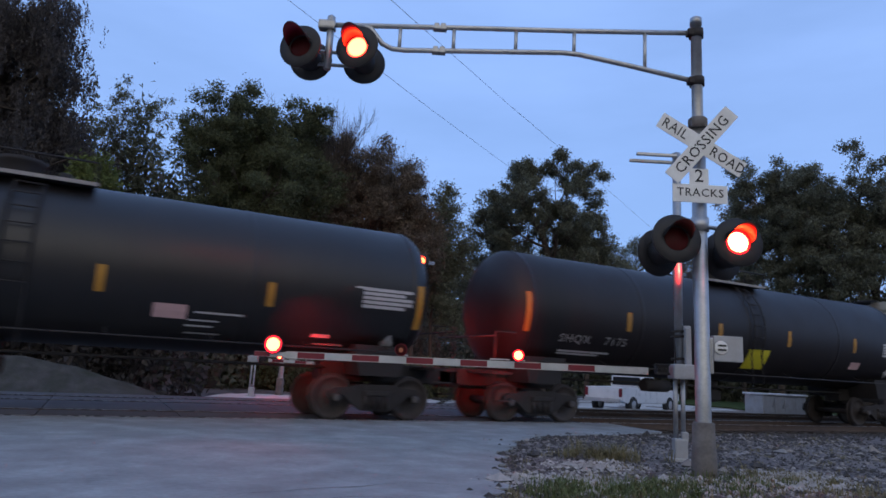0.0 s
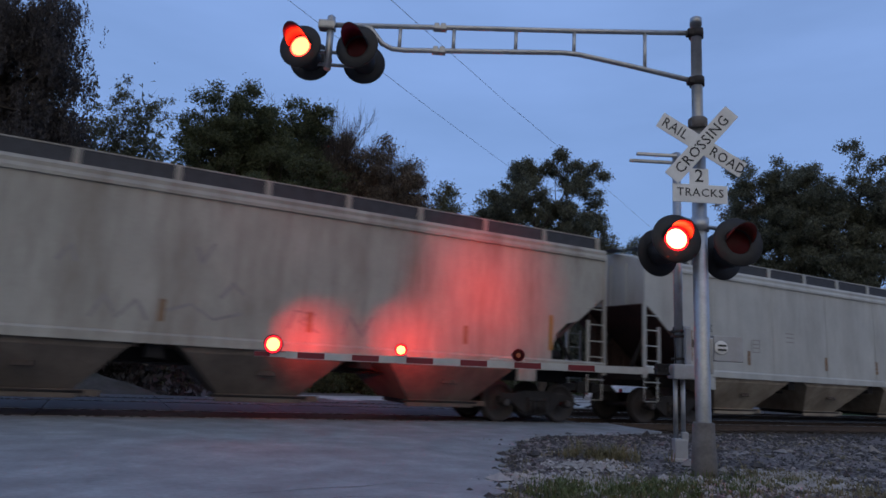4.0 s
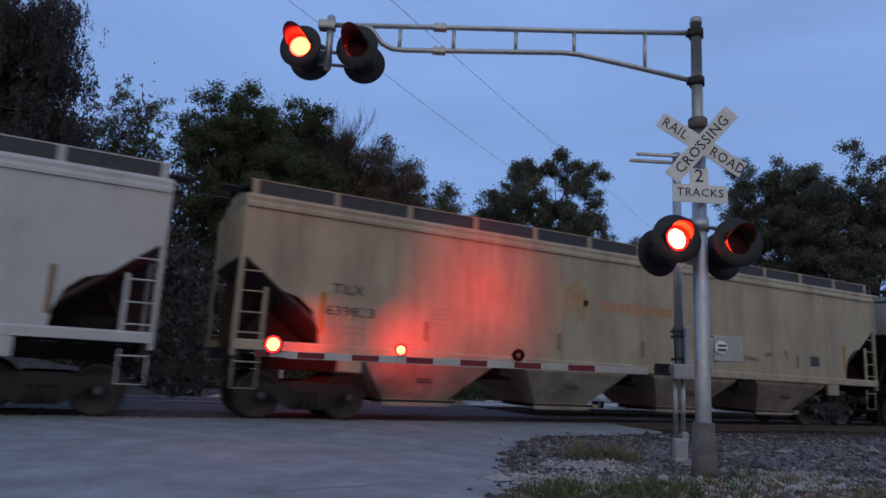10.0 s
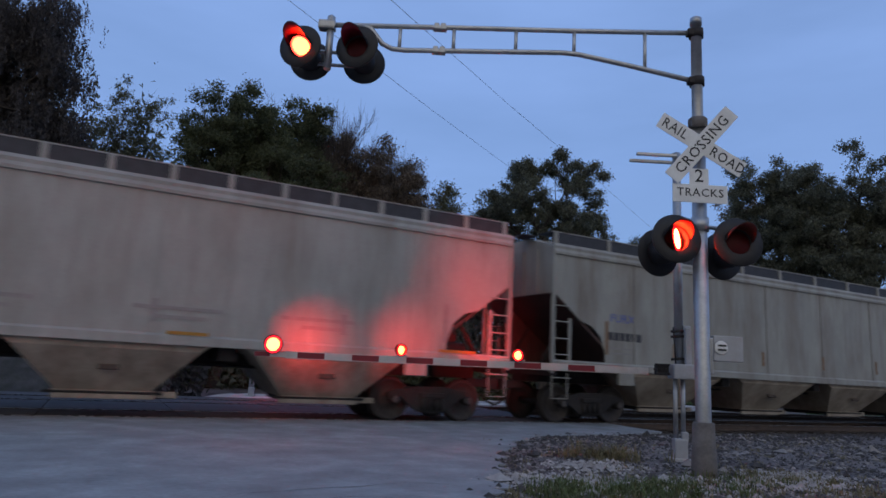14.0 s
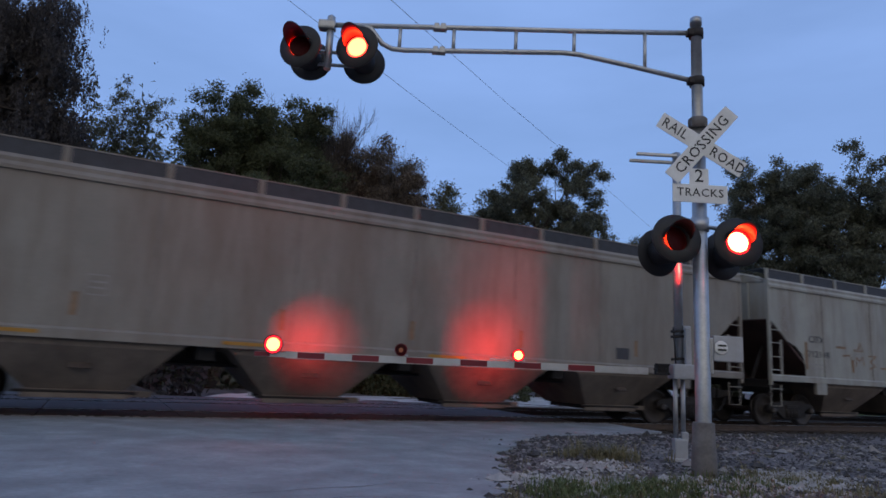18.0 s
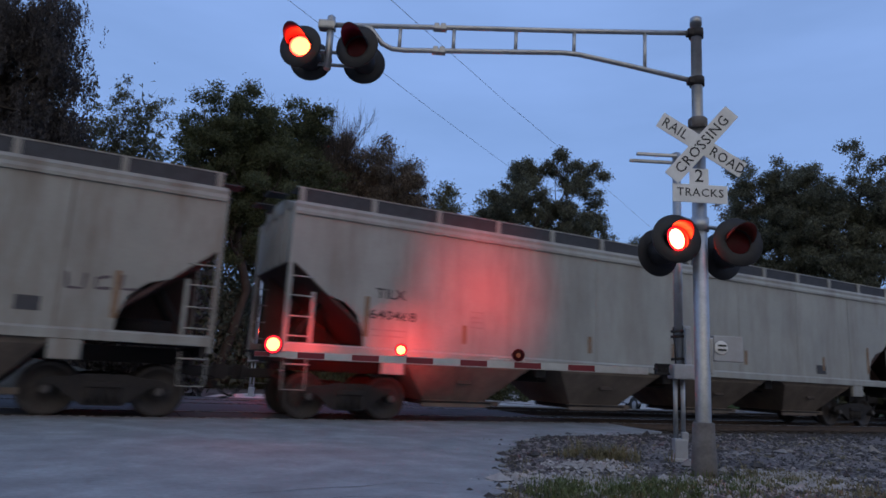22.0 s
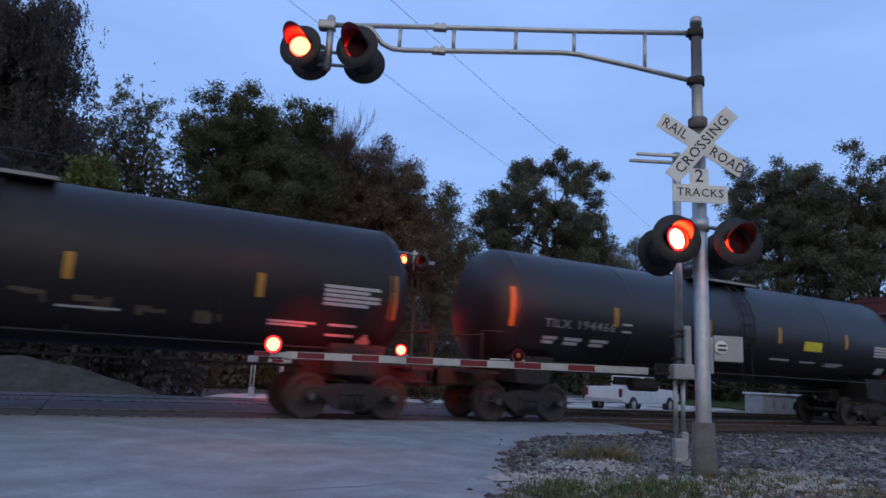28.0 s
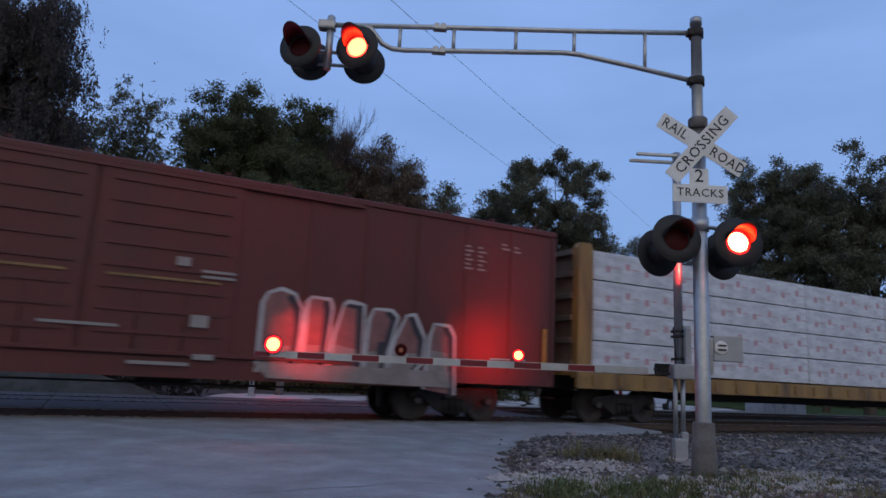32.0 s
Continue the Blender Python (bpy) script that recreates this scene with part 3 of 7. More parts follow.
BEAM_LONG = lamp_meshes(0.042, 0.235, LAMP_BEAM_LONG, 1.8, True)
BEAM_STRONG = lamp_meshes(0.042, 0.275, LAMP_BEAM_STRONG, 1.8, True)
BACK = BIG[:2] + lamp_meshes(0.06, 0.28, LAMP_BACK, 2.0, True)[2:]
BACK_WEAK = BIG[:2] + lamp_meshes(0.06, 0.28, LAMP_BACK_WEAK, 2.0, True)[2:]


def pipe(name, parent, pts, r, mat, label="", seg=12):
    bm = bmesh.new()
    tube(bm, pts, r, seg)
    return part(name, bm, mat, parent, label)


def crossing_signal(at, lamp_x, lamp_z, buck_z, front, far=False):
    """A cantilever flashing-light signal; local -y faces the road user, the arm reaches along -x."""
    sig = thing("crossing_signal", "galvanised cantilever crossing signal with crossbuck and red flashing lamps", "crossing signal", at, group="crossing signals")
    bm = bmesh.new()
    lathe(bm, [(-0.25, 0.0), (-0.25, 0.17), (0.0, 0.16), (0.30, 0.152), (0.32, 0.142), (0.64, 0.137), (0.66, 0.12), (0.66, 0.0)], 20, "z")
    part("base_sleeve", bm, SLEEVE, sig, "grey-brown base sleeve stained by dirt")
    bm = bmesh.new()
    lathe(bm, [(0.6, 0.098), (4.62, 0.094), (4.62, 0.0)], 24, "z")
    part("mast", bm, GALV, sig, "galvanised steel mast")
    bm = bmesh.new()
    lathe(bm, [(4.58, 0.10), (4.58, 0.128), (4.72, 0.128), (4.74, 0.11), (4.74, 0.07)], 20, "z")
    for k in range(4):
        box(bm, 0.12 * math.cos(k * 1.57 + 0.6), 0.12 * math.sin(k * 1.57 + 0.6), 4.65, 0.04, 0.04, 0.10, 0.006)
    part("mast_collar", bm, SLEEVE, sig, "dirty grey collar at the mast joint")
    bm = bmesh.new()
    lathe(bm, [(4.7, 0.075), (6.14, 0.072), (6.14, 0.082), (6.24, 0.08), (6.27, 0.04), (6.27, 0.0)], 20, "z")
    part("upper_mast", bm, GALV, sig)
    top = [(-0.02, -0.02, 6.01), (-1.74, -0.02, 5.925), (-3.43, -0.02, 5.86), (-5.15, -0.02, 5.785)]
    pipe("upper_chord", sig, top, 0.036, ALUM)
    if far:
        # this truss has slanting web members between the uprights
        for (u, a), (v, b) in zip(((0.74, 5.97), (1.74, 5.58), (2.56, 5.89), (3.43, 5.51)), ((1.74, 5.58), (2.56, 5.89), (3.43, 5.51), (4.18, 5.83))):
            pipe("diagonal", sig, [(-u, -0.02, a), (-v, -0.02, b)], 0.02, ALUM, seg=6)
    pipe("lower_chord", sig, [(-0.04, -0.02, 5.28), (-1.0, -0.02, 5.46), (-1.68, -0.02, 5.575), (-1.9, -0.02, 5.585), (-4.1, -0.02, 5.475), (-4.28, -0.02, 5.485), (-4.42, -0.02, 5.55), (-4.52, -0.02, 5.68), (-4.6, -0.02, 5.775), (-4.7, -0.02, 5.80)], 0.036, ALUM)
    for u, a, b in ((4.18, 5.83, 5.475), (3.43, 5.86, 5.51), (2.56, 5.89, 5.55), (1.74, 5.92, 5.58), (0.74, 5.97, 5.42)):
        pipe("strut", sig, [(-u, -0.02, a), (-u, -0.02, b)], 0.026, ALUM, seg=8)
    for u, z in ((3.63, 5.85), (3.63, 5.50)):
        bm = bmesh.new()
        for s in (-1, 1):
            box(bm, -u + s * 0.045, -0.02, z, 0.07, 0.09, 0.10, 0.012)
        box(bm, -u, -0.02, z - 0.03, 0.19, 0.11, 0.025, 0.004)
        part("splice_clamp", bm, GALV, sig)
    for z in (6.01, 5.28):
        bm = bmesh.new()
        lathe(bm, [(z - 0.06, 0.072), (z - 0.06, 0.10), (z + 0.06, 0.10), (z + 0.06, 0.072)], 18, "z")
        box(bm, -0.09, -0.02, z, 0.09, 0.12, 0.09, 0.01)
        part("mast_bracket", bm, IRON, sig)
    pipe("lamp_post", sig, [(-5.15, -0.02, 5.86), (-5.15, -0.02, 5.12)], 0.05, GALV)
    bm = bmesh.new()
    box(bm, -5.2, -0.02, 5.77, 0.24, 0.15, 0.13, 0.03)
    lathe(bm, [(5.84, 0.058), (5.9, 0.058), (5.93, 0.02), (5.93, 0)], 14, "z", (-5.15, -0.02, 0))
    part("junction_head", bm, GALV, sig)
    pipe("lamp_crossarm", sig, [(-5.62, 0.13, 5.45), (-4.72, 0.13, 5.45)], 0.028, GALV, seg=8)
    pipe("lamp_crossarm", sig, [(-5.62, 0.32, 5.35), (-4.72, 0.32, 5.35)], 0.028, GALV, seg=8)
    for x, z, p, q in ((-5.52, 5.38, "first", "second"), (-4.75, 5.42, "second", "first")):
        lamp_unit(sig, HIGH, pose(x, -0.14, z, 0, 0, -15), p)
        lamp_unit(sig, HIGH, pose(x + 0.05, 0.42, 5.44, 0, 0, 180), q)
    # the pair on the mast, back to back
    mid = sum(lamp_x) / 2
    pipe("lamp_crossarm", sig, [(lamp_x[0], 0.12, lamp_z + 0.22), (mid, 0.12, lamp_z + 0.24), (lamp_x[1], 0.12, lamp_z + 0.22)], 0.03, GALV, seg=8)
    bm = bmesh.new()
    lathe(bm, [(lamp_z + 0.14, 0.094), (lamp_z + 0.14, 0.118), (lamp_z + 0.32, 0.118), (lamp_z + 0.32, 0.094)], 18, "z")
    part("lamp_bracket", bm, GALV, sig)
    for x, p in ((lamp_x[0], "second" if far else "first"), (lamp_x[1], "first" if far else "second")):
        lamp_unit(sig, BIG, pose(x, -0.12, lamp_z, -6, 0, front), p)
        back = BIG if far else (BACK if p == "first" else BACK_WEAK)
        lamp_unit(sig, back, pose(x - (0.06 if x < 0 else -0.02), 0.42, lamp_z - 0.10, 0, 0, 180 if far else 198), p)
    if far:
        # a somewhat shorter arm than that of its twin
        for ob in sig.children:
            if ob.name.split(".")[0] in ("upper_chord", "lower_chord", "strut", "diagonal", "splice_clamp", "lamp_post", "junction_head"):
                ob.matrix_basis = Matrix.Diagonal((0.93, 1, 1, 1))
            elif ob.matrix_basis.translation.x < -4:
                ob.matrix_basis = Matrix.Translation((-0.07 * ob.matrix_basis.translation.x, 0, 0)) @ ob.matrix_basis
    # crossbuck and plate
    for ang, y, words in ((-30.5, -0.125, (("RAIL", -0.415), ("ROAD", 0.405))), (49.7, -0.145, (("CROSSING", 0.0),))):
        bm = bmesh.new()
        box(bm, 0, 0, 0, 1.30, 0.012, 0.229, 0.004)
        blade = part("crossbuck_blade", bm, SIGN_WHITE, sig, "white blade with black letters", pose(-0.01 - (0.28 if far else 0), y, buck_z - 0.045, 0, -ang, 0))
        for w, x in words:
            share("letters", lettering(w, 0.20, SIGN_BLACK, squeeze=0.86 if len(w) < 5 else 1.0), blade, pose(x, -0.0085, -0.005))
        for x in (-0.07, 0.07):
            bm = bmesh.new()
            lathe(bm, [(-0.014, 0.0), (-0.012, 0.012), (-0.004, 0.014), (-0.004, 0)], 8, "y", (x, 0, 0.06))
            part("bolt", bm, IRON, blade)
    z = buck_z - 0.60
    bm = bmesh.new()
    box(bm, -0.045, -0.112, z + 0.05, 0.26, 0.01, 0.34, 0.004)
    box(bm, -0.035, -0.117, z - 0.13, 0.74, 0.012, 0.25, 0.005)
    plate = part("track_count_plate", bm, SIGN_WHITE, sig, "white plate with black lettering")
    share("letters", lettering("2", 0.25, SIGN_BLACK), plate, pose(-0.045, -0.1195, z + 0.11))
    share("letters", lettering("TRACKS", 0.155, SIGN_BLACK, squeeze=1.02), plate, pose(-0.035, -0.1255, z - 0.12))
    bm = bmesh.new()
    box(bm, 0.105, 0.0, 1.50, 0.05, 0.10, 0.46, 0.012)
    part("conduit_box", bm, GALV, sig)
    bm = bmesh.new()
    box(bm, 0.345, 0.05, 1.60, 0.39, 0.11, 0.33, 0.012)
    cab = part("signal_cabinet", bm, BOX_GREY, sig, "small grey cabinet with a white oval badge")
    bm = bmesh.new()
    lathe(bm, [(-0.006, 0.0), (-0.006, 0.085), (0.0, 0.09), (0.0, 0.0)], 24, "y", (0.245, -0.011, 1.61))
    badge = part("badge", bm, SIGN_WHITE, cab, "round white badge")
    bm = bmesh.new()
    for dz in (-0.028, 0.028):
        box(bm, 0.255, -0.019, 1.61 + dz, 0.11, 0.004, 0.024)
    part("badge_bars", bm, SIGN_BLACK, badge)
    return sig


RZ = -25.98
crossing_signal(pose(6.95, -8.12, -0.02, 0, 0, RZ), (-0.36, 0.46), 3.0, 4.36, 2)


def crossing_gate(at, tall=4.76, far=False):
    """A lowered crossing gate on its own post; the arm reaches along -x."""
    g = thing("crossing_gate", "lowered crossing gate with red and white striped arm and lamps", "crossing gate", at, group="crossing gates")
    for x in (-0.06, 0.055):
        pipe("lower_post", g, [(x, 0, 0.2), (x, 0, 1.3)], 0.034, GALV)
    bm = bmesh.new()
    box(bm, -0.01, -0.02, 0.12, 0.2, 0.16, 0.36, 0.03)
    box(bm, -0.01, -0.02, -0.03, 0.3, 0.28, 0.1, 0.02)
    box(bm, 0.05, -0.06, 0.33, 0.10, 0.06, 0.14, 0.015)
    part("foot", bm, BOX_GREY, g, "pale grey cast foot")
    pipe("upper_post", g, [(0, 0, 1.2), (0, 0, tall)], 0.066, GALV, "galvanised post")
    bm = bmesh.new()
    box(bm, 0.03, -0.03, 1.28, 0.34, 0.3, 0.22, 0.02)
    part("gate_mechanism", bm, BOX_GREY, g, "grey gate mechanism housing")
    bm = bmesh.new()
    box(bm, 0.10, -0.06, 1.66, 0.09, 0.16, 0.56, 0.015)
    box(bm, 0.11, -0.02, 1.95, 0.11, 0.1, 0.06, 0.01)
    part("motor_housing", bm, BOX_GREY, g)
    bm = bmesh.new()
    box(bm, -0.29, -0.06, 1.30, 0.18, 0.14, 0.16, 0.012)
    for z in (1.235, 1.37):
        box(bm, -0.3, -0.14, z, 0.22, 0.03, 0.03, 0.004)
    for k in range(3):
        tube(bm, [(-0.42 + 0.09 * k, -0.16, 1.30), (-0.42 + 0.09 * k, -0.12, 1.30)], 0.018, 8)
    part("arm_clamp", bm, GRIME, g, "dark bolted arm clamp")
    for z in (1.80, 1.46, 1.88):
        pipe("bracket", g, [(-0.14, -0.06, z), (0.12, -0.06, z + 0.02)], 0.02, IRON, seg=8)
    pipe("cable", g, [(-0.1, -0.05, 1.95), (-0.09, -0.09, 1.6), (-0.08, -0.08, 1.4)], 0.012, GRIME, seg=6)
    for y, z, a, b in ((-0.05, tall - 0.06, -0.66, -0.02), (0.06, tall - 0.14, -0.74, -0.02)):
        bm = bmesh.new()
        box(bm, (a + b) / 2, y, z, b - a, 0.06, 0.045, 0.008)
        part("top_bar", bm, ALUM, g, "horizontal bar at the post top")
    # the arm, slightly sagging to the tip; the far one is shorter
    cut = 2.3 if far else 0.0
    bm = bmesh.new()
    extrude_x(bm, [(-0.025, -0.053), (0.025, -0.053), (0.025, 0.053), (-0.025, 0.053)], -5.95 + cut, -0.5)
    extrude_x(bm, [(-0.02, -0.038), (0.02, -0.038), (0.02, 0.038), (-0.02, 0.038)], -6.42 + cut, -5.95 + cut)
    arm = part("gate_arm", bm, ALUM, g, "aluminium gate arm with reflective stripes", pose(0, -0.06, 1.268, 0, -0.45, 0))
    for k in range(-2, 12):
        u = 5.78 - cut - 0.406 * k
        if u < 0.6:
            continue
        bm = bmesh.new()
        lo, hi = (max(u - 0.406, 0.5), min(u, 6.42 - cut))
        h = 0.087 if k >= 0 else 0.068
        for s in (-1, 1):
            box(bm, -(lo + hi) / 2, s * (0.0275 if k >= 0 else 0.0225), 0, hi - lo - 0.004, 0.004, h)
        part("stripe", bm, ARM_RED if k % 2 == 0 else ARM_WHITE, arm, "red reflective stripe" if k % 2 == 0 else "white reflective stripe")
    for u, phase in ((6.14, None), (4.24, "arm_first"), (2.48, "arm_second")):
        u = max(0.9, u - cut)
        bm = bmesh.new()
        box(bm, -u + 0.03, 0, 0.072, 0.16, 0.04, 0.022, 0.005)
        box(bm, -u, 0, 0.088, 0.04, 0.03, 0.02)
        part("lamp_base", bm, ALUM, arm)
        for turn in (0, 180):
            kit = {None: BEAM, "arm_first": BEAM_LONG, "arm_second": BEAM_STRONG}[phase] if turn and not far else (SMALL if phase else TIP)
            lamp_unit(arm, (kit[0], None, kit[2], kit[3]), pose(-u, 0.09 if turn else -0.09, 0.145, -3 if turn else 0, 0, turn), phase, "arm_lamp")
    bm = bmesh.new()
    box(bm, -2.75 + cut * 0.6, 0, 0.075, 0.3, 0.05, 0.02, 0.005)
    part("arm_bracket", bm, ALUM, arm)
    return g


crossing_gate(pose(7.90, -6.85, 0.0, 0, 0, RZ))
FAR = (6.35, 11.2)
crossing_signal(pose(FAR[0], FAR[1], -0.17, 0, 0, RZ + 182), (-0.11, 0.41), 2.40, 3.74, 0, far=True)
crossing_gate(pose(5.04, 10.0, -0.13, 0, 0, RZ + 180), 4.36, True)
# the heap of pale stone round their feet
tagged(sheet("gravel_mound", [2.2 + 0.3 * k for k in range(24)], [8.4 + 0.3 * k for k in range(15)], lambda x, y: -0.50 + 0.36 * ramp(2.6 - math.hypot((x - 5.6) * 0.8, y - 10.6), 0.0, 1.6) + 0.03 * noise.noise((x * 3, y * 3, 1)), LOT), "low heap of pale gravel round the signal base", "gravel", kind="structure")
# ---- the freight train: it runs along -x at a steady speed ----
SPEED = 8.86
CARS = []          # (car, place of its middle along the track at the start)
WHEELSETS = {-1: [], 1: []}

bm = bmesh.new()
for s in (-1, 1):
    o = s * 0.70
    lathe(bm, [(o - s * 0.03, 0.09), (o - s * 0.02, 0.13), (o + s * 0.02, 0.32), (o - s * 0.035, 0.38), (o - s * 0.035, 0.482), (o - s * 0.005, 0.482), (o + s * 0.012, 0.458)], 28, "y")
    lathe(bm, [(o + s * 0.10, 0.449), (o + s * 0.108, 0.42), (o + s * 0.10, 0.385), (o + s * 0.05, 0.36), (o + s * 0.07, 0.16), (o + s * 0.11, 0.12), (o + s * 0.11, 0.08)], 28, "y")
    for k in range(3):
        a = k * 2.1
        box(bm, 0.25 * math.cos(a), o + s * 0.072, 0.25 * math.sin(a), 0.05, 0.012, 0.03)
tube(bm, [(0, -1.08, 0), (0, 1.08, 0)], 0.08, 12)
wheel_mesh = finish(bm, "wheelset", WHEEL)
bm = bmesh.new()
for s in (-1, 1):
    lathe(bm, [(s * 0.712, 0.4585), (s * 0.80, 0.450)], 28, "y")
tread_mesh = finish(bm, "tread", TREAD)

bm = bmesh.new()
outline = [(-1.06, 0.48), (-1.04, 0.60), (-0.90, 0.66), (-0.62, 0.68), (-0.35, 0.74), (0.35, 0.74), (0.62, 0.68), (0.90, 0.66), (1.04, 0.60), (1.06, 0.48),
           (0.98, 0.46), (0.76, 0.52), (0.42, 0.26), (0.30, 0.20), (-0.30, 0.20), (-0.42, 0.26), (-0.76, 0.52), (-0.98, 0.46)]
hole = [(-0.58, 0.60), (-0.40, 0.64), (-0.34, 0.40), (-0.46, 0.46)]
prism(bm, outline, -0.06, 0.06)
for s in (-1, 1):
    prism(bm, [(s * x, z) for x, z in hole], -0.066, -0.058)
    lathe(bm, [(-0.14, 0.0), (-0.14, 0.085), (-0.10, 0.10), (0.05, 0.10)], 16, "y", (s * 0.889, 0, 0.457))
for x in (-0.22, -0.07, 0.08, 0.23):
    tube(bm, [(x, -0.075, 0.24), (x, -0.075, 0.50)], 0.055, 8)
box(bm, 0, -0.06, 0.56, 0.56, 0.10, 0.10, 0.015)
frame_mesh = finish(bm, "side_frame", IRON)
bm = bmesh.new()
box(bm, 0, 0, 0.58, 0.42, 2.05, 0.22, 0.03)
for s in (-1, 1):
    box(bm, s * 0.42, 0, 0.42, 0.08, 1.6, 0.14, 0.01)
bolster_mesh = finish(bm, "truck", GRIME)


bm = bmesh.new()
lathe(bm, [(0.0, 0.0), (0.0, 0.05), (0.012, 0.075), (0.05, 0.08)], 14, "y")
for k in range(3):
    box(bm, 0.045 * math.cos(k * 2.1), -0.006, 0.045 * math.sin(k * 2.1), 0.022, 0.014, 0.022)
cap_mesh = finish(bm, "bearing_cap", CAP)


def truck(car, x):
    t = share("truck", bolster_mesh, car, pose(x, 0, 0), "dark cast-iron two-axle truck")
    side = share("side_frame", frame_mesh, t, pose(0, -0.99, 0))
    for s in (-1, 1):
        share("bearing_cap", cap_mesh, side, pose(s * 0.889, -0.165, 0.457), "worn grey bearing cap")
    share("side_frame", frame_mesh, t, pose(0, 0.99, 0, 0, 0, 180))
    for s in (-1, 1):
        w = share("wheelset", wheel_mesh, t, pose(s * 0.889, 0, 0.457), "steel wheelset with worn treads")
        WHEELSETS[s].append(w)
    return t


bm = bmesh.new()
box(bm, -0.28, 0, 0, 0.62, 0.17, 0.19, 0.02)
prism(bm, [(0.0, -0.14), (0.22, -0.15), (0.30, -0.06), (0.30, 0.10), (0.2, 0.15), (0.0, 0.14)], -0.14, 0.02)
prism(bm, [(0.0, -0.14), (0.14, -0.12), (0.14, 0.12), (0.0, 0.14)], 0.02, 0.13)
coupler_mesh = finish(bm, "coupler", IRON)
bm = bmesh.new()
tube(bm, [(0, 0.3, 0.75), (0.12, 0.32, 0.58), (0.28, 0.34, 0.42), (0.42, 0.36, 0.36), (0.52, 0.36, 0.36)], 0.024, 8)
hose_mesh = finish(bm, "air_hose", GRIME)


def draft_gear(car, half):
    for s in (-1, 1):
        share("coupler", coupler_mesh, car, pose(s * half, 0, 0.86, 0, 0, 0 if s > 0 else 180), "dark knuckle coupler")
        share("air_hose", hose_mesh, car, pose(s * half, 0, 0, 0, 0, 0 if s > 0 else 180))


def bars(car, name, x, z, y, rows, mat, label, lean=0.0):
    """Writing that cannot be made out: plain bars. rows of (width, height, drop, shift)."""
    for w, h, dz, dx in rows:
        bm = bmesh.new()
        box(bm, dx + w / 2, 0, dz, w, 0.004, h)
        part(name, bm, mat, car, label, pose(x, y, z))


def marks(car, words, size, x, z, y, mat, label="painted reporting mark", squeeze=1.0):
    return share("reporting_mark", lettering(words, size, mat, squeeze=squeeze, bold=0.007, space=1.0), car, pose(x, y, z), label)


def spray(car, name, x, z, y, strokes, width, mat, label):
    """Sprayed strokes: flat ribbons along polylines in x and z."""
    for k, line in enumerate(strokes):
        bm = bmesh.new()
        pts = []
        for (x0, z0), (x1, z1) in zip(line, line[1:]):
            pts += [(x0 + (x1 - x0) * t / 4, z0 + (z1 - z0) * t / 4) for t in range(4)]
        pts.append(line[-1])
        prev = None
        for i, (px, pz) in enumerate(pts):
            qx, qz = pts[min(i + 1, len(pts) - 1)]
            rx, rz = pts[max(i - 1, 0)]
            d = Vector((qx - rx, 0, qz - rz)).normalized()
            n = Vector((-d.z, 0, d.x)) * width * (0.5 + 0.12 * math.sin(i * 0.6 + k))
            yy = -0.0006 * k
            pair = (bm.verts.new(Vector((px, yy, pz)) + n), bm.verts.new(Vector((px, yy, pz)) - n))
            if prev:
                bm.faces.new((prev[0], prev[1], pair[1], pair[0]))
            prev = pair
        part(name, bm, mat, car, label, pose(x, y, z))


def patch(car, name, x, z, y, outline, mat, label):
    bm = bmesh.new()
    prism(bm, outline, 0.0, 0.003)
    return part(name, bm, mat, car, label, pose(x, y, z))


def side_outline(half):
    """The side sheet with the cut-out corners that open on the end slopes."""
    cut = [(1.62, 1.46), (1.60, 1.75), (1.46, 2.12), (1.18, 2.36), (0.82, 2.46), (0.70, 2.56), (0.34, 2.86), (0.02, 3.10)]
    left = [(-half + a, z) for a, z in cut]
    right = [(half - a, z) for a, z in cut][::-1]
    return left + [(-half + 0.02, 4.24), (half - 0.02, 4.24)] + right


# shade of the open end recesses, put into the colour of their sheets
END_SHADE = material("recess_shade_brown", (0.062, 0.034, 0.03), 0.85, vary=0.35, scale=2, grain=25, bump=0.15)
DULL_STRIPE = material("worn_yellow_stripe", (0.22, 0.13, 0.05), 0.6, vary=0.4, scale=5)


SCUFF = material("yellow_brown_scuffed_paint", (0.10, 0.075, 0.05), 0.7, vary=0.4, scale=5)


SPRAY_ROSE = material("faded_red_stripe", (0.42, 0.17, 0.18), 0.6, vary=0.2, scale=3, bump=0.0)
SPRAY_GREEN = material("faint_green_paint", (0.16, 0.24, 0.2), 0.7, vary=0.3, scale=5, bump=0.0)


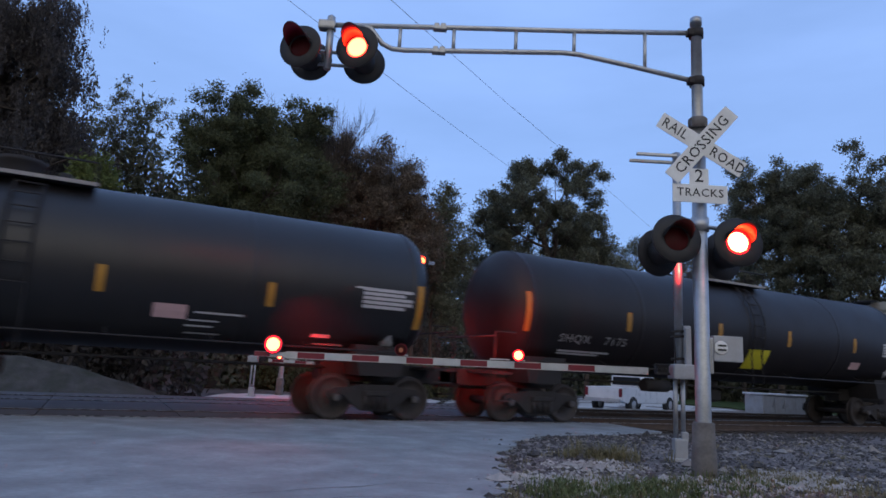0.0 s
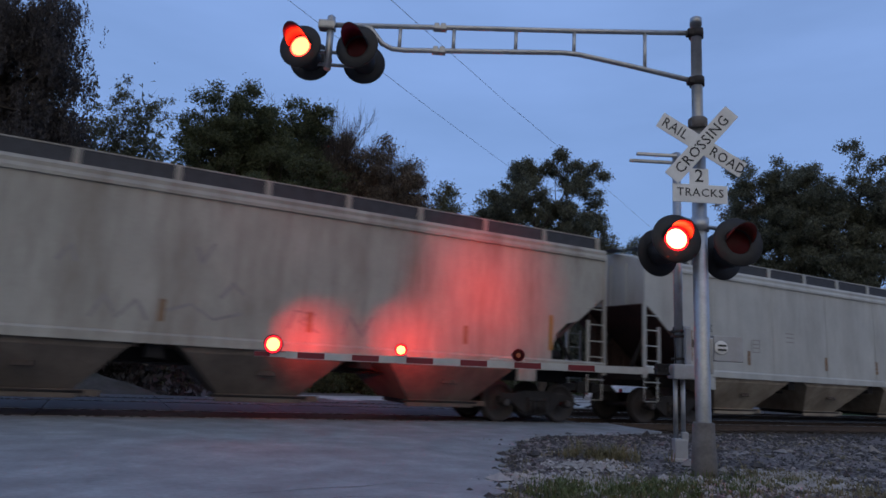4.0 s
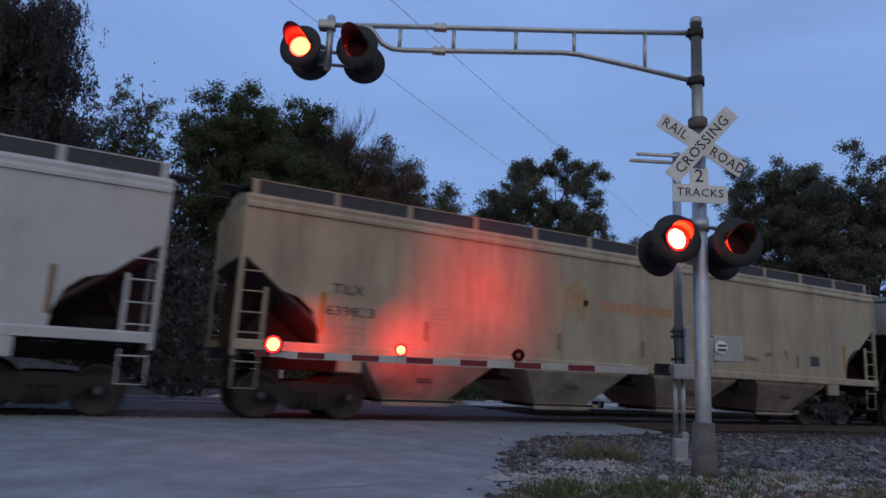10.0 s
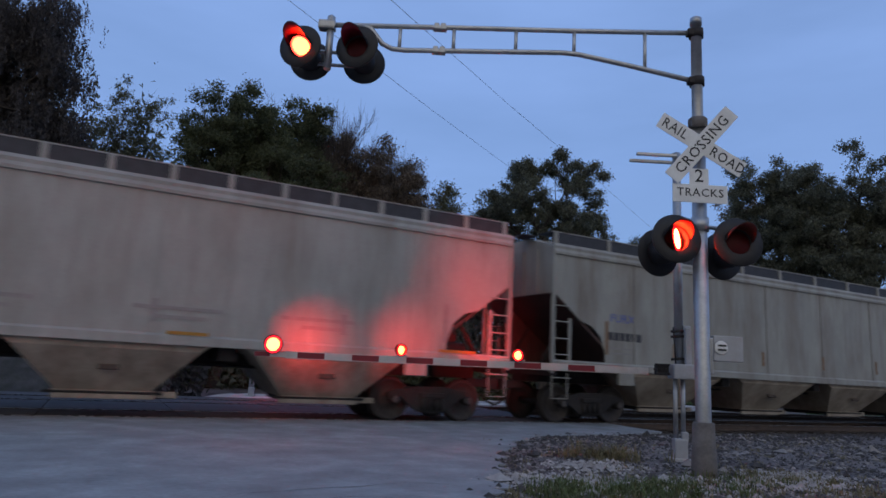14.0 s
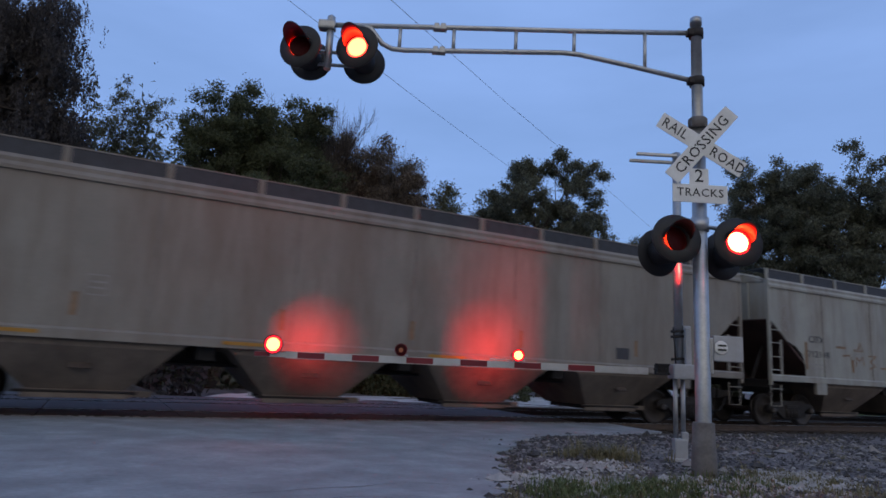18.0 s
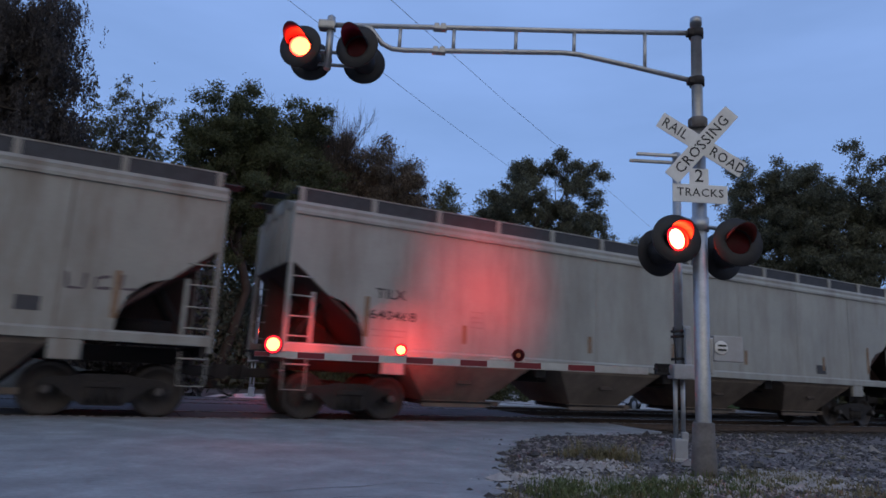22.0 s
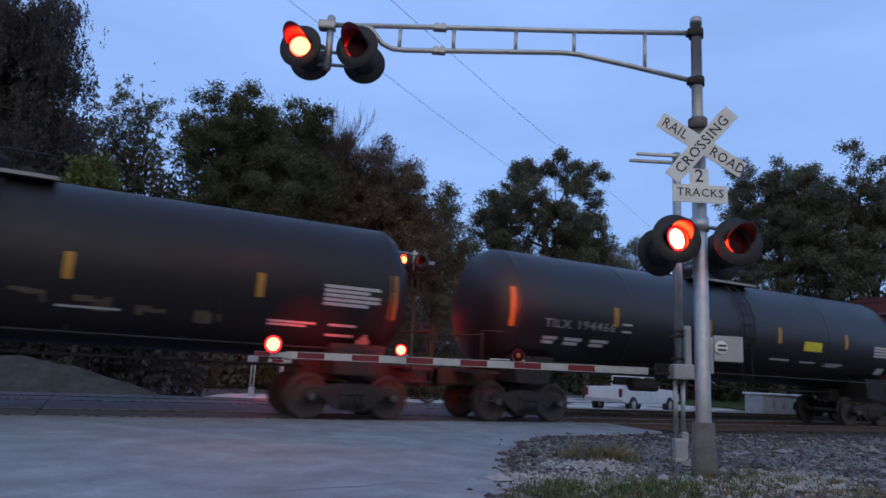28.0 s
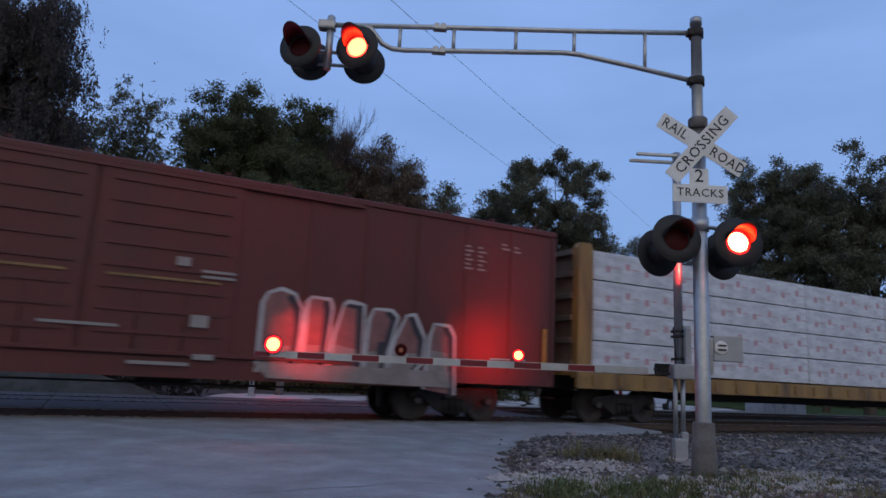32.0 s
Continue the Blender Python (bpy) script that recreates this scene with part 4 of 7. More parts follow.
def hopper(s_left, s_right, paint, bay_paint, label, bays=4, post_step=1.55, reflector=YELLOW, trim=None, slope=False, seam_paint=None):
    length = s_right - s_left
    half = length / 2
    car = thing("covered_hopper_car", label, "hopper car", pose((s_left + s_right) / 2, 0, 0), group="freight train")
    CARS.append((car, (s_left + s_right) / 2))
    trim = trim or paint
    bm = bmesh.new()
    tube(bm, [(-0.255, 0, 0), (0.255, 0, 0)], 0.016, 6)
    rung_mesh = {trim.name: finish(bm, "rung", trim)}
    Y = 1.585
    # straight-edged cut-outs or rounded ones
    outline = side_outline(half)
    if slope:
        outline = [(-half + 1.95, 1.46), (-half + 1.45, 1.95), (-half + 0.75, 2.7), (-half + 0.5, 2.9), (-half + 0.02, 2.95), (-half + 0.02, 4.24), (half - 0.02, 4.24), (half - 0.02, 2.55), (half - 1.25, 1.46)]
    for s in (-1, 1):
        bm = bmesh.new()
        prism(bm, outline, s * Y, s * (Y - 0.03))
        sheet_part = part("side_sheet", bm, paint, car)
        # pressed seams between the side sheets
        bm = bmesh.new()
        box(bm, 0, 0, 0, 0.05, 0.012, 2.66)
        seam = finish(bm, "seam", seam_paint or paint)
        for k in range(1, int(length / 2.4)):
            x = -half + k * length / int(length / 2.4)
            if abs(x) < half - 2.0:
                share("seam", seam, sheet_part, pose(x, s * (Y + 0.003), 2.80))
    # end walls, and slope sheets whose dark brown stands for the recess shade
    for s in (-1, 1):
        bm = bmesh.new()
        box(bm, s * (half - 0.05), 0, 3.66, 0.06, 2 * Y - 0.08, 1.14)
        end = part("end_wall", bm, paint, car)
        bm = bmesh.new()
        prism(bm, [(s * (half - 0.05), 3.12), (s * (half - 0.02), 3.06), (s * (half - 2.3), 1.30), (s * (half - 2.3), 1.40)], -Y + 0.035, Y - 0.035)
        part("end_slope", bm, END_SHADE, car, "sloped end sheet, coloured dark brown for the recess shade")
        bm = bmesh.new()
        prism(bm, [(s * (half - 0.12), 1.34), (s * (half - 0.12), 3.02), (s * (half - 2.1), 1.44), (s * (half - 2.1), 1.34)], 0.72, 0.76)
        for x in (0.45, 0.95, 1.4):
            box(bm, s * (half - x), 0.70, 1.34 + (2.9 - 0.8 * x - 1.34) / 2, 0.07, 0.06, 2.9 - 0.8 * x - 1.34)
        part("shear_plate", bm, END_SHADE, car, "plate under the end slope, coloured dark brown for the recess shade")
        for y in (-0.9, -0.3, 0.3, 0.9):
            bm = bmesh.new()
            box(bm, s * (half - 0.005), y, 3.66, 0.05, 0.06, 1.1)
            part("end_stiffener", bm, paint, end)
        bm = bmesh.new()
        box(bm, s * (half - 0.72), 0, 1.32, 1.5, 2 * Y - 0.1, 0.05)
        box(bm, s * (half - 0.10), 0, 1.22, 0.12, 2 * Y - 0.06, 0.20)
        for y in (-0.75, 0.75):
            tube(bm, [(s * (half - 0.25), y, 1.3), (s * (half - 0.9), y * 0.9, 2.35)], 0.05, 8)
        part("end_platform", bm, GRIME, car)
        for y in (-Y + 0.02, Y - 0.02):
            bm = bmesh.new()
            box(bm, s * (half - 0.02), y, 2.72, 0.085, 0.085, 3.06, 0.01)
            part("corner_post", bm, trim, car)
            bm = bmesh.new()
            box(bm, s * (half - 0.52), y, 1.95, 0.07, 0.06, 1.1, 0.008)
            part("ladder_post", bm, trim, car)
            for z in (1.08, 1.62, 2.0, 2.4, 2.78):
                share("rung", rung_mesh[trim.name], car, pose(s * (half - 0.285), y * 1.01, z))
            bm = bmesh.new()
            tube(bm, [(s * (half - 0.05), y * 0.98, 1.2), (s * (half - 0.05), y * 0.98, 0.6), (s * (half - 0.50), y * 0.98, 0.6), (s * (half - 0.50), y * 0.98, 1.2)], 0.016, 6)
            part("step", bm, trim, car)
    bm = bmesh.new()
    lathe(bm, [(-0.02, 0.24), (0.0, 0.27), (0.02, 0.24), (0.0, 0.22), (-0.02, 0.24)], 20, "x", (-half - 0.06, 0.55, 2.3))
    for k in range(3):
        tube(bm, [(-half - 0.06, 0.55, 2.3), (-half - 0.06, 0.55 + 0.24 * math.cos(k * 2.1), 2.3 + 0.24 * math.sin(k * 2.1))], 0.012, 6)
    part("brake_wheel", bm, IRON, car)
    # roof with its arched sheet, hatches and walk
    bm = bmesh.new()
    arch = [(-Y + 0.04, 4.16), (-1.45, 4.22), (-1.1, 4.36), (-0.5, 4.52), (0, 4.54), (0.5, 4.52), (1.1, 4.36), (1.45, 4.22), (Y - 0.04, 4.16)]
    extrude_x(bm, arch, -half + 0.02, half - 0.02)
    part("roof", bm, paint, car)
    bm = bmesh.new()
    box(bm, 0, 0, 4.58, 1.1, 0.5, 0.1, 0.02)
    hatch = finish(bm, "roof_hatch", trim)
    for k in range(int(length / 1.5)):
        share("roof_hatch", hatch, car, pose(-half + 1.0 + k * (length - 2) / (int(length / 1.5) - 1), 0, 0))
    for s in (-1, 1):
        bm = bmesh.new()
        extrude_x(bm, [(s * (Y - 0.04), 4.02), (s * (Y + 0.045), 4.02), (s * (Y + 0.05), 4.08), (s * (Y + 0.02), 4.15), (s * (Y + 0.03), 4.22), (s * (Y - 0.0), 4.285), (s * (Y - 0.10), 4.29)], -half, half)
        part("top_chord", bm, trim, car)
        bm = bmesh.new()
        extrude_x(bm, [(s * (Y - 0.08), 1.31), (s * (Y + 0.04), 1.31), (s * (Y + 0.04), 1.46), (s * (Y - 0.0), 1.50), (s * (Y - 0.08), 1.50)], -half, half)
        for e in (-1, 1):
            box(bm, e * (half - 2.3), s * (Y - 0.02), 1.14, 0.5, 0.10, 0.34, 0.02)
        part("side_sill", bm, trim, car)
        yw = s * 1.43
        bm = bmesh.new()
        box(bm, 0, yw, 4.415, length - 0.3, 0.03, 0.34)
        part("walk_side", bm, GRATE, car, "dark steel roof walk side")
        bm = bmesh.new()
        box(bm, 0, yw, 4.60, length - 0.1, 0.05, 0.022)
        part("walk_edge", bm, trim, car)
        bm = bmesh.new()
        box(bm, 0, s * 1.13, 4.60, length - 0.1, 0.56, 0.025)
        part("roof_walk", bm, GRATE, car, "dark steel roof walk")
        n = int((length - 0.3) / post_step)
        bm = bmesh.new()
        box(bm, 0, 0, 0, 0.12, 0.06, 0.36, 0.01)
        post = finish(bm, "walk_post", trim)
        for k in range(n + 1):
            share("walk_post", post, car, pose(-half + 0.15 + k * (length - 0.3) / n, yw + s * 0.02, 4.42))
    for s in (-1, 1):
        for y in (-0.6, 0.6):
            bm = bmesh.new()
            box(bm, s * (half + 0.18), y, 4.56, 0.42, 0.5, 0.025)
            part("end_walk", bm, GRATE, car)
    # hopper bays
    span = length - 2 * 2.15
    pitch = span / bays
    for k in range(bays):
        x = -span / 2 + (k + 0.5) * pitch
        bm = bmesh.new()
        t, b = pitch * 0.45, 0.76
        top = [bm.verts.new(v) for v in ((x - t, -1.5, 1.40), (x + t, -1.5, 1.40), (x + t, 1.5, 1.40), (x - t, 1.5, 1.40))]
        mid = [bm.verts.new(v) for v in ((x - t * 0.84, -1.50, 1.20), (x + t * 0.84, -1.50, 1.20), (x + t * 0.84, 1.50, 1.20), (x - t * 0.84, 1.50, 1.20))]
        low = [bm.verts.new(v) for v in ((x - b, -0.85, 0.44), (x + b, -0.85, 0.44), (x + b, 0.85, 0.44), (x - b, 0.85, 0.44))]
        for p, q in ((top, mid), (mid, low)):
            for i in range(4):
                bm.faces.new((p[i], p[(i + 1) % 4], q[(i + 1) % 4], q[i]))
        bm.faces.new(low)
        bay = part("hopper_bay", bm, bay_paint, car, "dusty sloped discharge bay")
        bm = bmesh.new()
        box(bm, x, -1.26, 0.90, 0.32, 0.03, 0.18, 0.006, turn=Matrix.Rotation(radians(-40), 4, "X"))
        part("bay_plate", bm, BAY_DARK, bay, "dark stained plate on the bay")
        bm = bmesh.new()
        box(bm, x, 0, 0.40, 1.36, 1.5, 0.12, 0.02)
        tube(bm, [(x - 0.95, -0.9, 0.42), (x + 0.95, -0.9, 0.42)], 0.025, 8)
        part("outlet_gate", bm, GRIME, bay)
        bm = bmesh.new()
        box(bm, x, -0.88, 0.385, 1.66, 0.05, 0.15, 0.01)
        box(bm, x + 1.0, -0.80, 0.40, 0.42, 0.10, 0.11, 0.01)
        part("outlet_frame", bm, bay_paint, bay, "dusty outlet frame")
    bm = bmesh.new()
    box(bm, 0, 0, 1.10, length - 0.3, 0.62, 0.30, 0.02)
    tube(bm, [(-half + 3, -0.55, 0.98), (half - 3, -0.55, 0.98)], 0.03, 8)
    for k in range(bays - 1):
        x = -span / 2 + (k + 1) * pitch
        box(bm, x, 0, 1.20, 0.3, 2.7, 0.26)
    part("centre_sill", bm, GRIME, car)
    bm = bmesh.new()
    box(bm, half - 1.0, 0.4, 1.62, 0.5, 0.4, 0.4, 0.04)
    part("brake_valve", bm, GRIME, car)
    bm = bmesh.new()
    tube(bm, [(half - 1.5, -0.5, 1.62), (half - 0.6, -0.5, 1.62)], 0.15, 12)
    part("brake_cylinder", bm, GRIME, car)
    for x in (-half + 1.40, -half + 3.95, -half + 7.45, 0.0, half - 7.45, half - 3.95, half - 1.40):
        tall = 0.82 if abs(x) > half - 2 else 0.40
        bm = bmesh.new()
        box(bm, 0, 0, 0, 0.10, 0.006, tall)
        part("reflector", bm, RUSTY_STRIP if reflector is YELLOW and tall < 0.5 else reflector, car, "weathered reflective strip", pose(x + (0.25 if x < 0 else -0.25) * (tall > 0.5), -Y - 0.012, 1.70 + tall / 2))
    draft_gear(car, half + 0.33)
    for s in (-1, 1):
        truck(car, s * (half - 1.62))
    return car, half, -Y - 0.006


def stencil_block(car, x, z, y, words, mat, size=0.29, digits="", mark_mat=None):
    """The reporting mark with its number and the unreadable data lines below; a number that cannot be read is a row of bars."""
    if words:
        marks(car, words, size, x + 0.42, z, y, mark_mat or mat, squeeze=1.12)
    if digits:
        marks(car, digits, 0.275, x + 0.50, z - 0.44, y, mat, "painted car number", 1.3)
    for k in range(0 if digits else 6):
        bars(car, "stencil_bar", x + 0.185 * k - 0.03, z - 0.44, y, [(0.15, 0.20, 0, 0)], mat, "unreadable painted digit")
    # the small square consolidated data panel
    for w, h, dz, dx in ((0.34, 0.02, 0.17, 0), (0.34, 0.02, -0.17, 0), (0.02, 0.34, 0, 0), (0.02, 0.34, 0, 0.32), (0.24, 0.03, 0.05, 0.05), (0.24, 0.03, -0.05, 0.05)):
        bars(car, "data_panel", x + 2.35, z - 0.36, y, [(w, h, dz, dx)], STENCIL_FADED, "small unreadable data panel")
    bars(car, "stencil_bar", x, z - 0.74, y, [(0.85, 0.032, 0, 0)], STENCIL_FADED, "unreadable data line")
    bars(car, "stencil_bar", x + 0.06, z - 0.86, y, [(0.7, 0.032, 0, 0)], STENCIL_FADED, "unreadable data line")


GREY_WHITE = car_paint("pale_grey_hopper_paint", (0.46, 0.465, 0.44), amount=0.28)
GREY_WHITE2 = car_paint("chalky_white_hopper_paint", (0.50, 0.505, 0.485), amount=0.22)
TAN_GREY = car_paint("weathered_tan_grey_paint", (0.38, 0.36, 0.31), amount=0.55)
BEIGE = car_paint("beige_hopper_paint", (0.40, 0.335, 0.225), amount=0.5)
GREY = car_paint("mid_grey_hopper_paint", (0.335, 0.34, 0.315), amount=0.42)
GREY_DIRTY = car_paint("dirty_grey_hopper_paint", (0.315, 0.31, 0.275), amount=0.62)
BROWN_GREY = car_paint("grimy_brown_grey_paint", (0.235, 0.212, 0.18), amount=0.75)
PALE_CREAM = car_paint("pale_cream_hopper_paint", (0.43, 0.43, 0.375), amount=0.35)
BAY_TAN = material("dusty_bay_paint", (0.36, 0.31, 0.25), 0.85, vary=0.3, scale=1.5, grain=20, dirt=(0.12, 0.09, 0.07), dirt_amount=0.7, dirt_scale=2, dirt_stretch=(1, 1, 0.4))
BAY_GREY = material("grimy_bay_paint", (0.175, 0.14, 0.115), 0.85, vary=0.3, scale=1.5, grain=20, dirt=(0.08, 0.065, 0.055), dirt_amount=0.7, dirt_scale=2, dirt_stretch=(1, 1, 0.4))
BAY_BROWN = material("rust_brown_bay_paint", (0.115, 0.08, 0.06), 0.85, vary=0.35, scale=1.5, grain=20, dirt=(0.05, 0.036, 0.03), dirt_amount=0.7, dirt_scale=2, dirt_stretch=(1, 1, 0.4))
BAY_DARK = material("stained_plate", (0.085, 0.065, 0.055), 0.85, vary=0.3, scale=6)
SEAM_STAIN = material("grime_on_the_seams", (0.185, 0.16, 0.138), 0.75, vary=0.4, scale=2.0, grain=25, bump=0.05, dirt=(0.28, 0.26, 0.225), dirt_amount=0.8, dirt_scale=1.2)
RUSTY_STRIP = material("browned_reflector", (0.23, 0.14, 0.08), 0.7, vary=0.3, scale=8)

# the hoppers in running order
car, h, y = hopper(26.25, 46.5, TAN_GREY, BAY_GREY, "weathered tan-grey covered hopper car, streaked with dirt", reflector=YELLOW)
stencil_block(car, -h + 1.74, 2.60, y, "TILX", STENCIL_DARK, digits="639077")
spray(car, "graffiti", -h + 9.0, 1.6, y, [[(0, 0.1), (0.2, 0.5), (0.4, 0.1), (0.7, 0.45), (0.9, 0.1)], [(1.2, 0.3), (1.6, 0.45), (2.0, 0.2), (2.5, 0.35)], [(3.4, 0.15), (3.5, 0.5), (3.9, 0.45), (3.6, 0.3), (4.0, 0.1)], [(4.5, 0.1), (4.6, 0.5), (4.9, 0.1), (5.1, 0.5)]], 0.05, STENCIL_FADED, "thin faded scrawl")
spray(car, "graffiti", -h + 10.6, 2.6, y, [[(0, 0.5), (0.1, 0.2), (0.3, 0.6)], [(0.5, -0.4), (0.7, -0.1), (0.9, -0.3)], [(-2.2, 0.0), (-2.0, 0.3), (-1.9, 0.0)]], 0.06, STENCIL_FADED, "thin faded scrawl")

car, h, y = hopper(47.8, 67.95, GREY_WHITE, BAY_TAN, "pale grey covered hopper car with dusty tan bays", reflector=RUSTY_STRIP)
stencil_block(car, -h + 1.74, 2.60, y, "TILX", STENCIL_DARK)
bars(car, "data_panel", -h + 5.6, 2.5, y, [(0.34, 0.03, 0.2, 0), (0.34, 0.03, 0.08, 0), (0.34, 0.03, -0.05, 0)], STENCIL_FADED, "small unreadable data panel")
bars(car, "data_panel", h - 6.0, 1.72, y, [(0.9, 0.06, 0.0, 0), (0.7, 0.05, -0.1, 0)], STENCIL_FADED, "small unreadable data panel")

car, h, y = hopper(69.2, 89.45, GREY_WHITE2, BAY_TAN, "chalky white covered hopper car with maroon graffiti", reflector=RUSTY_STRIP)
stencil_block(car, -h + 1.74, 2.60, y, "TILX", STENCIL_DARK)


def blob(cx, cz, rx, rz, n=14):
    return [(cx + rx * math.cos(6.283 * k / n), cz + rz * math.sin(6.283 * k / n)) for k in range(n)]


spray(car, "graffiti", h - 8.1, 1.60, y, [blob(0.16, 0.45, 0.13, 0.36) + [(0.29, 0.45)], [(0.12, 0.10), (0.3, -0.02), (0.36, 0.08)]], 0.16, SPRAY_MAROON, "dark maroon graffiti ring")
for k in range(6):
    patch(car, "graffiti", h - 8.1, 1.60, y - 0.002, blob(0.64 + 0.37 * k, 0.62 - 0.01 * k, 0.165 + 0.02 * (k % 2), 0.215), SPRAY_MAROON, "maroon bubble-letter graffiti")
    if k in (0, 2, 4, 5):
        patch(car, "graffiti", h - 8.1, 1.60, y - 0.002, blob(0.66 + 0.37 * k, 0.15, 0.18, 0.17 if k < 5 else 0.22), SPRAY_MAROON, "maroon bubble-letter graffiti")
    spray(car, "graffiti", h - 8.1, 1.60, y - 0.004, [[(0.5 + 0.37 * k, 0.40), (0.66 + 0.37 * k, 0.37), (0.82 + 0.37 * k, 0.40)]], 0.05, STENCIL, "white graffiti highlight")
spray(car, "graffiti", h - 8.1, 1.60, y - 0.003, [[(0.45, 0.05), (0.55, 0.4), (0.5, 0.75)], [(1.2, 0.0), (1.28, 0.4), (1.2, 0.8)], [(1.95, 0.0), (2.05, 0.35), (2.0, 0.75)], [(2.9, 0.55), (3.1, 0.68), (3.35, 0.62), (3.4, 0.45)], [(3.0, 0.45), (3.25, 0.5)]], 0.07, SPRAY_DARK, "dark graffiti outline")

car, h, y = hopper(90.8, 111.0, BEIGE, BAY_TAN, "beige covered hopper car with a faded orange emblem", reflector=YELLOW)
stencil_block(car, -h + 1.74, 2.60, y, "TILX", STENCIL_DARK, digits="639823")
spray(car, "emblem", -h + 7.95, 3.0, y, [blob(0, 0, 0.31, 0.31) + [(0.31, 0.0), (0.31, -0.3), (0.12, -0.52)]], 0.14, EMBLEM_TAN, "faded tan ring of the emblem")
patch(car, "emblem", -h + 7.95, 3.0, y - 0.002, blob(0, 0, 0.17, 0.17), SPRAY_ORANGE, "faded orange disc of the emblem")
bars(car, "dark_panel", h - 3.35, 1.95, y, [(0.42, 0.30, 0.0, 0)], STENCIL_DARK, "small dark panel")
spray(car, "stain", h - 5.4, 1.75, y, [[(0.0, 0.25), (0.25, 0.32), (0.4, 0.2)], [(0.9, 0.45), (1.0, 0.2)], [(-0.9, 0.15), (-0.3, 0.12)], [(-2.2, 0.3), (-1.9, 0.2), (-1.5, 0.28)]], 0.10, SPRAY_RUST, "brown scuff")
bars(car, "emblem_band", -h + 8.75, 2.88, y, [(0.2, 0.26, 0.0, 0), (0.18, 0.24, 0, 0.28), (0.18, 0.24, 0, 0.54), (0.18, 0.24, 0, 0.8), (0.24, 0.34, 0.03, 1.06), (0.2, 0.24, 0, 1.4), (0.16, 0.24, 0, 1.68), (0.2, 0.24, 0, 1.92), (0.2, 0.24, 0, 2.2)], SPRAY_ORANGE, "faded orange lettering")

car, h, y = hopper(112.3, 132.3, GREY, BAY_TAN, "grey covered hopper car with dark reporting marks", post_step=1.03, reflector=STENCIL_FADED)
marks(car, "AOKX", 0.36, -h + 2.27, 3.10, y, STENCIL_DARK, squeeze=1.15)
marks(car, "79084", 0.36, -h + 2.36, 2.57, y, STENCIL_DARK, squeeze=1.42)
bars(car, "data_panel", -h + 1.5, 1.95, y, [(0.9, 0.05, 0, 0), (1.1, 0.05, -0.10, 0.1), (0.8, 0.05, -0.20, 0.2)], STENCIL_DARK, "unreadable data lines")
bars(car, "data_panel", -h + 3.7, 2.9, y, [(0.3, 0.03, 0.1, 0), (0.3, 0.03, 0.0, 0), (0.3, 0.03, -0.1, 0)], STENCIL_FADED, "small unreadable data panel")
for x in (5.6, 9.2, 12.2, 14.8):
    bars(car, "data_panel", -h + x, 1.95, y, [(1.5, 0.07, 0, 0), (0.8, 0.07, -0.16, 0.4)], STENCIL_FADED, "unreadable data lines")
bars(car, "yellow_bar", -h + 5.6, 1.52, y - 0.045, [(0.7, 0.06, 0, 0), (0.7, 0.06, 0, 3.5), (0.7, 0.06, 0, 7.2), (0.9, 0.06, 0, 12.6)], YELLOW, "worn yellow reflective strip")

car, h, y = hopper(133.5, 153.9, GREY_DIRTY, BAY_TAN, "dirty grey covered hopper car with small dark stencils", reflector=RUSTY_STRIP, seam_paint=SEAM_STAIN)
stencil_block(car, -h + 1.74, 2.60, y, "FURX", STENCIL_DARK, mark_mat=SPRAY_BLUE)
bars(car, "dark_panel", h - 4.4, 1.72, y, [(0.38, 0.3, 0.0, 0)], STENCIL_DARK, "small dark panel")

car, h, y = hopper(155.1, 175.5, BROWN_GREY, BAY_GREY, "grimy brown-grey covered hopper car", reflector=RUSTY_STRIP, seam_paint=SEAM_STAIN)
stencil_block(car, -h + 1.74, 2.60, y, "CEFX", STENCIL_DARK, digits="201269")
bars(car, "yellow_bar", -h + 2.2, 1.40, y - 0.045, [(1.3, 0.06, 0, 0), (0.9, 0.06, 0, 4.2), (0.9, 0.06, 0, 8.4), (0.9, 0.06, 0, 12.6)], YELLOW, "worn yellow reflective strip")
bars(car, "dark_panel", h - 4.6, 1.75, y, [(0.42, 0.28, 0.0, 0)], STENCIL_DARK, "small dark panel")

car, h, y = hopper(176.7, 196.75, GREY_DIRTY, BAY_GREY, "grey covered hopper car with grey outline graffiti", reflector=RUSTY_STRIP, seam_paint=SEAM_STAIN)
stencil_block(car, -h + 1.74, 2.60, y, "CITX", STENCIL_DARK, digits="712148")
for z0, r in ((3.35, 0.17), (2.95, 0.14)):
    spray(car, "graffiti", -h + 0.75, z0, y, [[(r * math.cos(q * 0.7), r * 1.15 * math.sin(q * 0.7)) for q in range(10)], [(-0.05, 0.07), (0.05, 0.02), (-0.03, -0.06)]], 0.035, STENCIL_FADED, "faint grey scrawl")
for k, (x0, wide, tall) in enumerate(((1.8, 0.5, 0.5), (2.3, 0.95, 0.62), (3.25, 0.8, 0.58), (4.05, 0.85, 0.6), (4.9, 0.95, 0.62))):
    arc = [(x0 + wide / 2 * (1 - math.cos(a)), 1.82 + tall * math.sin(a)) for a in [math.pi * q / 8 for q in range(9)]]
    loop = [(x0 + 0.15 * wide, 1.9), (x0 + 0.4 * wide, 1.82 - 0.05 * (k % 2)), (x0 + 0.7 * wide, 1.95), (x0 + 0.5 * wide, 2.1)]
    spray(car, "graffiti", 0, 0, y, [arc, loop], 0.045, SPRAY_DARK, "dark outline graffiti in looping arcs")
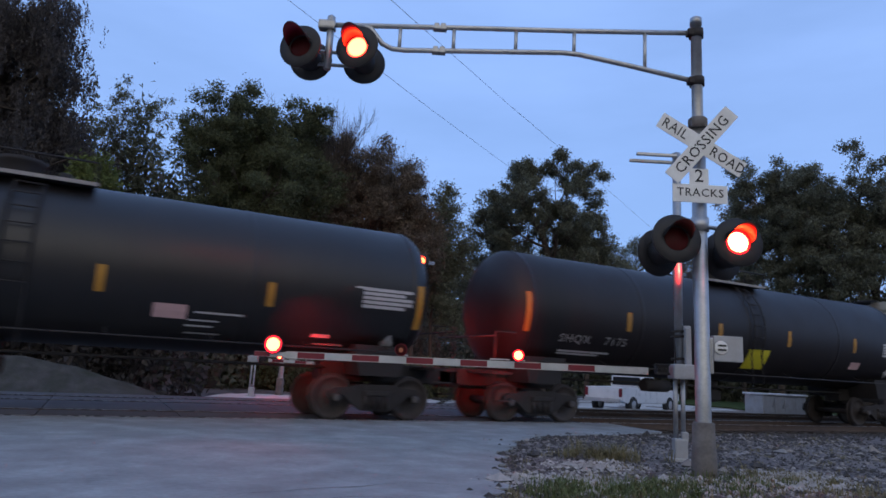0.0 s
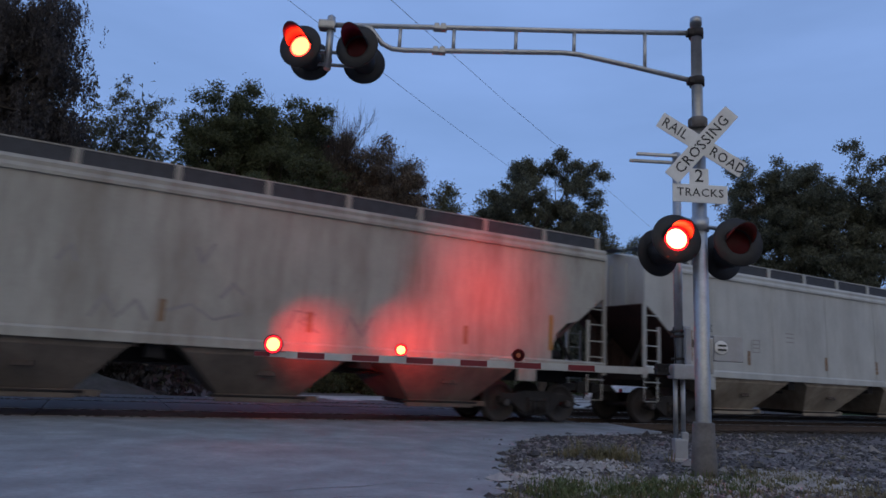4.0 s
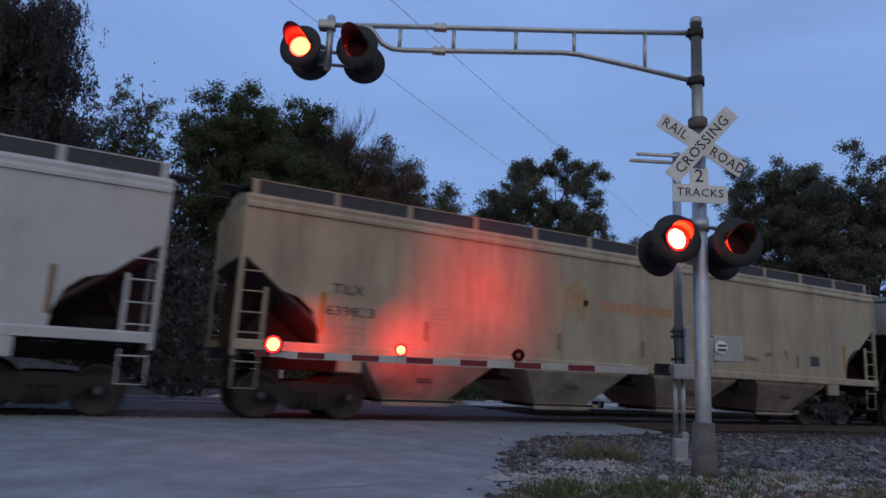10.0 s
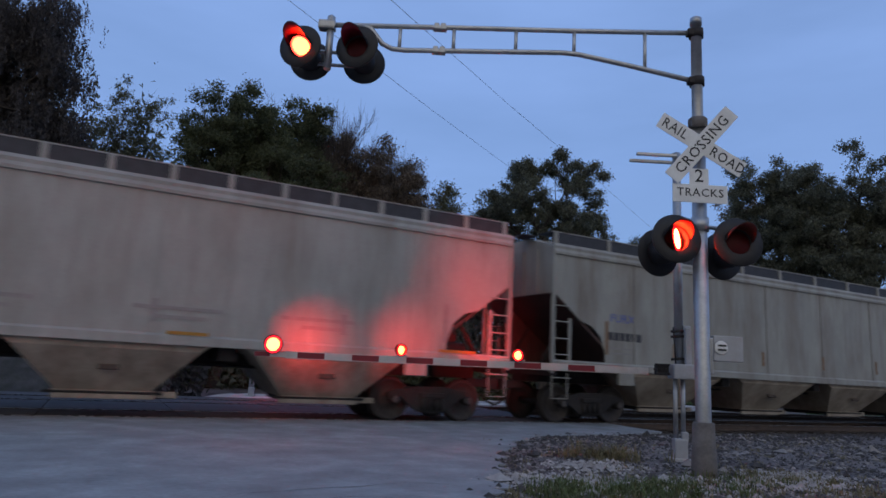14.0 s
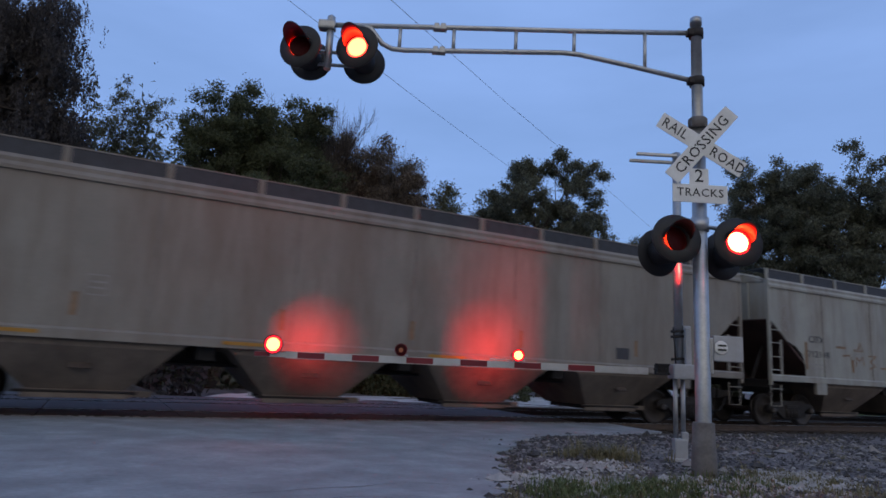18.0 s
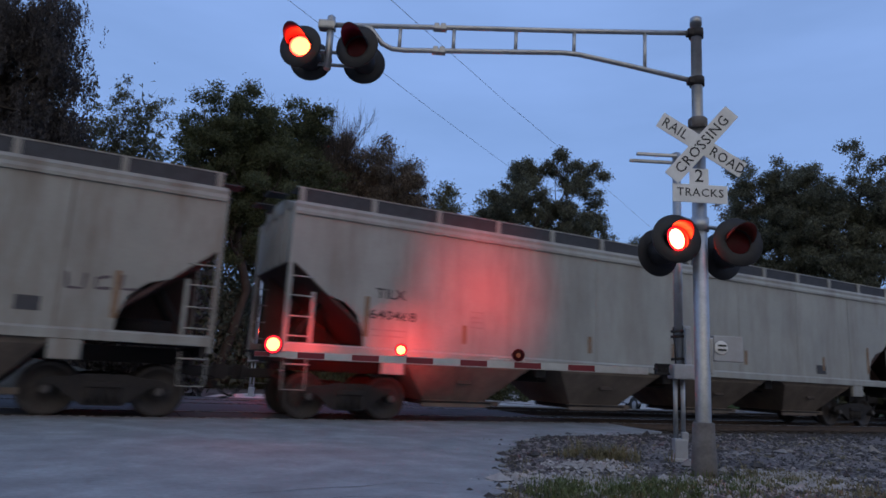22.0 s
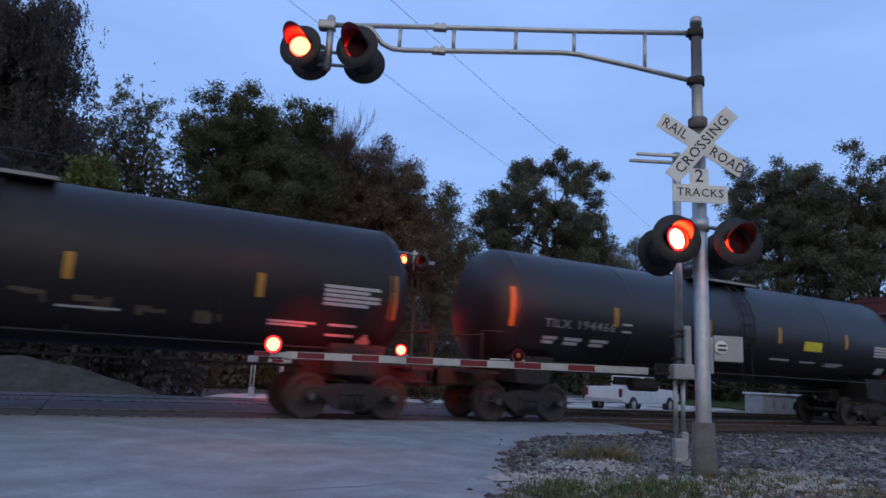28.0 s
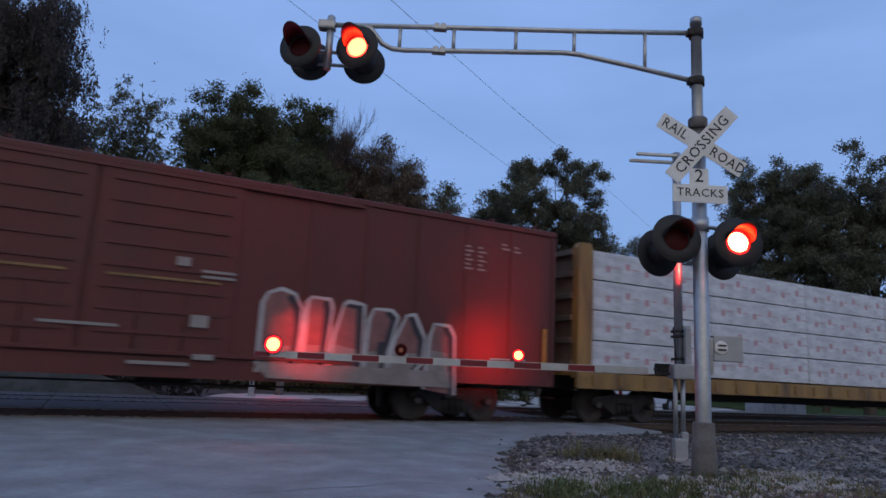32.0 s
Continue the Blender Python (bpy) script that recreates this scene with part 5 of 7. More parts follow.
spray(car, "graffiti", 0, 0, y, [[(-1.75 + 0.42 * (1 - math.cos(a)), 2.2 + 0.3 * math.sin(a)) for a in [math.pi * q / 8 for q in range(9)]], [(-2.3, 1.75), (-1.9, 1.72), (-1.6, 1.98), (-1.1, 2.02), (-0.75, 1.95)], [(-1.5, 1.62), (-1.2, 1.78), (-0.9, 1.72), (-0.7, 1.6)], [(-2.2, 1.95), (-2.0, 1.98)]], 0.055, SPRAY_VIOLET, "faded violet graffiti scrawl")
patch(car, "graffiti", -0.2, 1.9, y, blob(0, 0, 0.13, 0.12), SPRAY_VIOLET, "faded violet dab")
spray(car, "graffiti", -6.0, 1.95, y, [[(-0.9, 0.5), (-0.4, 0.5)], [(0.0, 0.45), (0.5, 0.45), (0.35, 0.7), (0.22, 0.45)], [(-0.6, 0.25), (-0.2, 0.28), (-0.1, -0.1)], [(0.1, -0.05), (0.12, 0.25), (0.3, 0.1), (0.45, 0.28), (0.5, 0.0)], [(0.75, 0.3), (1.2, 0.32), (0.85, 0.12), (1.15, 0.0), (0.8, -0.1)], [(1.9, 0.2), (2.3, 0.2)], [(1.4, -0.05), (2.6, -0.06), (3.2, -0.1)]], 0.06, SPRAY_RUST, "rust-brown scrawl")
spray(car, "graffiti", 0, 0, y, [[(7.6, 2.42), (7.62, 2.16), (7.85, 2.16), (7.88, 2.42)], [(8.25, 2.4), (8.05, 2.35), (8.05, 2.18), (8.28, 2.2)], [(8.45, 2.45), (8.45, 2.2), (8.7, 2.22)]], 0.045, SPRAY_DARK, "small dark scrawl")
bars(car, "dark_panel", 6.92, 1.85, y, [(0.36, 0.24, 0.0, 0)], STENCIL_DARK, "small dark panel")

car, h, y = hopper(198.05, 218.55, GREY, BAY_GREY, "grey covered hopper car with brown reflective strips", reflector=RUSTY_STRIP)
stencil_block(car, -h + 1.74, 2.60, y, "TILX", STENCIL_DARK, digits="640468")
bars(car, "dark_panel", h - 4.3, 1.72, y, [(0.46, 0.26, 0.0, 0)], STENCIL_DARK, "small dark panel")

car, h, y = hopper(219.75, 235.75, PALE_CREAM, BAY_BROWN, "pale cream two-bay covered hopper car with dark lettering", bays=2, post_step=1.12, slope=True, reflector=PALE_CREAM)
marks(car, "CMO", 0.55, -5.76, 3.15, y, STENCIL_DARK, squeeze=0.92)
marks(car, "22536", 0.56, -5.53, 2.57, y, STENCIL_DARK, squeeze=1.1)
for k in range(9):
    spray(car, "graffiti", -6.2, 2.12, y - 0.002, [[(0.16 * k, 0.12), (0.16 * k + 0.08, -0.05), (0.16 * k + 0.15, 0.13)]], 0.05, SPRAY_GREEN, "faint green scrawl")
for x, w in ((-6.8, 0.97), (-3.6, 0.35), (0.5, 0.4), (4.6, 0.35)):
    bars(car, "reflector", x, 1.56, y - 0.045, [(w, 0.07, 0, 0)], YELLOW, "worn yellow reflective strip")
bars(car, "data_panel", -h + 1.75, 2.2, y, [(1.2, 0.08, 0, 0.1), (1.0, 0.08, -0.14, 0.0), (1.1, 0.06, -0.34, 0)], STENCIL_FADED, "unreadable data lines")
spray(car, "graffiti", -h + 3.5, 1.95, y, [[(0, 0.2), (0.4, 0.05), (0.8, 0.15), (1.3, 0.0)], [(0.1, 0.0), (0.5, 0.25), (0.9, -0.05)]], 0.09, STENCIL_DARK, "small dark scrawl")
rng = random.Random(44)
x = -h + 2.1
while x < h - 2.3:
    w = rng.uniform(0.12, 0.5)
    bars(car, "data_panel", x, 1.63, y, [(w, rng.uniform(0.05, 0.10), 0, 0)], STENCIL_DARK if rng.random() > 0.35 else STENCIL_FADED, "unreadable stencilled line")
    x += w + rng.uniform(0.05, 0.45)
for x in (-3.2, 0.6):
    bars(car, "data_panel", x, 2.0, y, [(0.5, 0.045, 0.16, 0.2), (0.75, 0.025, 0.04, 0), (0.7, 0.025, -0.06, 0), (0.72, 0.025, -0.16, 0)], STENCIL_FADED, "unreadable data lines")
patch(car, "emblem", h - 3.6, 3.30, y - 0.001, [(-0.30, 0.12), (0.30, 0.12), (0.33, 0.22), (0.27, 0.36), (0.0, 0.40), (-0.27, 0.36), (-0.33, 0.22)], SPRAY_BLUE, "small blue emblem")
bars(car, "emblem_band", h - 3.88, 3.55, y - 0.003, [(0.56, 0.06, 0.0, 0)], STENCIL, "pale band on the emblem")
bars(car, "emblem_band", h - 3.87, 3.22, y, [(0.05, 0.36 - 0.04 * abs(k - 3), 0.0, 0.083 * k) for k in range(7)], SPRAY_ROSE, "faded red stripe of the emblem")
bars(car, "emblem_band", h - 3.0, 3.32, y, [(0.13, 0.12, 0.1, 0.16 * k) for k in range(7)] + [(0.13, 0.12, -0.1, 0.06 + 0.16 * k) for k in range(7)], SPRAY_MAROON, "unreadable red lettering")
bars(car, "dark_panel", h - 2.55, 1.95, y, [(0.4, 0.34, 0.0, 0)], STENCIL_DARK, "small dark panel")
spray(car, "graffiti", h - 1.3, 2.2, y, [[(0, 0), (0.3, 0.5), (0.6, 0.7)], [(0.1, 0.5), (0.5, 0.2), (0.7, 0.4)], [(0.3, -0.1), (0.4, -0.3)]], 0.05, STENCIL_DARK, "thin dark scrawl")


def tank_car(s_left, s_right, label, strips, decor, paint=None):
    """A tank car; s_left and s_right are its coupling faces."""
    half = (s_right - s_left) / 2 - 0.92
    car = thing("tank_car", label, "tank car", pose((s_left + s_right) / 2, 0, 0), group="freight train")
    CARS.append((car, (s_left + s_right) / 2))
    R, C = 1.5, 2.72
    bm = bmesh.new()
    prof = [(-half, 0.0)] + [(-half + 0.72 * (1 - math.sin(a)), R * math.cos(a)) for a in [radians(d) for d in (82, 70, 58, 46, 34, 22, 10, 0)]]
    prof += [(-half + 0.72 + k * (2 * half - 1.44) / 6, R) for k in range(1, 6)]
    prof += [(-x, r) for x, r in prof[8::-1]]
    lathe(bm, prof, 56, "x", (0, 0, C))
    shell = part("tank_shell", bm, paint or TANK_BLACK, car, "black cylindrical tank shell")
    for x in (-half + 0.72, -half / 2, 0.0, half / 2, half - 0.72):
        bm = bmesh.new()
        lathe(bm, [(x - 0.05, R), (x - 0.04, R + 0.008), (x + 0.04, R + 0.008), (x + 0.05, R)], 56, "x", (0, 0, C))
        part("weld_band", bm, paint or TANK_BLACK, shell)
    # manway, safety platform and rails on top
    bm = bmesh.new()
    lathe(bm, [(C + R - 0.05, 0.42), (C + R + 0.22, 0.40), (C + R + 0.26, 0.44), (C + R + 0.34, 0.43), (C + R + 0.40, 0.2), (C + R + 0.40, 0.0)], 20, "z")
    for x in (-0.75, 0.75):
        lathe(bm, [(C + R - 0.05, 0.13), (C + R + 0.2, 0.13), (C + R + 0.25, 0.0)], 12, "z", (x, 0, 0))
    part("manway", bm, GRIME, car, "black manway and valves")
    bm = bmesh.new()
    for s in (-1, 1):
        box(bm, 0, s * 0.75, C + R - 0.12, 2.6, 0.5, 0.03)
    part("platform", bm, GRATE, car)
    for s in (-1, 1):
        bm = bmesh.new()
        tube(bm, [(-1.3, s * 1.0, C + R + 0.28), (1.3, s * 1.0, C + R + 0.28)], 0.02, 6)
        for x in (-1.3, -0.45, 0.45, 1.3):
            tube(bm, [(x, s * 1.0, C + R - 0.12), (x, s * 1.0, C + R + 0.28)], 0.016, 6)
        part("platform_rail", bm, GRIME, car)
        bm = bmesh.new()
        box(bm, 0, s * 1.01, C + R - 0.12, 2.7, 0.03, 0.07, 0.006)
        part("platform_edge", bm, STENCIL_FADED, car, "pale worn platform edge")
    for s in (-1, 1):
        bm = bmesh.new()
        for x in (-0.22, 0.22):
            tube(bm, [(x + 0.3, s * (R + 0.08) * math.cos(a), C + (R + 0.08) * math.sin(a)) for a in [radians(d) for d in (62, 45, 28, 10, -8, -26)]] + [(x + 0.3, s * 1.46, 1.15)], 0.022, 6)
        for d in range(-20, 62, 12):
            a = radians(d)
            tube(bm, [(0.08, s * (R + 0.08) * math.cos(a), C + (R + 0.08) * math.sin(a)), (0.52, s * (R + 0.08) * math.cos(a), C + (R + 0.08) * math.sin(a))], 0.014, 6)
        part("ladder", bm, GRIME, car)
        bm = bmesh.new()
        tube(bm, [(-half + 0.9, s * 1.52, 1.42), (half - 0.9, s * 1.52, 1.42)], 0.018, 6)
        for k in range(9):
            x = -half + 1.2 + k * (2 * half - 2.4) / 8
            tube(bm, [(x, s * 1.52, 1.42), (x, s * 1.18, 1.55)], 0.012, 6)
        part("grab_rail", bm, IRON, car, "long grab rail along the tank")
    for s in (-1, 1):
        bm = bmesh.new()
        x = s * (half - 1.28)
        prism(bm, [(x - 0.6, 1.55), (x + 0.6, 1.55), (x + 0.45, 0.92), (x - 0.45, 0.92)], -1.2, 1.2)
        box(bm, s * (half - 0.6), 0, 0.98, 3.4, 0.5, 0.40, 0.03)
        box(bm, s * (half + 0.1), 0, 1.12, 0.5, 2.9, 0.06)
        part("saddle", bm, GRIME, car)
        bm = bmesh.new()
        for y in (-1.42, 1.42):
            tube(bm, [(s * (half + 0.3), y, 0.45), (s * (half + 0.3), y, 2.05), (s * (half - 0.25), y, 2.05)], 0.02, 6)
            for z in (0.5, 0.85):
                tube(bm, [(s * (half + 0.3), y, z), (s * (half - 0.15), y, z)], 0.018, 6)
        tube(bm, [(s * (half + 0.3), -1.42, 1.95), (s * (half + 0.3), 1.42, 1.95)], 0.02, 6)
        part("end_rail", bm, IRON, car, "end handrails and steps")
        truck(car, s * (half - 1.28))
    bm = bmesh.new()
    lathe(bm, [(0.6, 0.16), (0.9, 0.2), (1.3, 0.24)], 14, "z")
    box(bm, 0, 0, 0.8, 0.5, 0.4, 0.3, 0.03)
    tube(bm, [(-half + 2.2, -0.3, 1.05), (half - 2.2, -0.3, 1.05)], 0.03, 6)
    tube(bm, [(-3.2, -0.5, 1.0), (-2.3, -0.5, 1.0)], 0.17, 10)
    part("bottom_outlet", bm, GRIME, car)
    for x, z, tall in strips:
        bm = bmesh.new()
        on_shell(bm, x - 0.075, x + 0.075, z, z + tall, 0.006)
        part("reflector", bm, YELLOW, car, "yellow reflective strip")
    for kind, x, z, w, t, mat, lab in decor:
        n = max(2, int(t / 0.085)) if kind == "lines" else 1
        for k in range(n):
            bm = bmesh.new()
            if kind == "lines":
                on_shell(bm, x, x + w * (1 if k % 3 else 0.8), z + k * t / n, z + k * t / n + t / n * 0.72, 0.005)
            elif kind == "diamond":
                for q in range(6):
                    a = w / 2 * (1 - abs(q - 2.5) / 3.2)
                    on_shell(bm, x + w / 2 - a, x + w / 2 + a, z + q * t / 6, z + (q + 1) * t / 6, 0.007)
            else:
                on_shell(bm, x, x + w, z, z + t, 0.007)
            part("stencil_bar" if kind == "lines" else "placard", bm, mat, car, lab)
    draft_gear(car, half + 0.62)
    return car, half


def on_shell(bm, x0, x1, z0, z1, proud, R=1.5, C=2.72):
    """A thin plate that follows the curve of the tank on its camera side."""
    n = max(1, int((z1 - z0) / 0.12))
    rows = []
    for k in range(n + 1):
        z = z0 + (z1 - z0) * k / n
        y = -math.sqrt(max(0.01, R * R - (z - C) ** 2))
        d = Vector((0, y, z - C)).normalized()
        p = Vector((0, y, z))
        rows.append([bm.verts.new(Vector((x, 0, 0)) + p + d * o) for x in (x0, x1) for o in (proud, 0.001)])
    for a, b in zip(rows, rows[1:]):
        bm.faces.new((a[0], a[2], b[2], b[0]))
        bm.faces.new((a[0], b[0], b[1], a[1]))
        bm.faces.new((a[2], a[3], b[3], b[2]))


def shell_marks(car, words, size, x, z):
    me = lettering(words, size, STENCIL, squeeze=1.25)
    me.transform(Matrix.Translation((x, 0, z)))
    for v in me.vertices:
        v.co.y = -math.sqrt(1.5 ** 2 - (v.co.z - 2.72) ** 2) - 0.006
    share("reporting_mark", me, car, Matrix.Identity(4), "white painted reporting mark")


def usual_strips(low=0.0):
    return [(-7.72, 2.12 + low, 0.92), (-4.6, 2.33 + low, 0.48), (-1.25, 2.33 + low, 0.46), (1.72, 2.33 + low, 0.46), (4.95, 2.33 + low, 0.46), (7.72, 2.12 + low, 0.92)]


L = 18.45
DATA = [("lines", 6.5, 2.30, 1.18, 0.44, STENCIL, "white data stencil"), ("diamond", 6.95, 1.62, 0.34, 0.34, STENCIL, "white diamond placard")]
tank_car(7.53 - L, 7.53, "black tank car with white stencils and yellow strips", [(x - {1.72: 0.12, 4.95: 0.41}.get(x, 0.0), z, h) for x, z, h in usual_strips(-0.18)], [("lines", 6.42, 2.30, 1.18, 0.44, STENCIL, "white data stencil"), ("diamond", 7.02, 1.44, 0.34, 0.34, STENCIL, "white diamond placard"), ("plate", 2.5, 1.80, 0.58, 0.25, PINK_PLATE, "faded red and white panel"), ("plate", 3.22, 1.92, 0.9, 0.035, STENCIL, "white line"), ("plate", 3.12, 1.78, 0.55, 0.03, STENCIL, "white line"), ("plate", 3.08, 1.68, 0.5, 0.03, STENCIL, "white line"), ("plate", 3.1, 1.55, 0.62, 0.03, STENCIL_FADED, "faded white line"), ("plate", 5.52, 1.64, 0.36, 0.07, PINK_PLATE, "faded red line"), ("plate", 5.62, 1.5, 0.62, 0.03, STENCIL_FADED, "faded white line"), ("plate", 6.25, 2.68, 0.42, 0.04, STENCIL, "white line"), ("plate", -7.0, 2.2, 0.9, 0.3, STENCIL_FADED, "faded white mark")])
car, hh = tank_car(7.37, 25.75, "black tank car with a large yellow panel", usual_strips(), DATA + [("plate", 0.02, 1.62, 0.92, 0.55, YELLOW_PLATE, "large yellow panel"), ("plate", 4.95, 1.82, 0.5, 0.22, PINK_PLATE, "faded red panel"), ("lines", -6.6, 1.66, 1.6, 0.12, STENCIL, "white data lines")], TANK_DULL)
SHELL_MARKS = [(car, "SHQX", 0.27, -6.22, 2.03), (car, "7175", 0.27, -4.92, 2.03)]
car, hh = tank_car(236.42, 255.1, "black tank car with white stencils and scuffed graffiti", usual_strips(-0.02), [("lines", 6.22, 2.28, 1.2, 0.44, STENCIL, "white data stencil"), ("plate", 6.42, 1.68, 0.58, 0.05, STENCIL, "white box edge"), ("plate", 6.42, 1.88, 0.58, 0.05, STENCIL, "white box edge"), ("diamond", 7.1, 1.42, 0.34, 0.34, STENCIL, "white diamond placard"), ("lines", 5.2, 1.82, 0.95, 0.12, STENCIL, "white data lines"), ("plate", 1.6, 1.85, 1.0, 0.04, STENCIL, "white line")], TANK_DULL)
SHELL_MARKS.append((car, "TILX", 0.27, -6.30, 2.12))
for k in range(6):
    bm = bmesh.new()
    on_shell(bm, -5.55 + 0.235 * k, -5.37 + 0.235 * k, 2.02, 2.22, 0.005)
    part("stencil_bar", bm, STENCIL, car, "unreadable white character")
for x, w in ((-6.6, 0.6), (-5.7, 0.7), (-4.8, 0.5)):
    for z in (1.70, 1.82):
        bm = bmesh.new()
        on_shell(bm, x, x + w, z, z + 0.05, 0.005)
        part("stencil_bar", bm, STENCIL_FADED, car, "white data line")
rng = random.Random(17)
for k in range(7):
    x0 = -1.9 + 0.95 * k
    pts = [(x0 + 0.13 * q + rng.uniform(-0.05, 0.05), 2.08 - 0.04 * k + rng.uniform(-0.14, 0.14)) for q in range(5)]
    for (xa, za), (xb, zb) in zip(pts, pts[1:]):
        bm = bmesh.new()
        on_shell(bm, xa, xb + 0.02, min(za, zb) - 0.03, max(za, zb) + 0.02, 0.005)
        part("graffiti", bm, STENCIL_FADED if k < 2 else SCUFF, car, "scuffed pale graffiti")
car, hh = tank_car(255.1, 273.3, "black tank car with white reporting marks and a yellow panel", usual_strips(0.08), [("lines", 6.45, 2.26, 1.05, 0.36, STENCIL, "white data stencil"), ("lines", -6.75, 1.88, 0.42, 0.2, STENCIL, "white data lines"), ("lines", -6.1, 1.88, 0.52, 0.2, STENCIL, "white data lines"), ("lines", -5.3, 1.88, 0.54, 0.2, STENCIL, "white data lines"), ("plate", -4.38, 2.28, 0.3, 0.05, STENCIL, "white box edge"), ("plate", -4.38, 2.46, 0.3, 0.05, STENCIL, "white box edge"), ("plate", 2.87, 2.26, 0.85, 0.28, YELLOW_PLATE, "yellow panel"), ("plate", 1.5, 1.92, 0.85, 0.05, STENCIL, "white line"), ("plate", 2.88, 1.90, 0.72, 0.05, STENCIL, "white line"), ("lines", 4.0, 1.84, 1.0, 0.12, STENCIL, "white data lines"), ("plate", 6.9, 1.72, 0.4, 0.2, STENCIL, "white placard")])
for tank, words, size, x, z in SHELL_MARKS:
    shell_marks(tank, words, size, x, z)
shell_marks(car, "TILX", 0.28, -6.40, 2.35)
shell_marks(car, "194466", 0.30, -5.22, 2.36)


def boxcar(s_left, s_right):
    half = (s_right - s_left) / 2
    car = thing("boxcar", "dark red boxcar with ribbed doors and white graffiti", "boxcar", pose((s_left + s_right) / 2, 0, 0), group="freight train")
    CARS.append((car, (s_left + s_right) / 2))
    Y, lo, hi = 1.55, 1.06, 4.50
    for s in (-1, 1):
        bm = bmesh.new()
        box(bm, 0, s * (Y - 0.02), (lo + hi) / 2, 2 * half, 0.04, hi - lo)
        wall = part("side_wall", bm, BOXCAR_RED, car)
        bm = bmesh.new()
        box(bm, 0, 0, 0, 0.10, 0.03, hi - lo - 0.02, 0.008)
        rib = finish(bm, "side_post", BOXCAR_RED)
        for k in range(17):
            x = -half + 0.05 + k * (2 * half - 0.1) / 16
            if abs(x + 0.2) > 2.6:
                share("side_post", rib, wall, pose(x, s * (Y + 0.012), (lo + hi) / 2))
        bm = bmesh.new()
        box(bm, 0, s * (Y + 0.0), hi - 0.04, 2 * half, 0.10, 0.12, 0.02)
        part("top_chord", bm, BOXCAR_RED, wall)
        bm = bmesh.new()
        outline = [(-half, 1.08), (half, 1.08), (half, 0.86), (half - 2.9, 0.86), (half - 3.3, 0.74), (-half + 3.3, 0.74), (-half + 2.9, 0.86), (-half, 0.86)]
        prism(bm, outline, s * (Y + 0.02), s * (Y - 0.05))
        part("side_sill", bm, BOXCAR_RED, car)
        for dx in (-1.55, 0.95):
            bm = bmesh.new()
            box(bm, dx, s * (Y + 0.03), 2.75, 2.42, 0.06, 3.2, 0.01)
            door = part("plug_door", bm, BOXCAR_RED, car, "ribbed red plug door")
            bm = bmesh.new()
            prism(bm, [(-1.02, -0.035), (1.02, -0.035), (1.02, 0.035), (-1.02, 0.035)], s * 0.05, s * 0.095)
            rib = finish(bm, "door_rib", BOXCAR_RED)
            for k in range(8):
                share("door_rib", rib, door, pose(dx, s * Y, 1.5 + k * 0.38))
            bm = bmesh.new()
            tube(bm, [(0, 0, 1.2), (0, 0, 2.3)], 0.016, 6)
            rod = finish(bm, "lock_rod", BOXCAR_RED)
            for x in (-0.4, 0.4):
                share("lock_rod", rod, door, pose(dx + x, s * (Y + 0.075), 0))
            bm = bmesh.new()
            box(bm, dx, s * (Y + 0.092), 2.46, 1.9, 0.006, 0.045)
            part("yellow_stripe", bm, DULL_STRIPE, door)
        bm = bmesh.new()
        for z in (1.16, 4.36):
            box(bm, 0.1, s * (Y + 0.06), z, 9.0, 0.07, 0.07, 0.008)
        part("door_track", bm, BOXCAR_RED, car)
    for s in (-1, 1):
        bm = bmesh.new()
        box(bm, s * (half - 0.03), 0, (lo + hi) / 2, 0.05, 2 * Y - 0.1, hi - lo)
        end = part("end_wall", bm, BOXCAR_RED, car, "corrugated red end wall")
        bm = bmesh.new()
        prism(bm, [(s * (half - 0.01), -0.10), (s * (half + 0.06), 0), (s * (half - 0.01), 0.10)], -Y + 0.15, Y - 0.15)
        rib = finish(bm, "end_rib", BOXCAR_RED)
        for k in range(6):
            share("end_rib", rib, end, pose(0, 0, 1.4 + k * 0.52))
        bm = bmesh.new()
        tube(bm, [(0, -0.2, 0), (0, 0.2, 0)], 0.014, 6)
        rung = finish(bm, "rung", BOXCAR_RED)
        for y in (-Y + 0.26, Y - 0.26):
            for k in range(9):
                share("rung", rung, end, pose(s * (half + 0.07), y, 0.6 + k * 0.42))
        truck(car, s * (half - 2.35))
    bm = bmesh.new()
    extrude_x(bm, [(-Y - 0.02, hi), (-Y + 0.05, hi + 0.05), (0, hi + 0.17), (Y - 0.05, hi + 0.05), (Y + 0.02, hi)], -half - 0.02, half + 0.02)
    roof = part("roof", bm, BOXCAR_RED, car)
    bm = bmesh.new()
    box(bm, 0, 0, hi + 0.12, 0.08, 2 * Y - 0.3, 0.06)
    rib = finish(bm, "roof_rib", BOXCAR_RED)
    for k in range(16):
        share("roof_rib", rib, roof, pose(-half + 0.6 + k * 1.2, 0, 0))
    bm = bmesh.new()
    box(bm, 0, 0, 0.90, 2 * half, 0.6, 0.34, 0.02)
    box(bm, 1.2, -0.6, 0.72, 0.9, 0.5, 0.3, 0.04)
    tube(bm, [(-2.6, -0.7, 0.72), (-1.5, -0.7, 0.72)], 0.17, 10)
    tube(bm, [(-half + 3, -0.9, 0.62), (half - 3, -0.9, 0.62)], 0.02, 6)
    box(bm, half - 4.2, -1.2, 0.55, 0.05, 0.05, 0.5)
    part("underframe", bm, GRIME, car)
    draft_gear(car, half + 0.30)
    yy = -Y - 0.035
    marks(car, "AO", 0.24, -8.38, 3.80, yy, STENCIL, squeeze=1.35)
    marks(car, "K", 0.24, -7.68, 3.80, yy, STENCIL, squeeze=1.35)
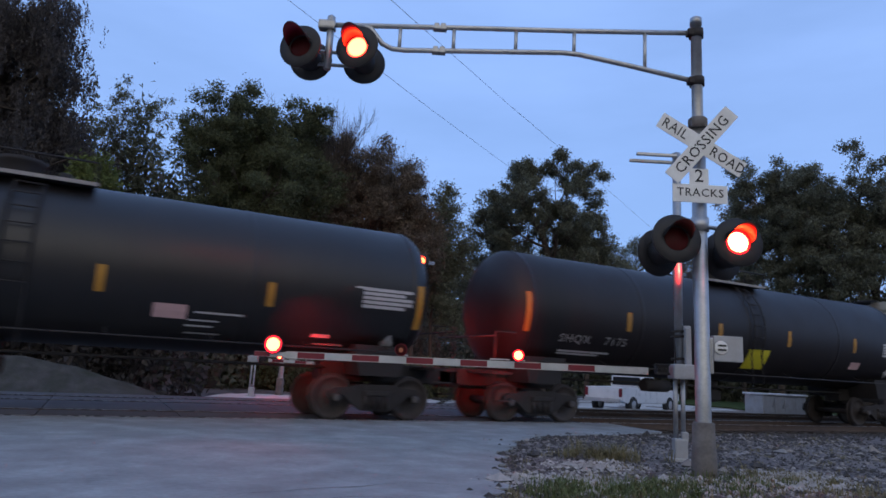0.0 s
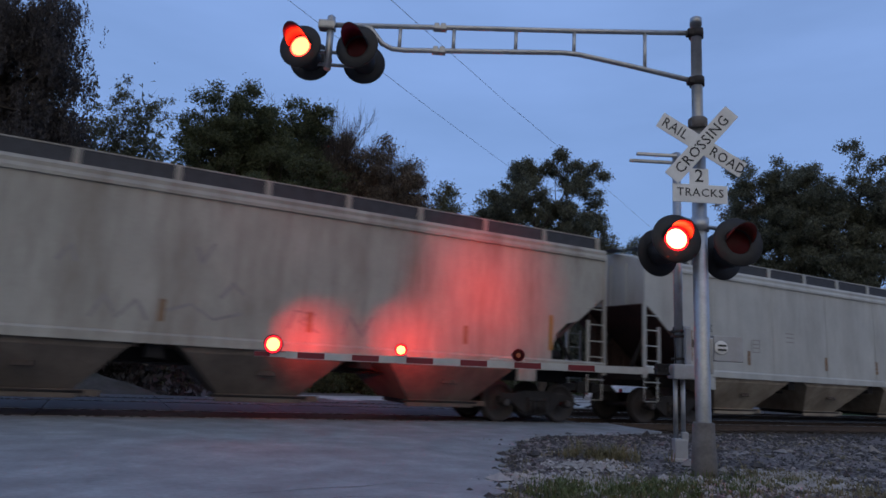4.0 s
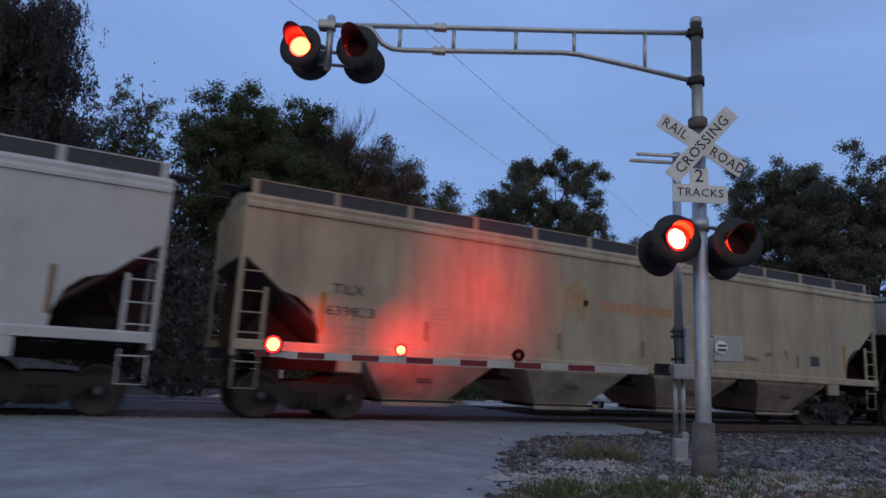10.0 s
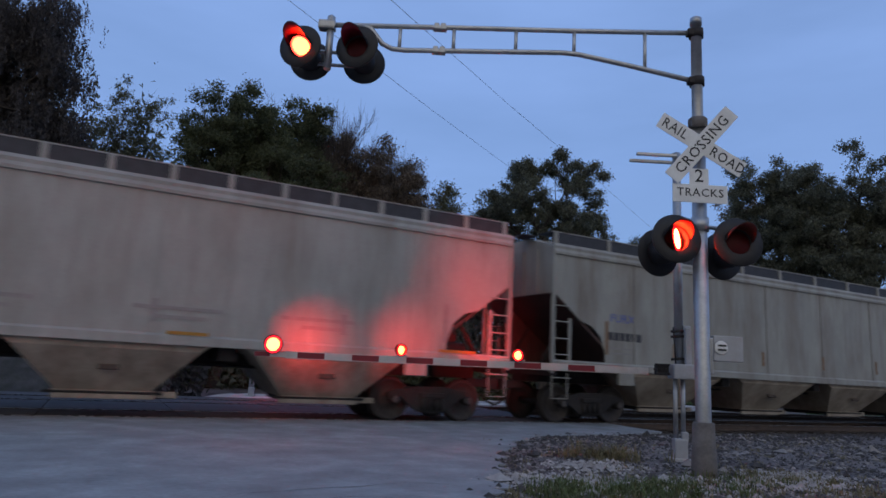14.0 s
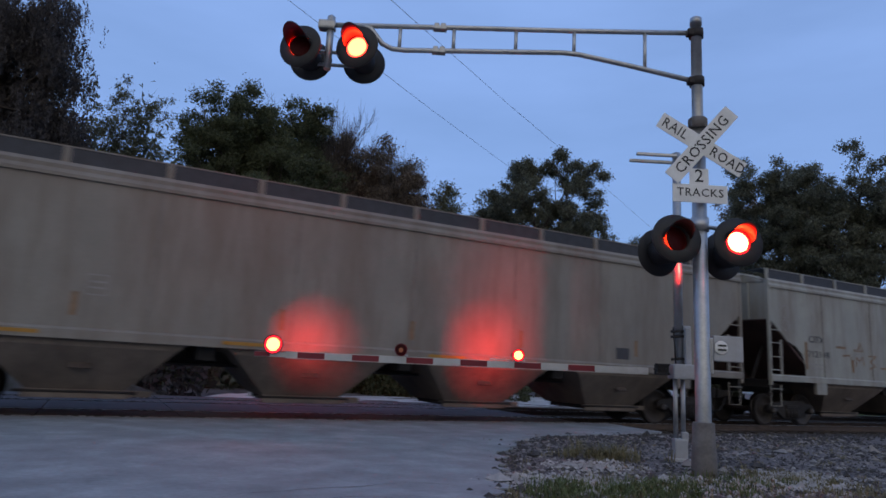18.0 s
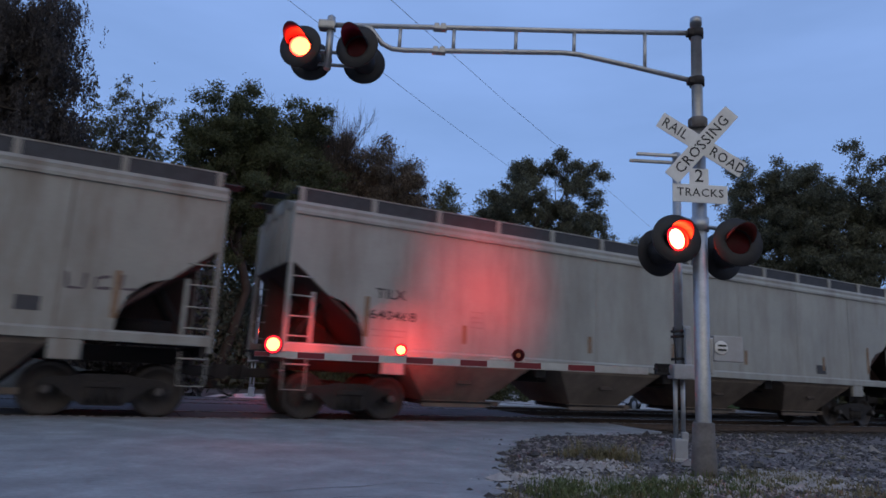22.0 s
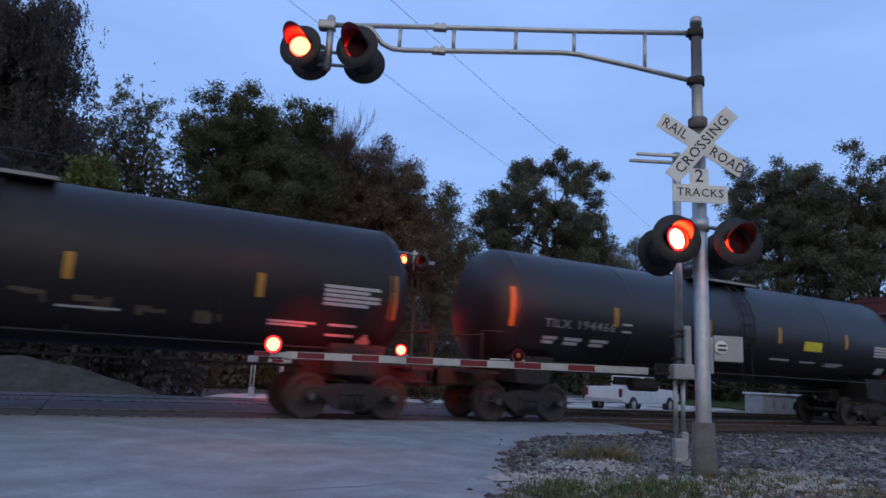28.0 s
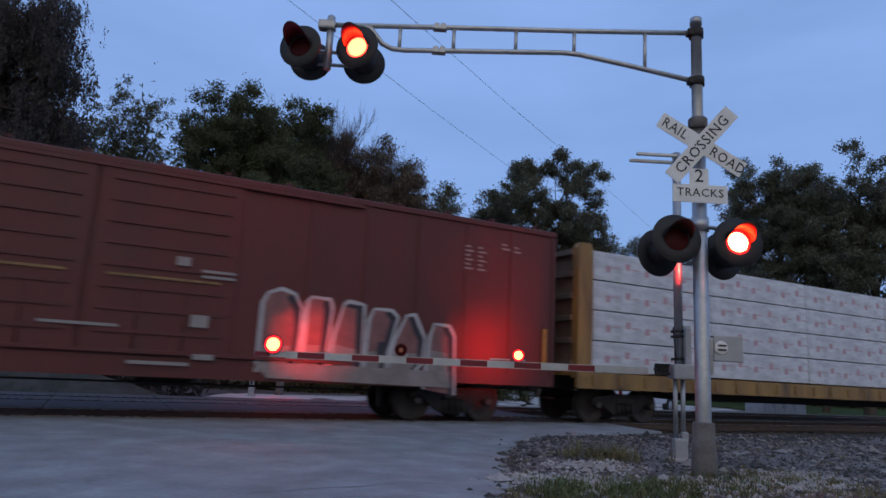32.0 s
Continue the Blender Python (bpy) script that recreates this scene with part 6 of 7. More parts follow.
    for words, x in (("12", -8.42), ("01", -7.60), ("33", -6.58)):
        marks(car, words, 0.26, x, 3.34, yy, STENCIL, "painted car number", 1.2)
    for x, z, w, t in ((-8.68, 2.93, 0.45, 0.05), (-8.66, 2.83, 0.4, 0.05), (-7.8, 2.93, 0.42, 0.05), (-7.78, 2.83, 0.42, 0.05), (-5.9, 3.68, 0.3, 0.03), (-5.9, 3.58, 0.3, 0.03), (-5.9, 3.48, 0.3, 0.03)):
        bars(car, "stencil_bar", x, z, yy, [(w, t, 0, 0)], STENCIL_FADED, "white stencil")
    for x, z, w, t in ((7.05, 3.6, 0.2, 6), (7.38, 3.6, 0.2, 6), (8.0, 3.75, 0.22, 2), (8.35, 3.72, 0.16, 2)):
        bars(car, "stencil_bar", x, z, yy, [(w * (1 if k % 2 else 0.6), 0.045, 0.28 - 0.1 * k, 0) for k in range(t)], STENCIL_FADED, "faded unreadable lettering")
    for x, z, w, t in ((-2.2, 0.98, 0.3, 0.06), (1.1, 2.80, 0.24, 0.16), (1.55, 2.66, 0.6, 0.05), (1.55, 2.56, 0.6, 0.05), (1.45, 1.75, 0.3, 0.22), (1.55, 1.12, 0.36, 0.1), (0.5, 0.98, 1.0, 0.06), (-0.9, 1.58, 1.2, 0.05), (-7.0, 0.97, 0.5, 0.06)):
        bars(car, "stencil_bar", x, z, yy - 0.075, [(w, t, 0, 0)], STENCIL_FADED, "small white stencil")
    for x in (-9.32, -3.14, 9.25):
        bm = bmesh.new()
        box(bm, 0, 0, 0, 0.12, 0.006, 0.92 if abs(x) > 9 else 0.26)
        part("reflector", bm, YELLOW, car, "yellow reflective strip", pose(x, yy - 0.02, 1.72 if abs(x) > 9 else 1.6))
    # big outlined graffiti on the trailing half, scrawl on the leading one
    gx, gz, wide = 2.70, 0.90, 0.76
    shapes = [[(0, 0), (0, 1.3), (0.12, 1.5), (0.45, 1.6), (0.8, 1.52), (1.02, 1.25), (1.04, 0.8), (0.95, 0.0)],
              [(1.12, 0), (1.14, 1.4), (1.25, 1.5), (1.75, 1.48), (1.82, 1.3), (1.72, 0.0)],
              [(1.78, 0), (1.92, 0.8), (2.12, 1.4), (2.24, 1.48), (2.7, 1.44), (2.74, 0.0)],
              [(2.78, -0.1), (2.85, 1.15), (2.98, 1.38), (3.5, 1.38), (3.7, 1.25), (3.45, 0.5), (3.4, -0.1)],
              [(3.42, 0), (3.62, 0.75), (3.95, 1.3), (4.2, 1.34), (4.55, 0.85), (4.5, 0.35), (4.1, 0.0)],
              [(4.56, -0.2), (4.7, 0.9), (4.82, 1.18), (5.3, 1.16), (5.48, 0.95), (5.55, -0.3)]]
    for k, sh in enumerate(shapes):
        sh = [(x * wide, z) for x, z in sh]
        lo, hi_ = min(x for x, _ in sh), max(x for x, _ in sh)
        patch(car, "graffiti_fill", gx, gz, yy - 0.004, sh, SPRAY_DULL, "thin reddish graffiti letter fill")
        patch(car, "graffiti_fill", gx, gz, yy - 0.008, [(lo + 0.05, 0.0), (lo + 0.07, 0.5 + 0.06 * (k % 3)), (hi_ - 0.12, 0.52 + 0.05 * (k % 2)), (hi_ - 0.1, 0.0)], SPRAY_FILL, "pale graffiti letter fill")
        n = len(sh)
        spray(car, "graffiti", gx - 0.10, gz - 0.04, yy - 0.010, [sh[n // 2:]], 0.12, INK, "dark inner graffiti line")
        spray(car, "graffiti", gx, gz, yy - 0.013, [sh], 0.065, STENCIL, "graffiti letter outline")
    patch(car, "graffiti_fill", gx + 2.35, gz + 0.3, yy - 0.012, [(0, 0), (0.28, 0.02), (0.3, 0.4), (0.05, 0.42)], INK, "dark graffiti block")
    patch(car, "graffiti_fill", gx - 0.1, 0.75, yy - 0.050, [(0.3, 0.05), (4.2, 0.0), (4.15, 0.34), (0.0, 0.34)], SPRAY_FILL, "pale paint smeared along the sill")
    rng = random.Random(12)
    for k in range(40):
        x0 = 0.115 * k
        pts = [(x0 + rng.uniform(-0.25, 0.45), rng.uniform(-0.12, 0.75)) for _ in range(7)]
        spray(car, "graffiti", -half + 0.7, 1.0, yy - 0.001 * k, [pts], 0.075, (SPRAY_WHITE, SPRAY_DARK, SPRAY_FILL)[k % 3], "tangled white and dark graffiti scrawl")
    return car


boxcar(273.95, 293.04)


def lumber_flat(s_left, s_right):
    half = (s_right - s_left) / 2
    car = thing("bulkhead_flatcar", "yellow bulkhead flatcar carrying wrapped lumber", "flatcar", pose((s_left + s_right) / 2, 0, 0), group="freight train")
    CARS.append((car, (s_left + s_right) / 2))
    bm = bmesh.new()
    box(bm, 0, 0, 1.20, 2 * half, 2.9, 0.10, 0.01)
    for s in (-1, 1):
        extrude_x(bm, [(s * 1.42, 0.86), (s * 1.52, 0.86), (s * 1.52, 1.25), (s * 1.42, 1.25)], -half, half)
    deck = part("deck", bm, FLAT_YELLOW, car, "yellow deck with stake pockets")
    bm = bmesh.new()
    box(bm, 0, 0, 0, 0.10, 0.05, 0.26, 0.01)
    pocket = finish(bm, "stake_pocket", FLAT_YELLOW)
    for s in (-1, 1):
        for k in range(26):
            share("stake_pocket", pocket, deck, pose(-half + 0.5 + k * (2 * half - 1) / 25, s * 1.53, 1.06))
    for s in (-1, 1):
        bm = bmesh.new()
        box(bm, s * (half - 0.12), 0, 2.75, 0.12, 2.7, 3.1)
        for k in range(6):
            box(bm, s * (half - 0.03), 0, 1.45 + k * 0.55, 0.16, 2.6, 0.14, 0.02)
        part("bulkhead", bm, BAY_GREY, car, "grimy ribbed bulkhead")
        for y in (-1.42, 1.42):
            bm = bmesh.new()
            prism(bm, [(s * (half + 0.02), 1.1), (s * (half + 0.02), 4.30), (s * (half - 0.05), 4.42), (s * (half - 0.36), 4.42), (s * (half - 0.42), 4.30), (s * (half - 0.42), 1.1)], y - 0.12, y + 0.12)
            part("bulkhead_post", bm, FLAT_YELLOW, car, "yellow bulkhead post")
        truck(car, s * (half - 1.9))
    bm = bmesh.new()
    prism(bm, [(-half + 3.4, 0.9), (half - 3.4, 0.9), (half - 4.6, 0.62), (-half + 4.6, 0.62)], -0.5, 0.5)
    box(bm, 0, 0, 0.98, 2 * half, 0.6, 0.34)
    part("centre_sill", bm, GRIME, car)
    rng = random.Random(3)
    n = 5
    for layer in range(4):
        z = 1.27 + layer * 0.76
        for k in range(n):
            w = (2 * half - 1.1) / n
            for s in (-1, 1):
                bm = bmesh.new()
                box(bm, 0, 0, 0, w - 0.02, 1.36, 0.735, 0.02)
                x = -half + 0.55 + (k + 0.5) * w
                pack = part("lumber_pack", bm, WRAP, car, "lumber bundle in white printed wrap", pose(x + rng.uniform(-0.02, 0.02), s * 0.70, z + 0.385))
                if s < 0:
                    bm = bmesh.new()
                    for j in range(6):
                        bx = -w / 2 + 0.5 + j * (w - 0.9) / 5
                        box(bm, bx, -0.683, 0.06 if j % 2 else -0.06, 0.15, 0.004, 0.17)
                        box(bm, bx + 0.25, -0.683, 0.0, 0.22, 0.004, 0.03)
                    part("wrap_print", bm, WRAP_RED, pack, "faded red print")
            bm = bmesh.new()
            for d in (-0.3, 0.3):
                box(bm, x + d * w, 0, z + 0.005, 0.10, 2.72, 0.022)
            part("dunnage", bm, WOOD, car)
    draft_gear(car, half + 0.30)
    return car


lumber_flat(293.8, 316.0)
# ---- trees ----


def leaf_sheet(name, c, u, w, mat):
    """One mesh of small three-cornered leaves round the points c, along u and w."""
    n = len(c)
    me = bpy.data.meshes.new(name)
    me.vertices.add(3 * n)
    me.vertices.foreach_set("co", np.stack([c - u, c + u, c + w], 1).astype(np.float32).ravel())
    me.loops.add(3 * n)
    me.loops.foreach_set("vertex_index", np.arange(3 * n, dtype=np.int32))
    me.polygons.add(n)
    me.polygons.foreach_set("loop_start", np.arange(0, 3 * n, 3, dtype=np.int32))
    me.update(calc_edges=True)
    me.materials.append(mat)
    return me


def spun(rng, n, upright=0.0):
    """n pairs of unit directions, the first leaning to the vertical by the share given."""
    u = rng.normal(0, 1, (n, 3)) * (1 - upright, 1 - upright, 1)
    u /= np.linalg.norm(u, axis=1)[:, None]
    w = np.cross(u, rng.normal(0, 1, (n, 3)))
    w /= np.linalg.norm(w, axis=1)[:, None]
    return u, w


def tree(name, x, y, height, radius, leaf, label, seed, leaves=9000, bare=0.25, leaf_size=0.22, droop=0.0, trunk=None, lift=0.30, z0=None):
    """A tapered trunk that forks into limbs and twigs, with leaf clumps round the twig ends."""
    rng = random.Random(seed)
    nrg = np.random.default_rng(seed)
    t = thing(name, label, "tree", pose(x, y, (ground_z(x, y) if z0 is None else z0) - 0.1, 0, 0, rng.uniform(0, 360)))
    bm = bmesh.new()
    tips = []
    spread = height * 0.28
    r0 = trunk or height * 0.022

    twiggy = bare >= 1
    bend = 0.07 if twiggy else 0.16
    group = [0]

    def limb(p, d, length, r, level):
        n = 5 if level == 0 else 4
        if level == 2:
            group[0] += 1
        pts, radii = [p.copy()], [r]
        for k in range(n):
            d = (d + Vector((rng.gauss(0, bend), rng.gauss(0, bend), rng.gauss((0.10 if twiggy else 0.04) if level else 0.0, bend / 2) - droop * 0.16 * (level > 0)))).normalized()
            p = p + d * length / n
            pts.append(p.copy())
            radii.append(r * (1 - (0.55 if level == 0 else 0.7) * (k + 1) / n))
        tube(bm, pts, radii, 8 if level == 0 else (6 if level == 1 else 4), cap=False)
        if level == 3:
            tips.append((pts[-1], length, group[0]))
            tips.append((pts[-2], length, group[0]))
            return
        kids = ((12, 6, 3) if bare < 1 else (13, 7, 6))[level]
        for k in range(kids):
            f = (lift + (1 - lift) * (k + rng.random()) / kids) if level == 0 else 0.35 + 0.65 * (k + rng.random()) / kids
            i = min(n - 1, int(f * n))
            base = pts[i].lerp(pts[i + 1], f * n - i)
            a = k * 2.4 + rng.uniform(-0.5, 0.5)
            side = (d.orthogonal() if level else Vector((1, 0, 0)))
            side = (Matrix.Rotation(a, 3, d) @ side).normalized()
            open_ = rng.uniform(0.3, 0.62) if twiggy else rng.uniform(0.55, 1.0)
            nd = (d * (1 - 0.35 * open_) + side * open_).normalized()
            ln = (spread * rng.uniform(0.75, 1.1) * (1.0 - 0.55 * max(0, f - 0.45)) if level == 0 else length * rng.uniform(0.45, 0.68))
            limb(base, nd, ln, max(0.018 if bare < 1 else 0.017, radii[i] * (0.55 if bare < 1 else 0.6)), level + 1)
        if level == 0:
            tips.append((pts[-1], spread * 0.4, 0))

    limb(Vector((0, 0, 0)), Vector((rng.gauss(0, 0.04), rng.gauss(0, 0.04), 1)), height * 0.86, r0, 0)
    # fit the grown tree to its height and the reach of its crown
    high = max(q.z for q, _, _ in tips) + (0.3 if leaves else 0.0)
    reach = sorted(math.hypot(q.x, q.y) for q, _, _ in tips)[int(len(tips) * 0.9)] + (0.5 if leaves else 0.0)
    fx, fz = radius / reach, height / high
    mx, my = sum(q.x for q, _, _ in tips) / len(tips), sum(q.y for q, _, _ in tips) / len(tips)

    def fitted(c):
        k = min(1.0, c.z / (high * 0.6))
        return Vector(((c.x - mx * k) * fx, (c.y - my * k) * fx, c.z * fz))
    for v in bm.verts:
        v.co = fitted(v.co)
    tips = [(fitted(q), ln * min(1.0, (fx + fz) / 2), g) for q, ln, g in tips]
    part("trunk", bm, BARK, t, "dark bark trunk and limbs")
    if leaves:
        # whole boughs keep or lack their leaves, so that the crown breaks into clumps
        full = {g: rng.random() > bare * 0.6 for g in range(group[0] + 1)}
        weight = {g: rng.uniform(0.5, 1.5) for g in full}
        keep = [q for q in tips if full[q[2]]] or tips
        per = max(1, leaves // max(1, len(keep)))
        blur = 0.30 if bare < 0.6 else 0.19
        spots = []
        for q, ln, g in keep:
            m = max(1, int(per * weight[g]))
            b = blur * max(0.8, ln * 0.55)
            c = np.array(q) + nrg.normal(0, 1, (m, 3)) * (b, b, 0.7 * b)
            if droop > 0.5:
                # leaves strung along hanging shoots
                shoots = np.array(q) + nrg.normal(0, 0.42, (max(1, m // 26), 3)) * (1, 1, 0.6)
                pick = nrg.integers(0, len(shoots), m)
                c = shoots[pick] + nrg.normal(0, 0.05, (m, 3)) - np.outer(nrg.uniform(0, 1, m) * (0.5 + pick % 5 * 0.28), (0, 0, 1))
            elif droop:
                c[:, 2] -= droop * np.abs(nrg.normal(0, 0.9, m))
            spots.append(c)
        c = np.concatenate(spots)
        u, w = spun(nrg, len(c), 0.75 if droop > 0.5 else 0.0)
        size = leaf_size * nrg.uniform(0.5, 1.3, len(c))[:, None]
        me = leaf_sheet("crown", c, u * size, w * size * (0.75 if droop > 0.5 else 0.9), leaf)
        part("crown", me, None, t, "loose leafy crown with gaps")
    return t


def at_view(px, depth):
    """A place on the ground that far ahead, at that share of the view's half width to the right."""
    f = Vector((math.sin(radians(YAW)), math.cos(radians(YAW)), 0))
    r = Vector((math.cos(radians(YAW)), -math.sin(radians(YAW)), 0))
    p = EYE + f * depth + r * depth * px * 0.676
    return p.x, p.y


FULL = "broad full green tree behind the tracks"
THIN = "thin-leaved tree with open branches"
DARK = "dense dark green tree"
FOREST = [
    (-6.3, 17.6, 20.8, 6.0, LEAF_SHADE, "tall dark drooping tree with hanging foliage", 1, 62000, 0.22, 0.18, 0.9),
    (-5.2, 22.5, 14.5, 3.0, LEAF_SHADE, "dark tree beside the tall drooping one", 12, 14000, 0.1, 0.22, 0.3),
    (-2.9, 24.4, 15.6, 1.8, LEAF_OLIVE, THIN, 2, 1300, 0.9, 0.2, 0.0),
    (-0.7, 26.6, 18.0, 2.0, LEAF_OLIVE, THIN, 22, 1400, 0.9, 0.2, 0.0),
    (1.0, 28.0, 18.4, 2.1, LEAF_OLIVE, THIN, 23, 1400, 0.9, 0.2, 0.0),
    (5.2, 20.7, 16.8, 3.2, LEAF_GREEN, FULL, 3, 17000, 0.34, 0.2, 0.0),
    (7.0, 22.0, 17.5, 3.3, LEAF_GREEN, FULL, 35, 17000, 0.3, 0.2, 0.0),
    (8.2, 22.6, 17.2, 3.4, LEAF_GREEN, FULL, 33, 17000, 0.34, 0.2, 0.0),
    (10.6, 24.4, 17.2, 2.9, LEAF_OLIVE, FULL, 34, 9000, 0.2, 0.2, 0.0),
    (11.4, 23.6, 16.9, 2.4, LEAF_BROWN, "browning tree with thinning leaves", 36, 10000, 0.32, 0.2, 0.0),
    (12.6, 24.5, 16.6, 2.8, LEAF_BROWN, "browning tree with thinning leaves", 4, 9500, 0.35, 0.2, 0.0),
    (13.6, 22.3, 15.9, 2.6, LEAF_BROWN, "browning tree with thinning leaves", 44, 9000, 0.35, 0.2, 0.0),
    (15.2, 23.8, 16.2, 2.3, LEAF_BROWN, "browning tree with thinning leaves", 45, 7500, 0.42, 0.2, 0.0),
    (15.4, 19.9, 14.2, 2.5, LEAF_BROWN, "browning tree with thinning leaves", 5, 8500, 0.38, 0.2, 0.0),
    (17.6, 20.8, 13.4, 2.2, LEAF_OLIVE, "olive-leaved tree behind the tracks", 55, 9000, 0.2, 0.2, 0.0),
    (27.3, 23.5, 18.2, 4.0, LEAF_DARK, DARK, 6, 19000, 0.22, 0.23, 0.0),
    (25.3, 26.7, 15.6, 2.8, LEAF_DARK, DARK, 66, 8000, 0.2, 0.23, 0.0),
    (31.4, 23.6, 15.6, 2.6, LEAF_DARK, DARK, 67, 8000, 0.2, 0.23, 0.0),
    (42.9, 31.3, 15.2, 3.4, LEAF_DARK, DARK, 68, 6000, 0.3, 0.23, 0.0),
    (45.6, 27.6, 16.2, 3.4, LEAF_BROWN, "browning tree beyond the crossing", 69, 5000, 0.4, 0.23, 0.0),
    (45.3, 21.1, 17.6, 3.0, LEAF_BROWN, "browning tree beyond the crossing", 10, 6000, 0.3, 0.23, 0.0),
    (42.1, 15.9, 18.5, 3.4, LEAF_DARK, "dark leafy tree beyond the crossing", 7, 13000, 0.2, 0.23, 0.0),
    (42.7, 13.2, 18.2, 3.4, LEAF_DARK, "dark leafy tree beyond the crossing", 8, 13000, 0.2, 0.23, 0.0),
    (44.4, 11.3, 18.0, 3.4, LEAF_DARK, "dark leafy tree beyond the crossing", 9, 12000, 0.2, 0.23, 0.0),
    (46.0, 8.9, 17.7, 3.4, LEAF_DARK, "dark leafy tree beyond the crossing", 11, 10000, 0.2, 0.23, 0.0),
]
for x, y, hgt, rad, leaf, lab, seed, n, bare, ls, dr in FOREST:
    tree("tree", x, y, hgt * 0.97, rad * 1.42, leaf, lab, seed, int(n * 4.6), bare, ls * 0.41, dr, lift=0.46 if lab == FULL else 0.32)
for x, y, hgt, wide, seed in ((11.3, 23.0, 17.8, 2.5, 41), (12.9, 23.4, 17.0, 2.0, 46), (15.0, 23.0, 16.9, 2.6, 42), (16.6, 22.6, 15.7, 2.2, 43)):
    tree("bare_tree", x, y, hgt, wide, LEAF_BROWN, "leafless grey tree with fine twigs", seed, 0, 2.0, trunk=0.2, lift=0.55)


BEHIND = []


def thicket(name, places, mat, label, seed, n=4200, size=0.15):
    """Brush at the wood's edge: rounded masses of leaves of uneven height."""
    rng = np.random.default_rng(seed)
    spots = []
    for px, depth, w, h in places:
        x, y = at_view(px, depth) if depth else px
        c = rng.normal(0, 1, (n, 3))
        c /= np.linalg.norm(c, axis=1)[:, None]
        c *= rng.uniform(0.55, 1.0, n)[:, None] ** 0.5
        lump = 1 + 0.25 * np.sin(c[:, 0] * 5 + x * 2) * np.cos(c[:, 1] * 4) + 0.12 * rng.normal(size=n)
        c = c * lump[:, None] * (w, w, h) + (x, y, 0.2 * h - 0.4)
        c = c[c[:, 2] > -0.5]
        spots.append(c)
    c = np.concatenate(spots)
    u, w = spun(rng, len(c))
    r = size * rng.uniform(0.5, 1.4, len(c))[:, None]
    me = leaf_sheet(name, c, u * r, w * r, mat)
    return tagged(new(name, me), label, "bushes", kind="stuff")


rng = random.Random(21)
thicket("undergrowth", [(-1.15 + 0.075 * k, (34 if k < 9 else 42) + rng.uniform(-1, 5), 2.8, rng.uniform(5.0, 7.6)) for k in range(13)], LEAF_DARK, "dark undergrowth along the wood edge", 31, 7000)
thicket("saplings", [(-0.90 + 0.055 * k, 37.5 + rng.uniform(-1, 1), 1.7, rng.uniform(10.6, 12.2)) for k in range(8)], LEAF_OLIVE, "dense dark saplings under the thin trees", 38, 7000, 0.17)
thicket("undergrowth_far", [(-0.35 + 0.075 * k, 63 + rng.uniform(-3, 5), 4.4, rng.uniform(6.8, 9.6)) for k in range(22)], LEAF_DARK, "dark undergrowth along the far wood edge", 32, 6000, 0.3)
thicket("undergrowth_brown", [(-0.42 + 0.085 * k, 48 + rng.uniform(-2, 3), 3.0, rng.uniform(7.0, 9.0)) for k in range(6)], LEAF_BROWN, "browning brush under the trees", 33)
thicket("roadside_brush", [(-0.58 + 0.06 * k, 36.5 + rng.uniform(-1, 2), 1.7, rng.uniform(1.1, 1.6)) for k in range(13)], LEAF_GREEN, "low green brush at the edge of the lot", 39, 3000, 0.12)
tree("young_tree", -0.95, 10.3, 8.3, 2.2, LEAF_BRIGHT, "young yellow-green tree at the wood edge", 34, 11000, 0.1, 0.11, 0.0, lift=0.72)
thicket("bank_brush", [(-0.98 + 0.09 * k, 23 + rng.uniform(-0.5, 1.5), 1.5, rng.uniform(4.0, 5.2)) for k in range(5)], LEAF_SHADE, "dark brush behind the cinder bank", 37)
# ring of unseen leaf masses behind the camera, added to darken the tanks' low reflections
for k in range(26):
    a = radians(100 + 7.2 * k + YAW)
    BEHIND.append((EYE.x + math.sin(a) * 48, EYE.y + math.cos(a) * 48))
thicket("wood_backdrop", [(-1.4 + 0.12 * k, 75 + rng.uniform(-6, 8), 7.0, rng.uniform(9, 12)) for k in range(26)], LEAF_DARK, "distant dark woods", 35, 2600)
thicket("unseen_reflection_brush", [(p, 0, 5.5, rng.uniform(8, 11)) for p in BEHIND], LEAF_DARK, "unseen leaf masses behind the camera, added to darken low reflections", 36, 1600, 0.5)

# ---- overhead wires, from a pole behind the camera to one beyond the tracks ----
for a, b in (((0.1736, 0.8514, 0.4950), (0.5140, 0.8014, 0.3060)), ((0.3066, 0.8017, 0.5131), (0.5780, 0.7479, 0.3265))):
    p, q = EYE + Vector(a) * 15.5, EYE + Vector(b) * 27.0
    d = q - p
    bm = bmesh.new()
    tube(bm, [p - d * 2.0 + Vector((0, 0, 0.0)), p, p + d * 0.5 - Vector((0, 0, 0.05)), q, q + d * 2.2], 0.006, 6)
    tagged(part("overhead_wire", bm, WIRE), "thin dark overhead wire crossing the sky", "wire", group="overhead wires")

# ---- beyond the crossing ----
slab("lawn", [(-30, 7.2), (1.8, 7.2), (3.6, 11.8), (6.6, 17.0), (11.3, 17.5), (15.7, 19.5), (23.8, 26.5), (33.5, 26.5), (31, 62), (-40, 62)], 0.03, GRASS_FAR, "rough dark grass beside the far road", "ground", height=lambda x, y: -0.40 * ramp(y, 6.0, 10.0) - 0.02)
slab("lawn_far", [(34.5, 9.5), (80, 4.5), (120, 40), (40, 62), (31, 62), (35, 34), (37, 16)], 0.05, GRASS_FAR, "grass strip beyond the paved lot", "grass", height=lambda x, y: -0.36)


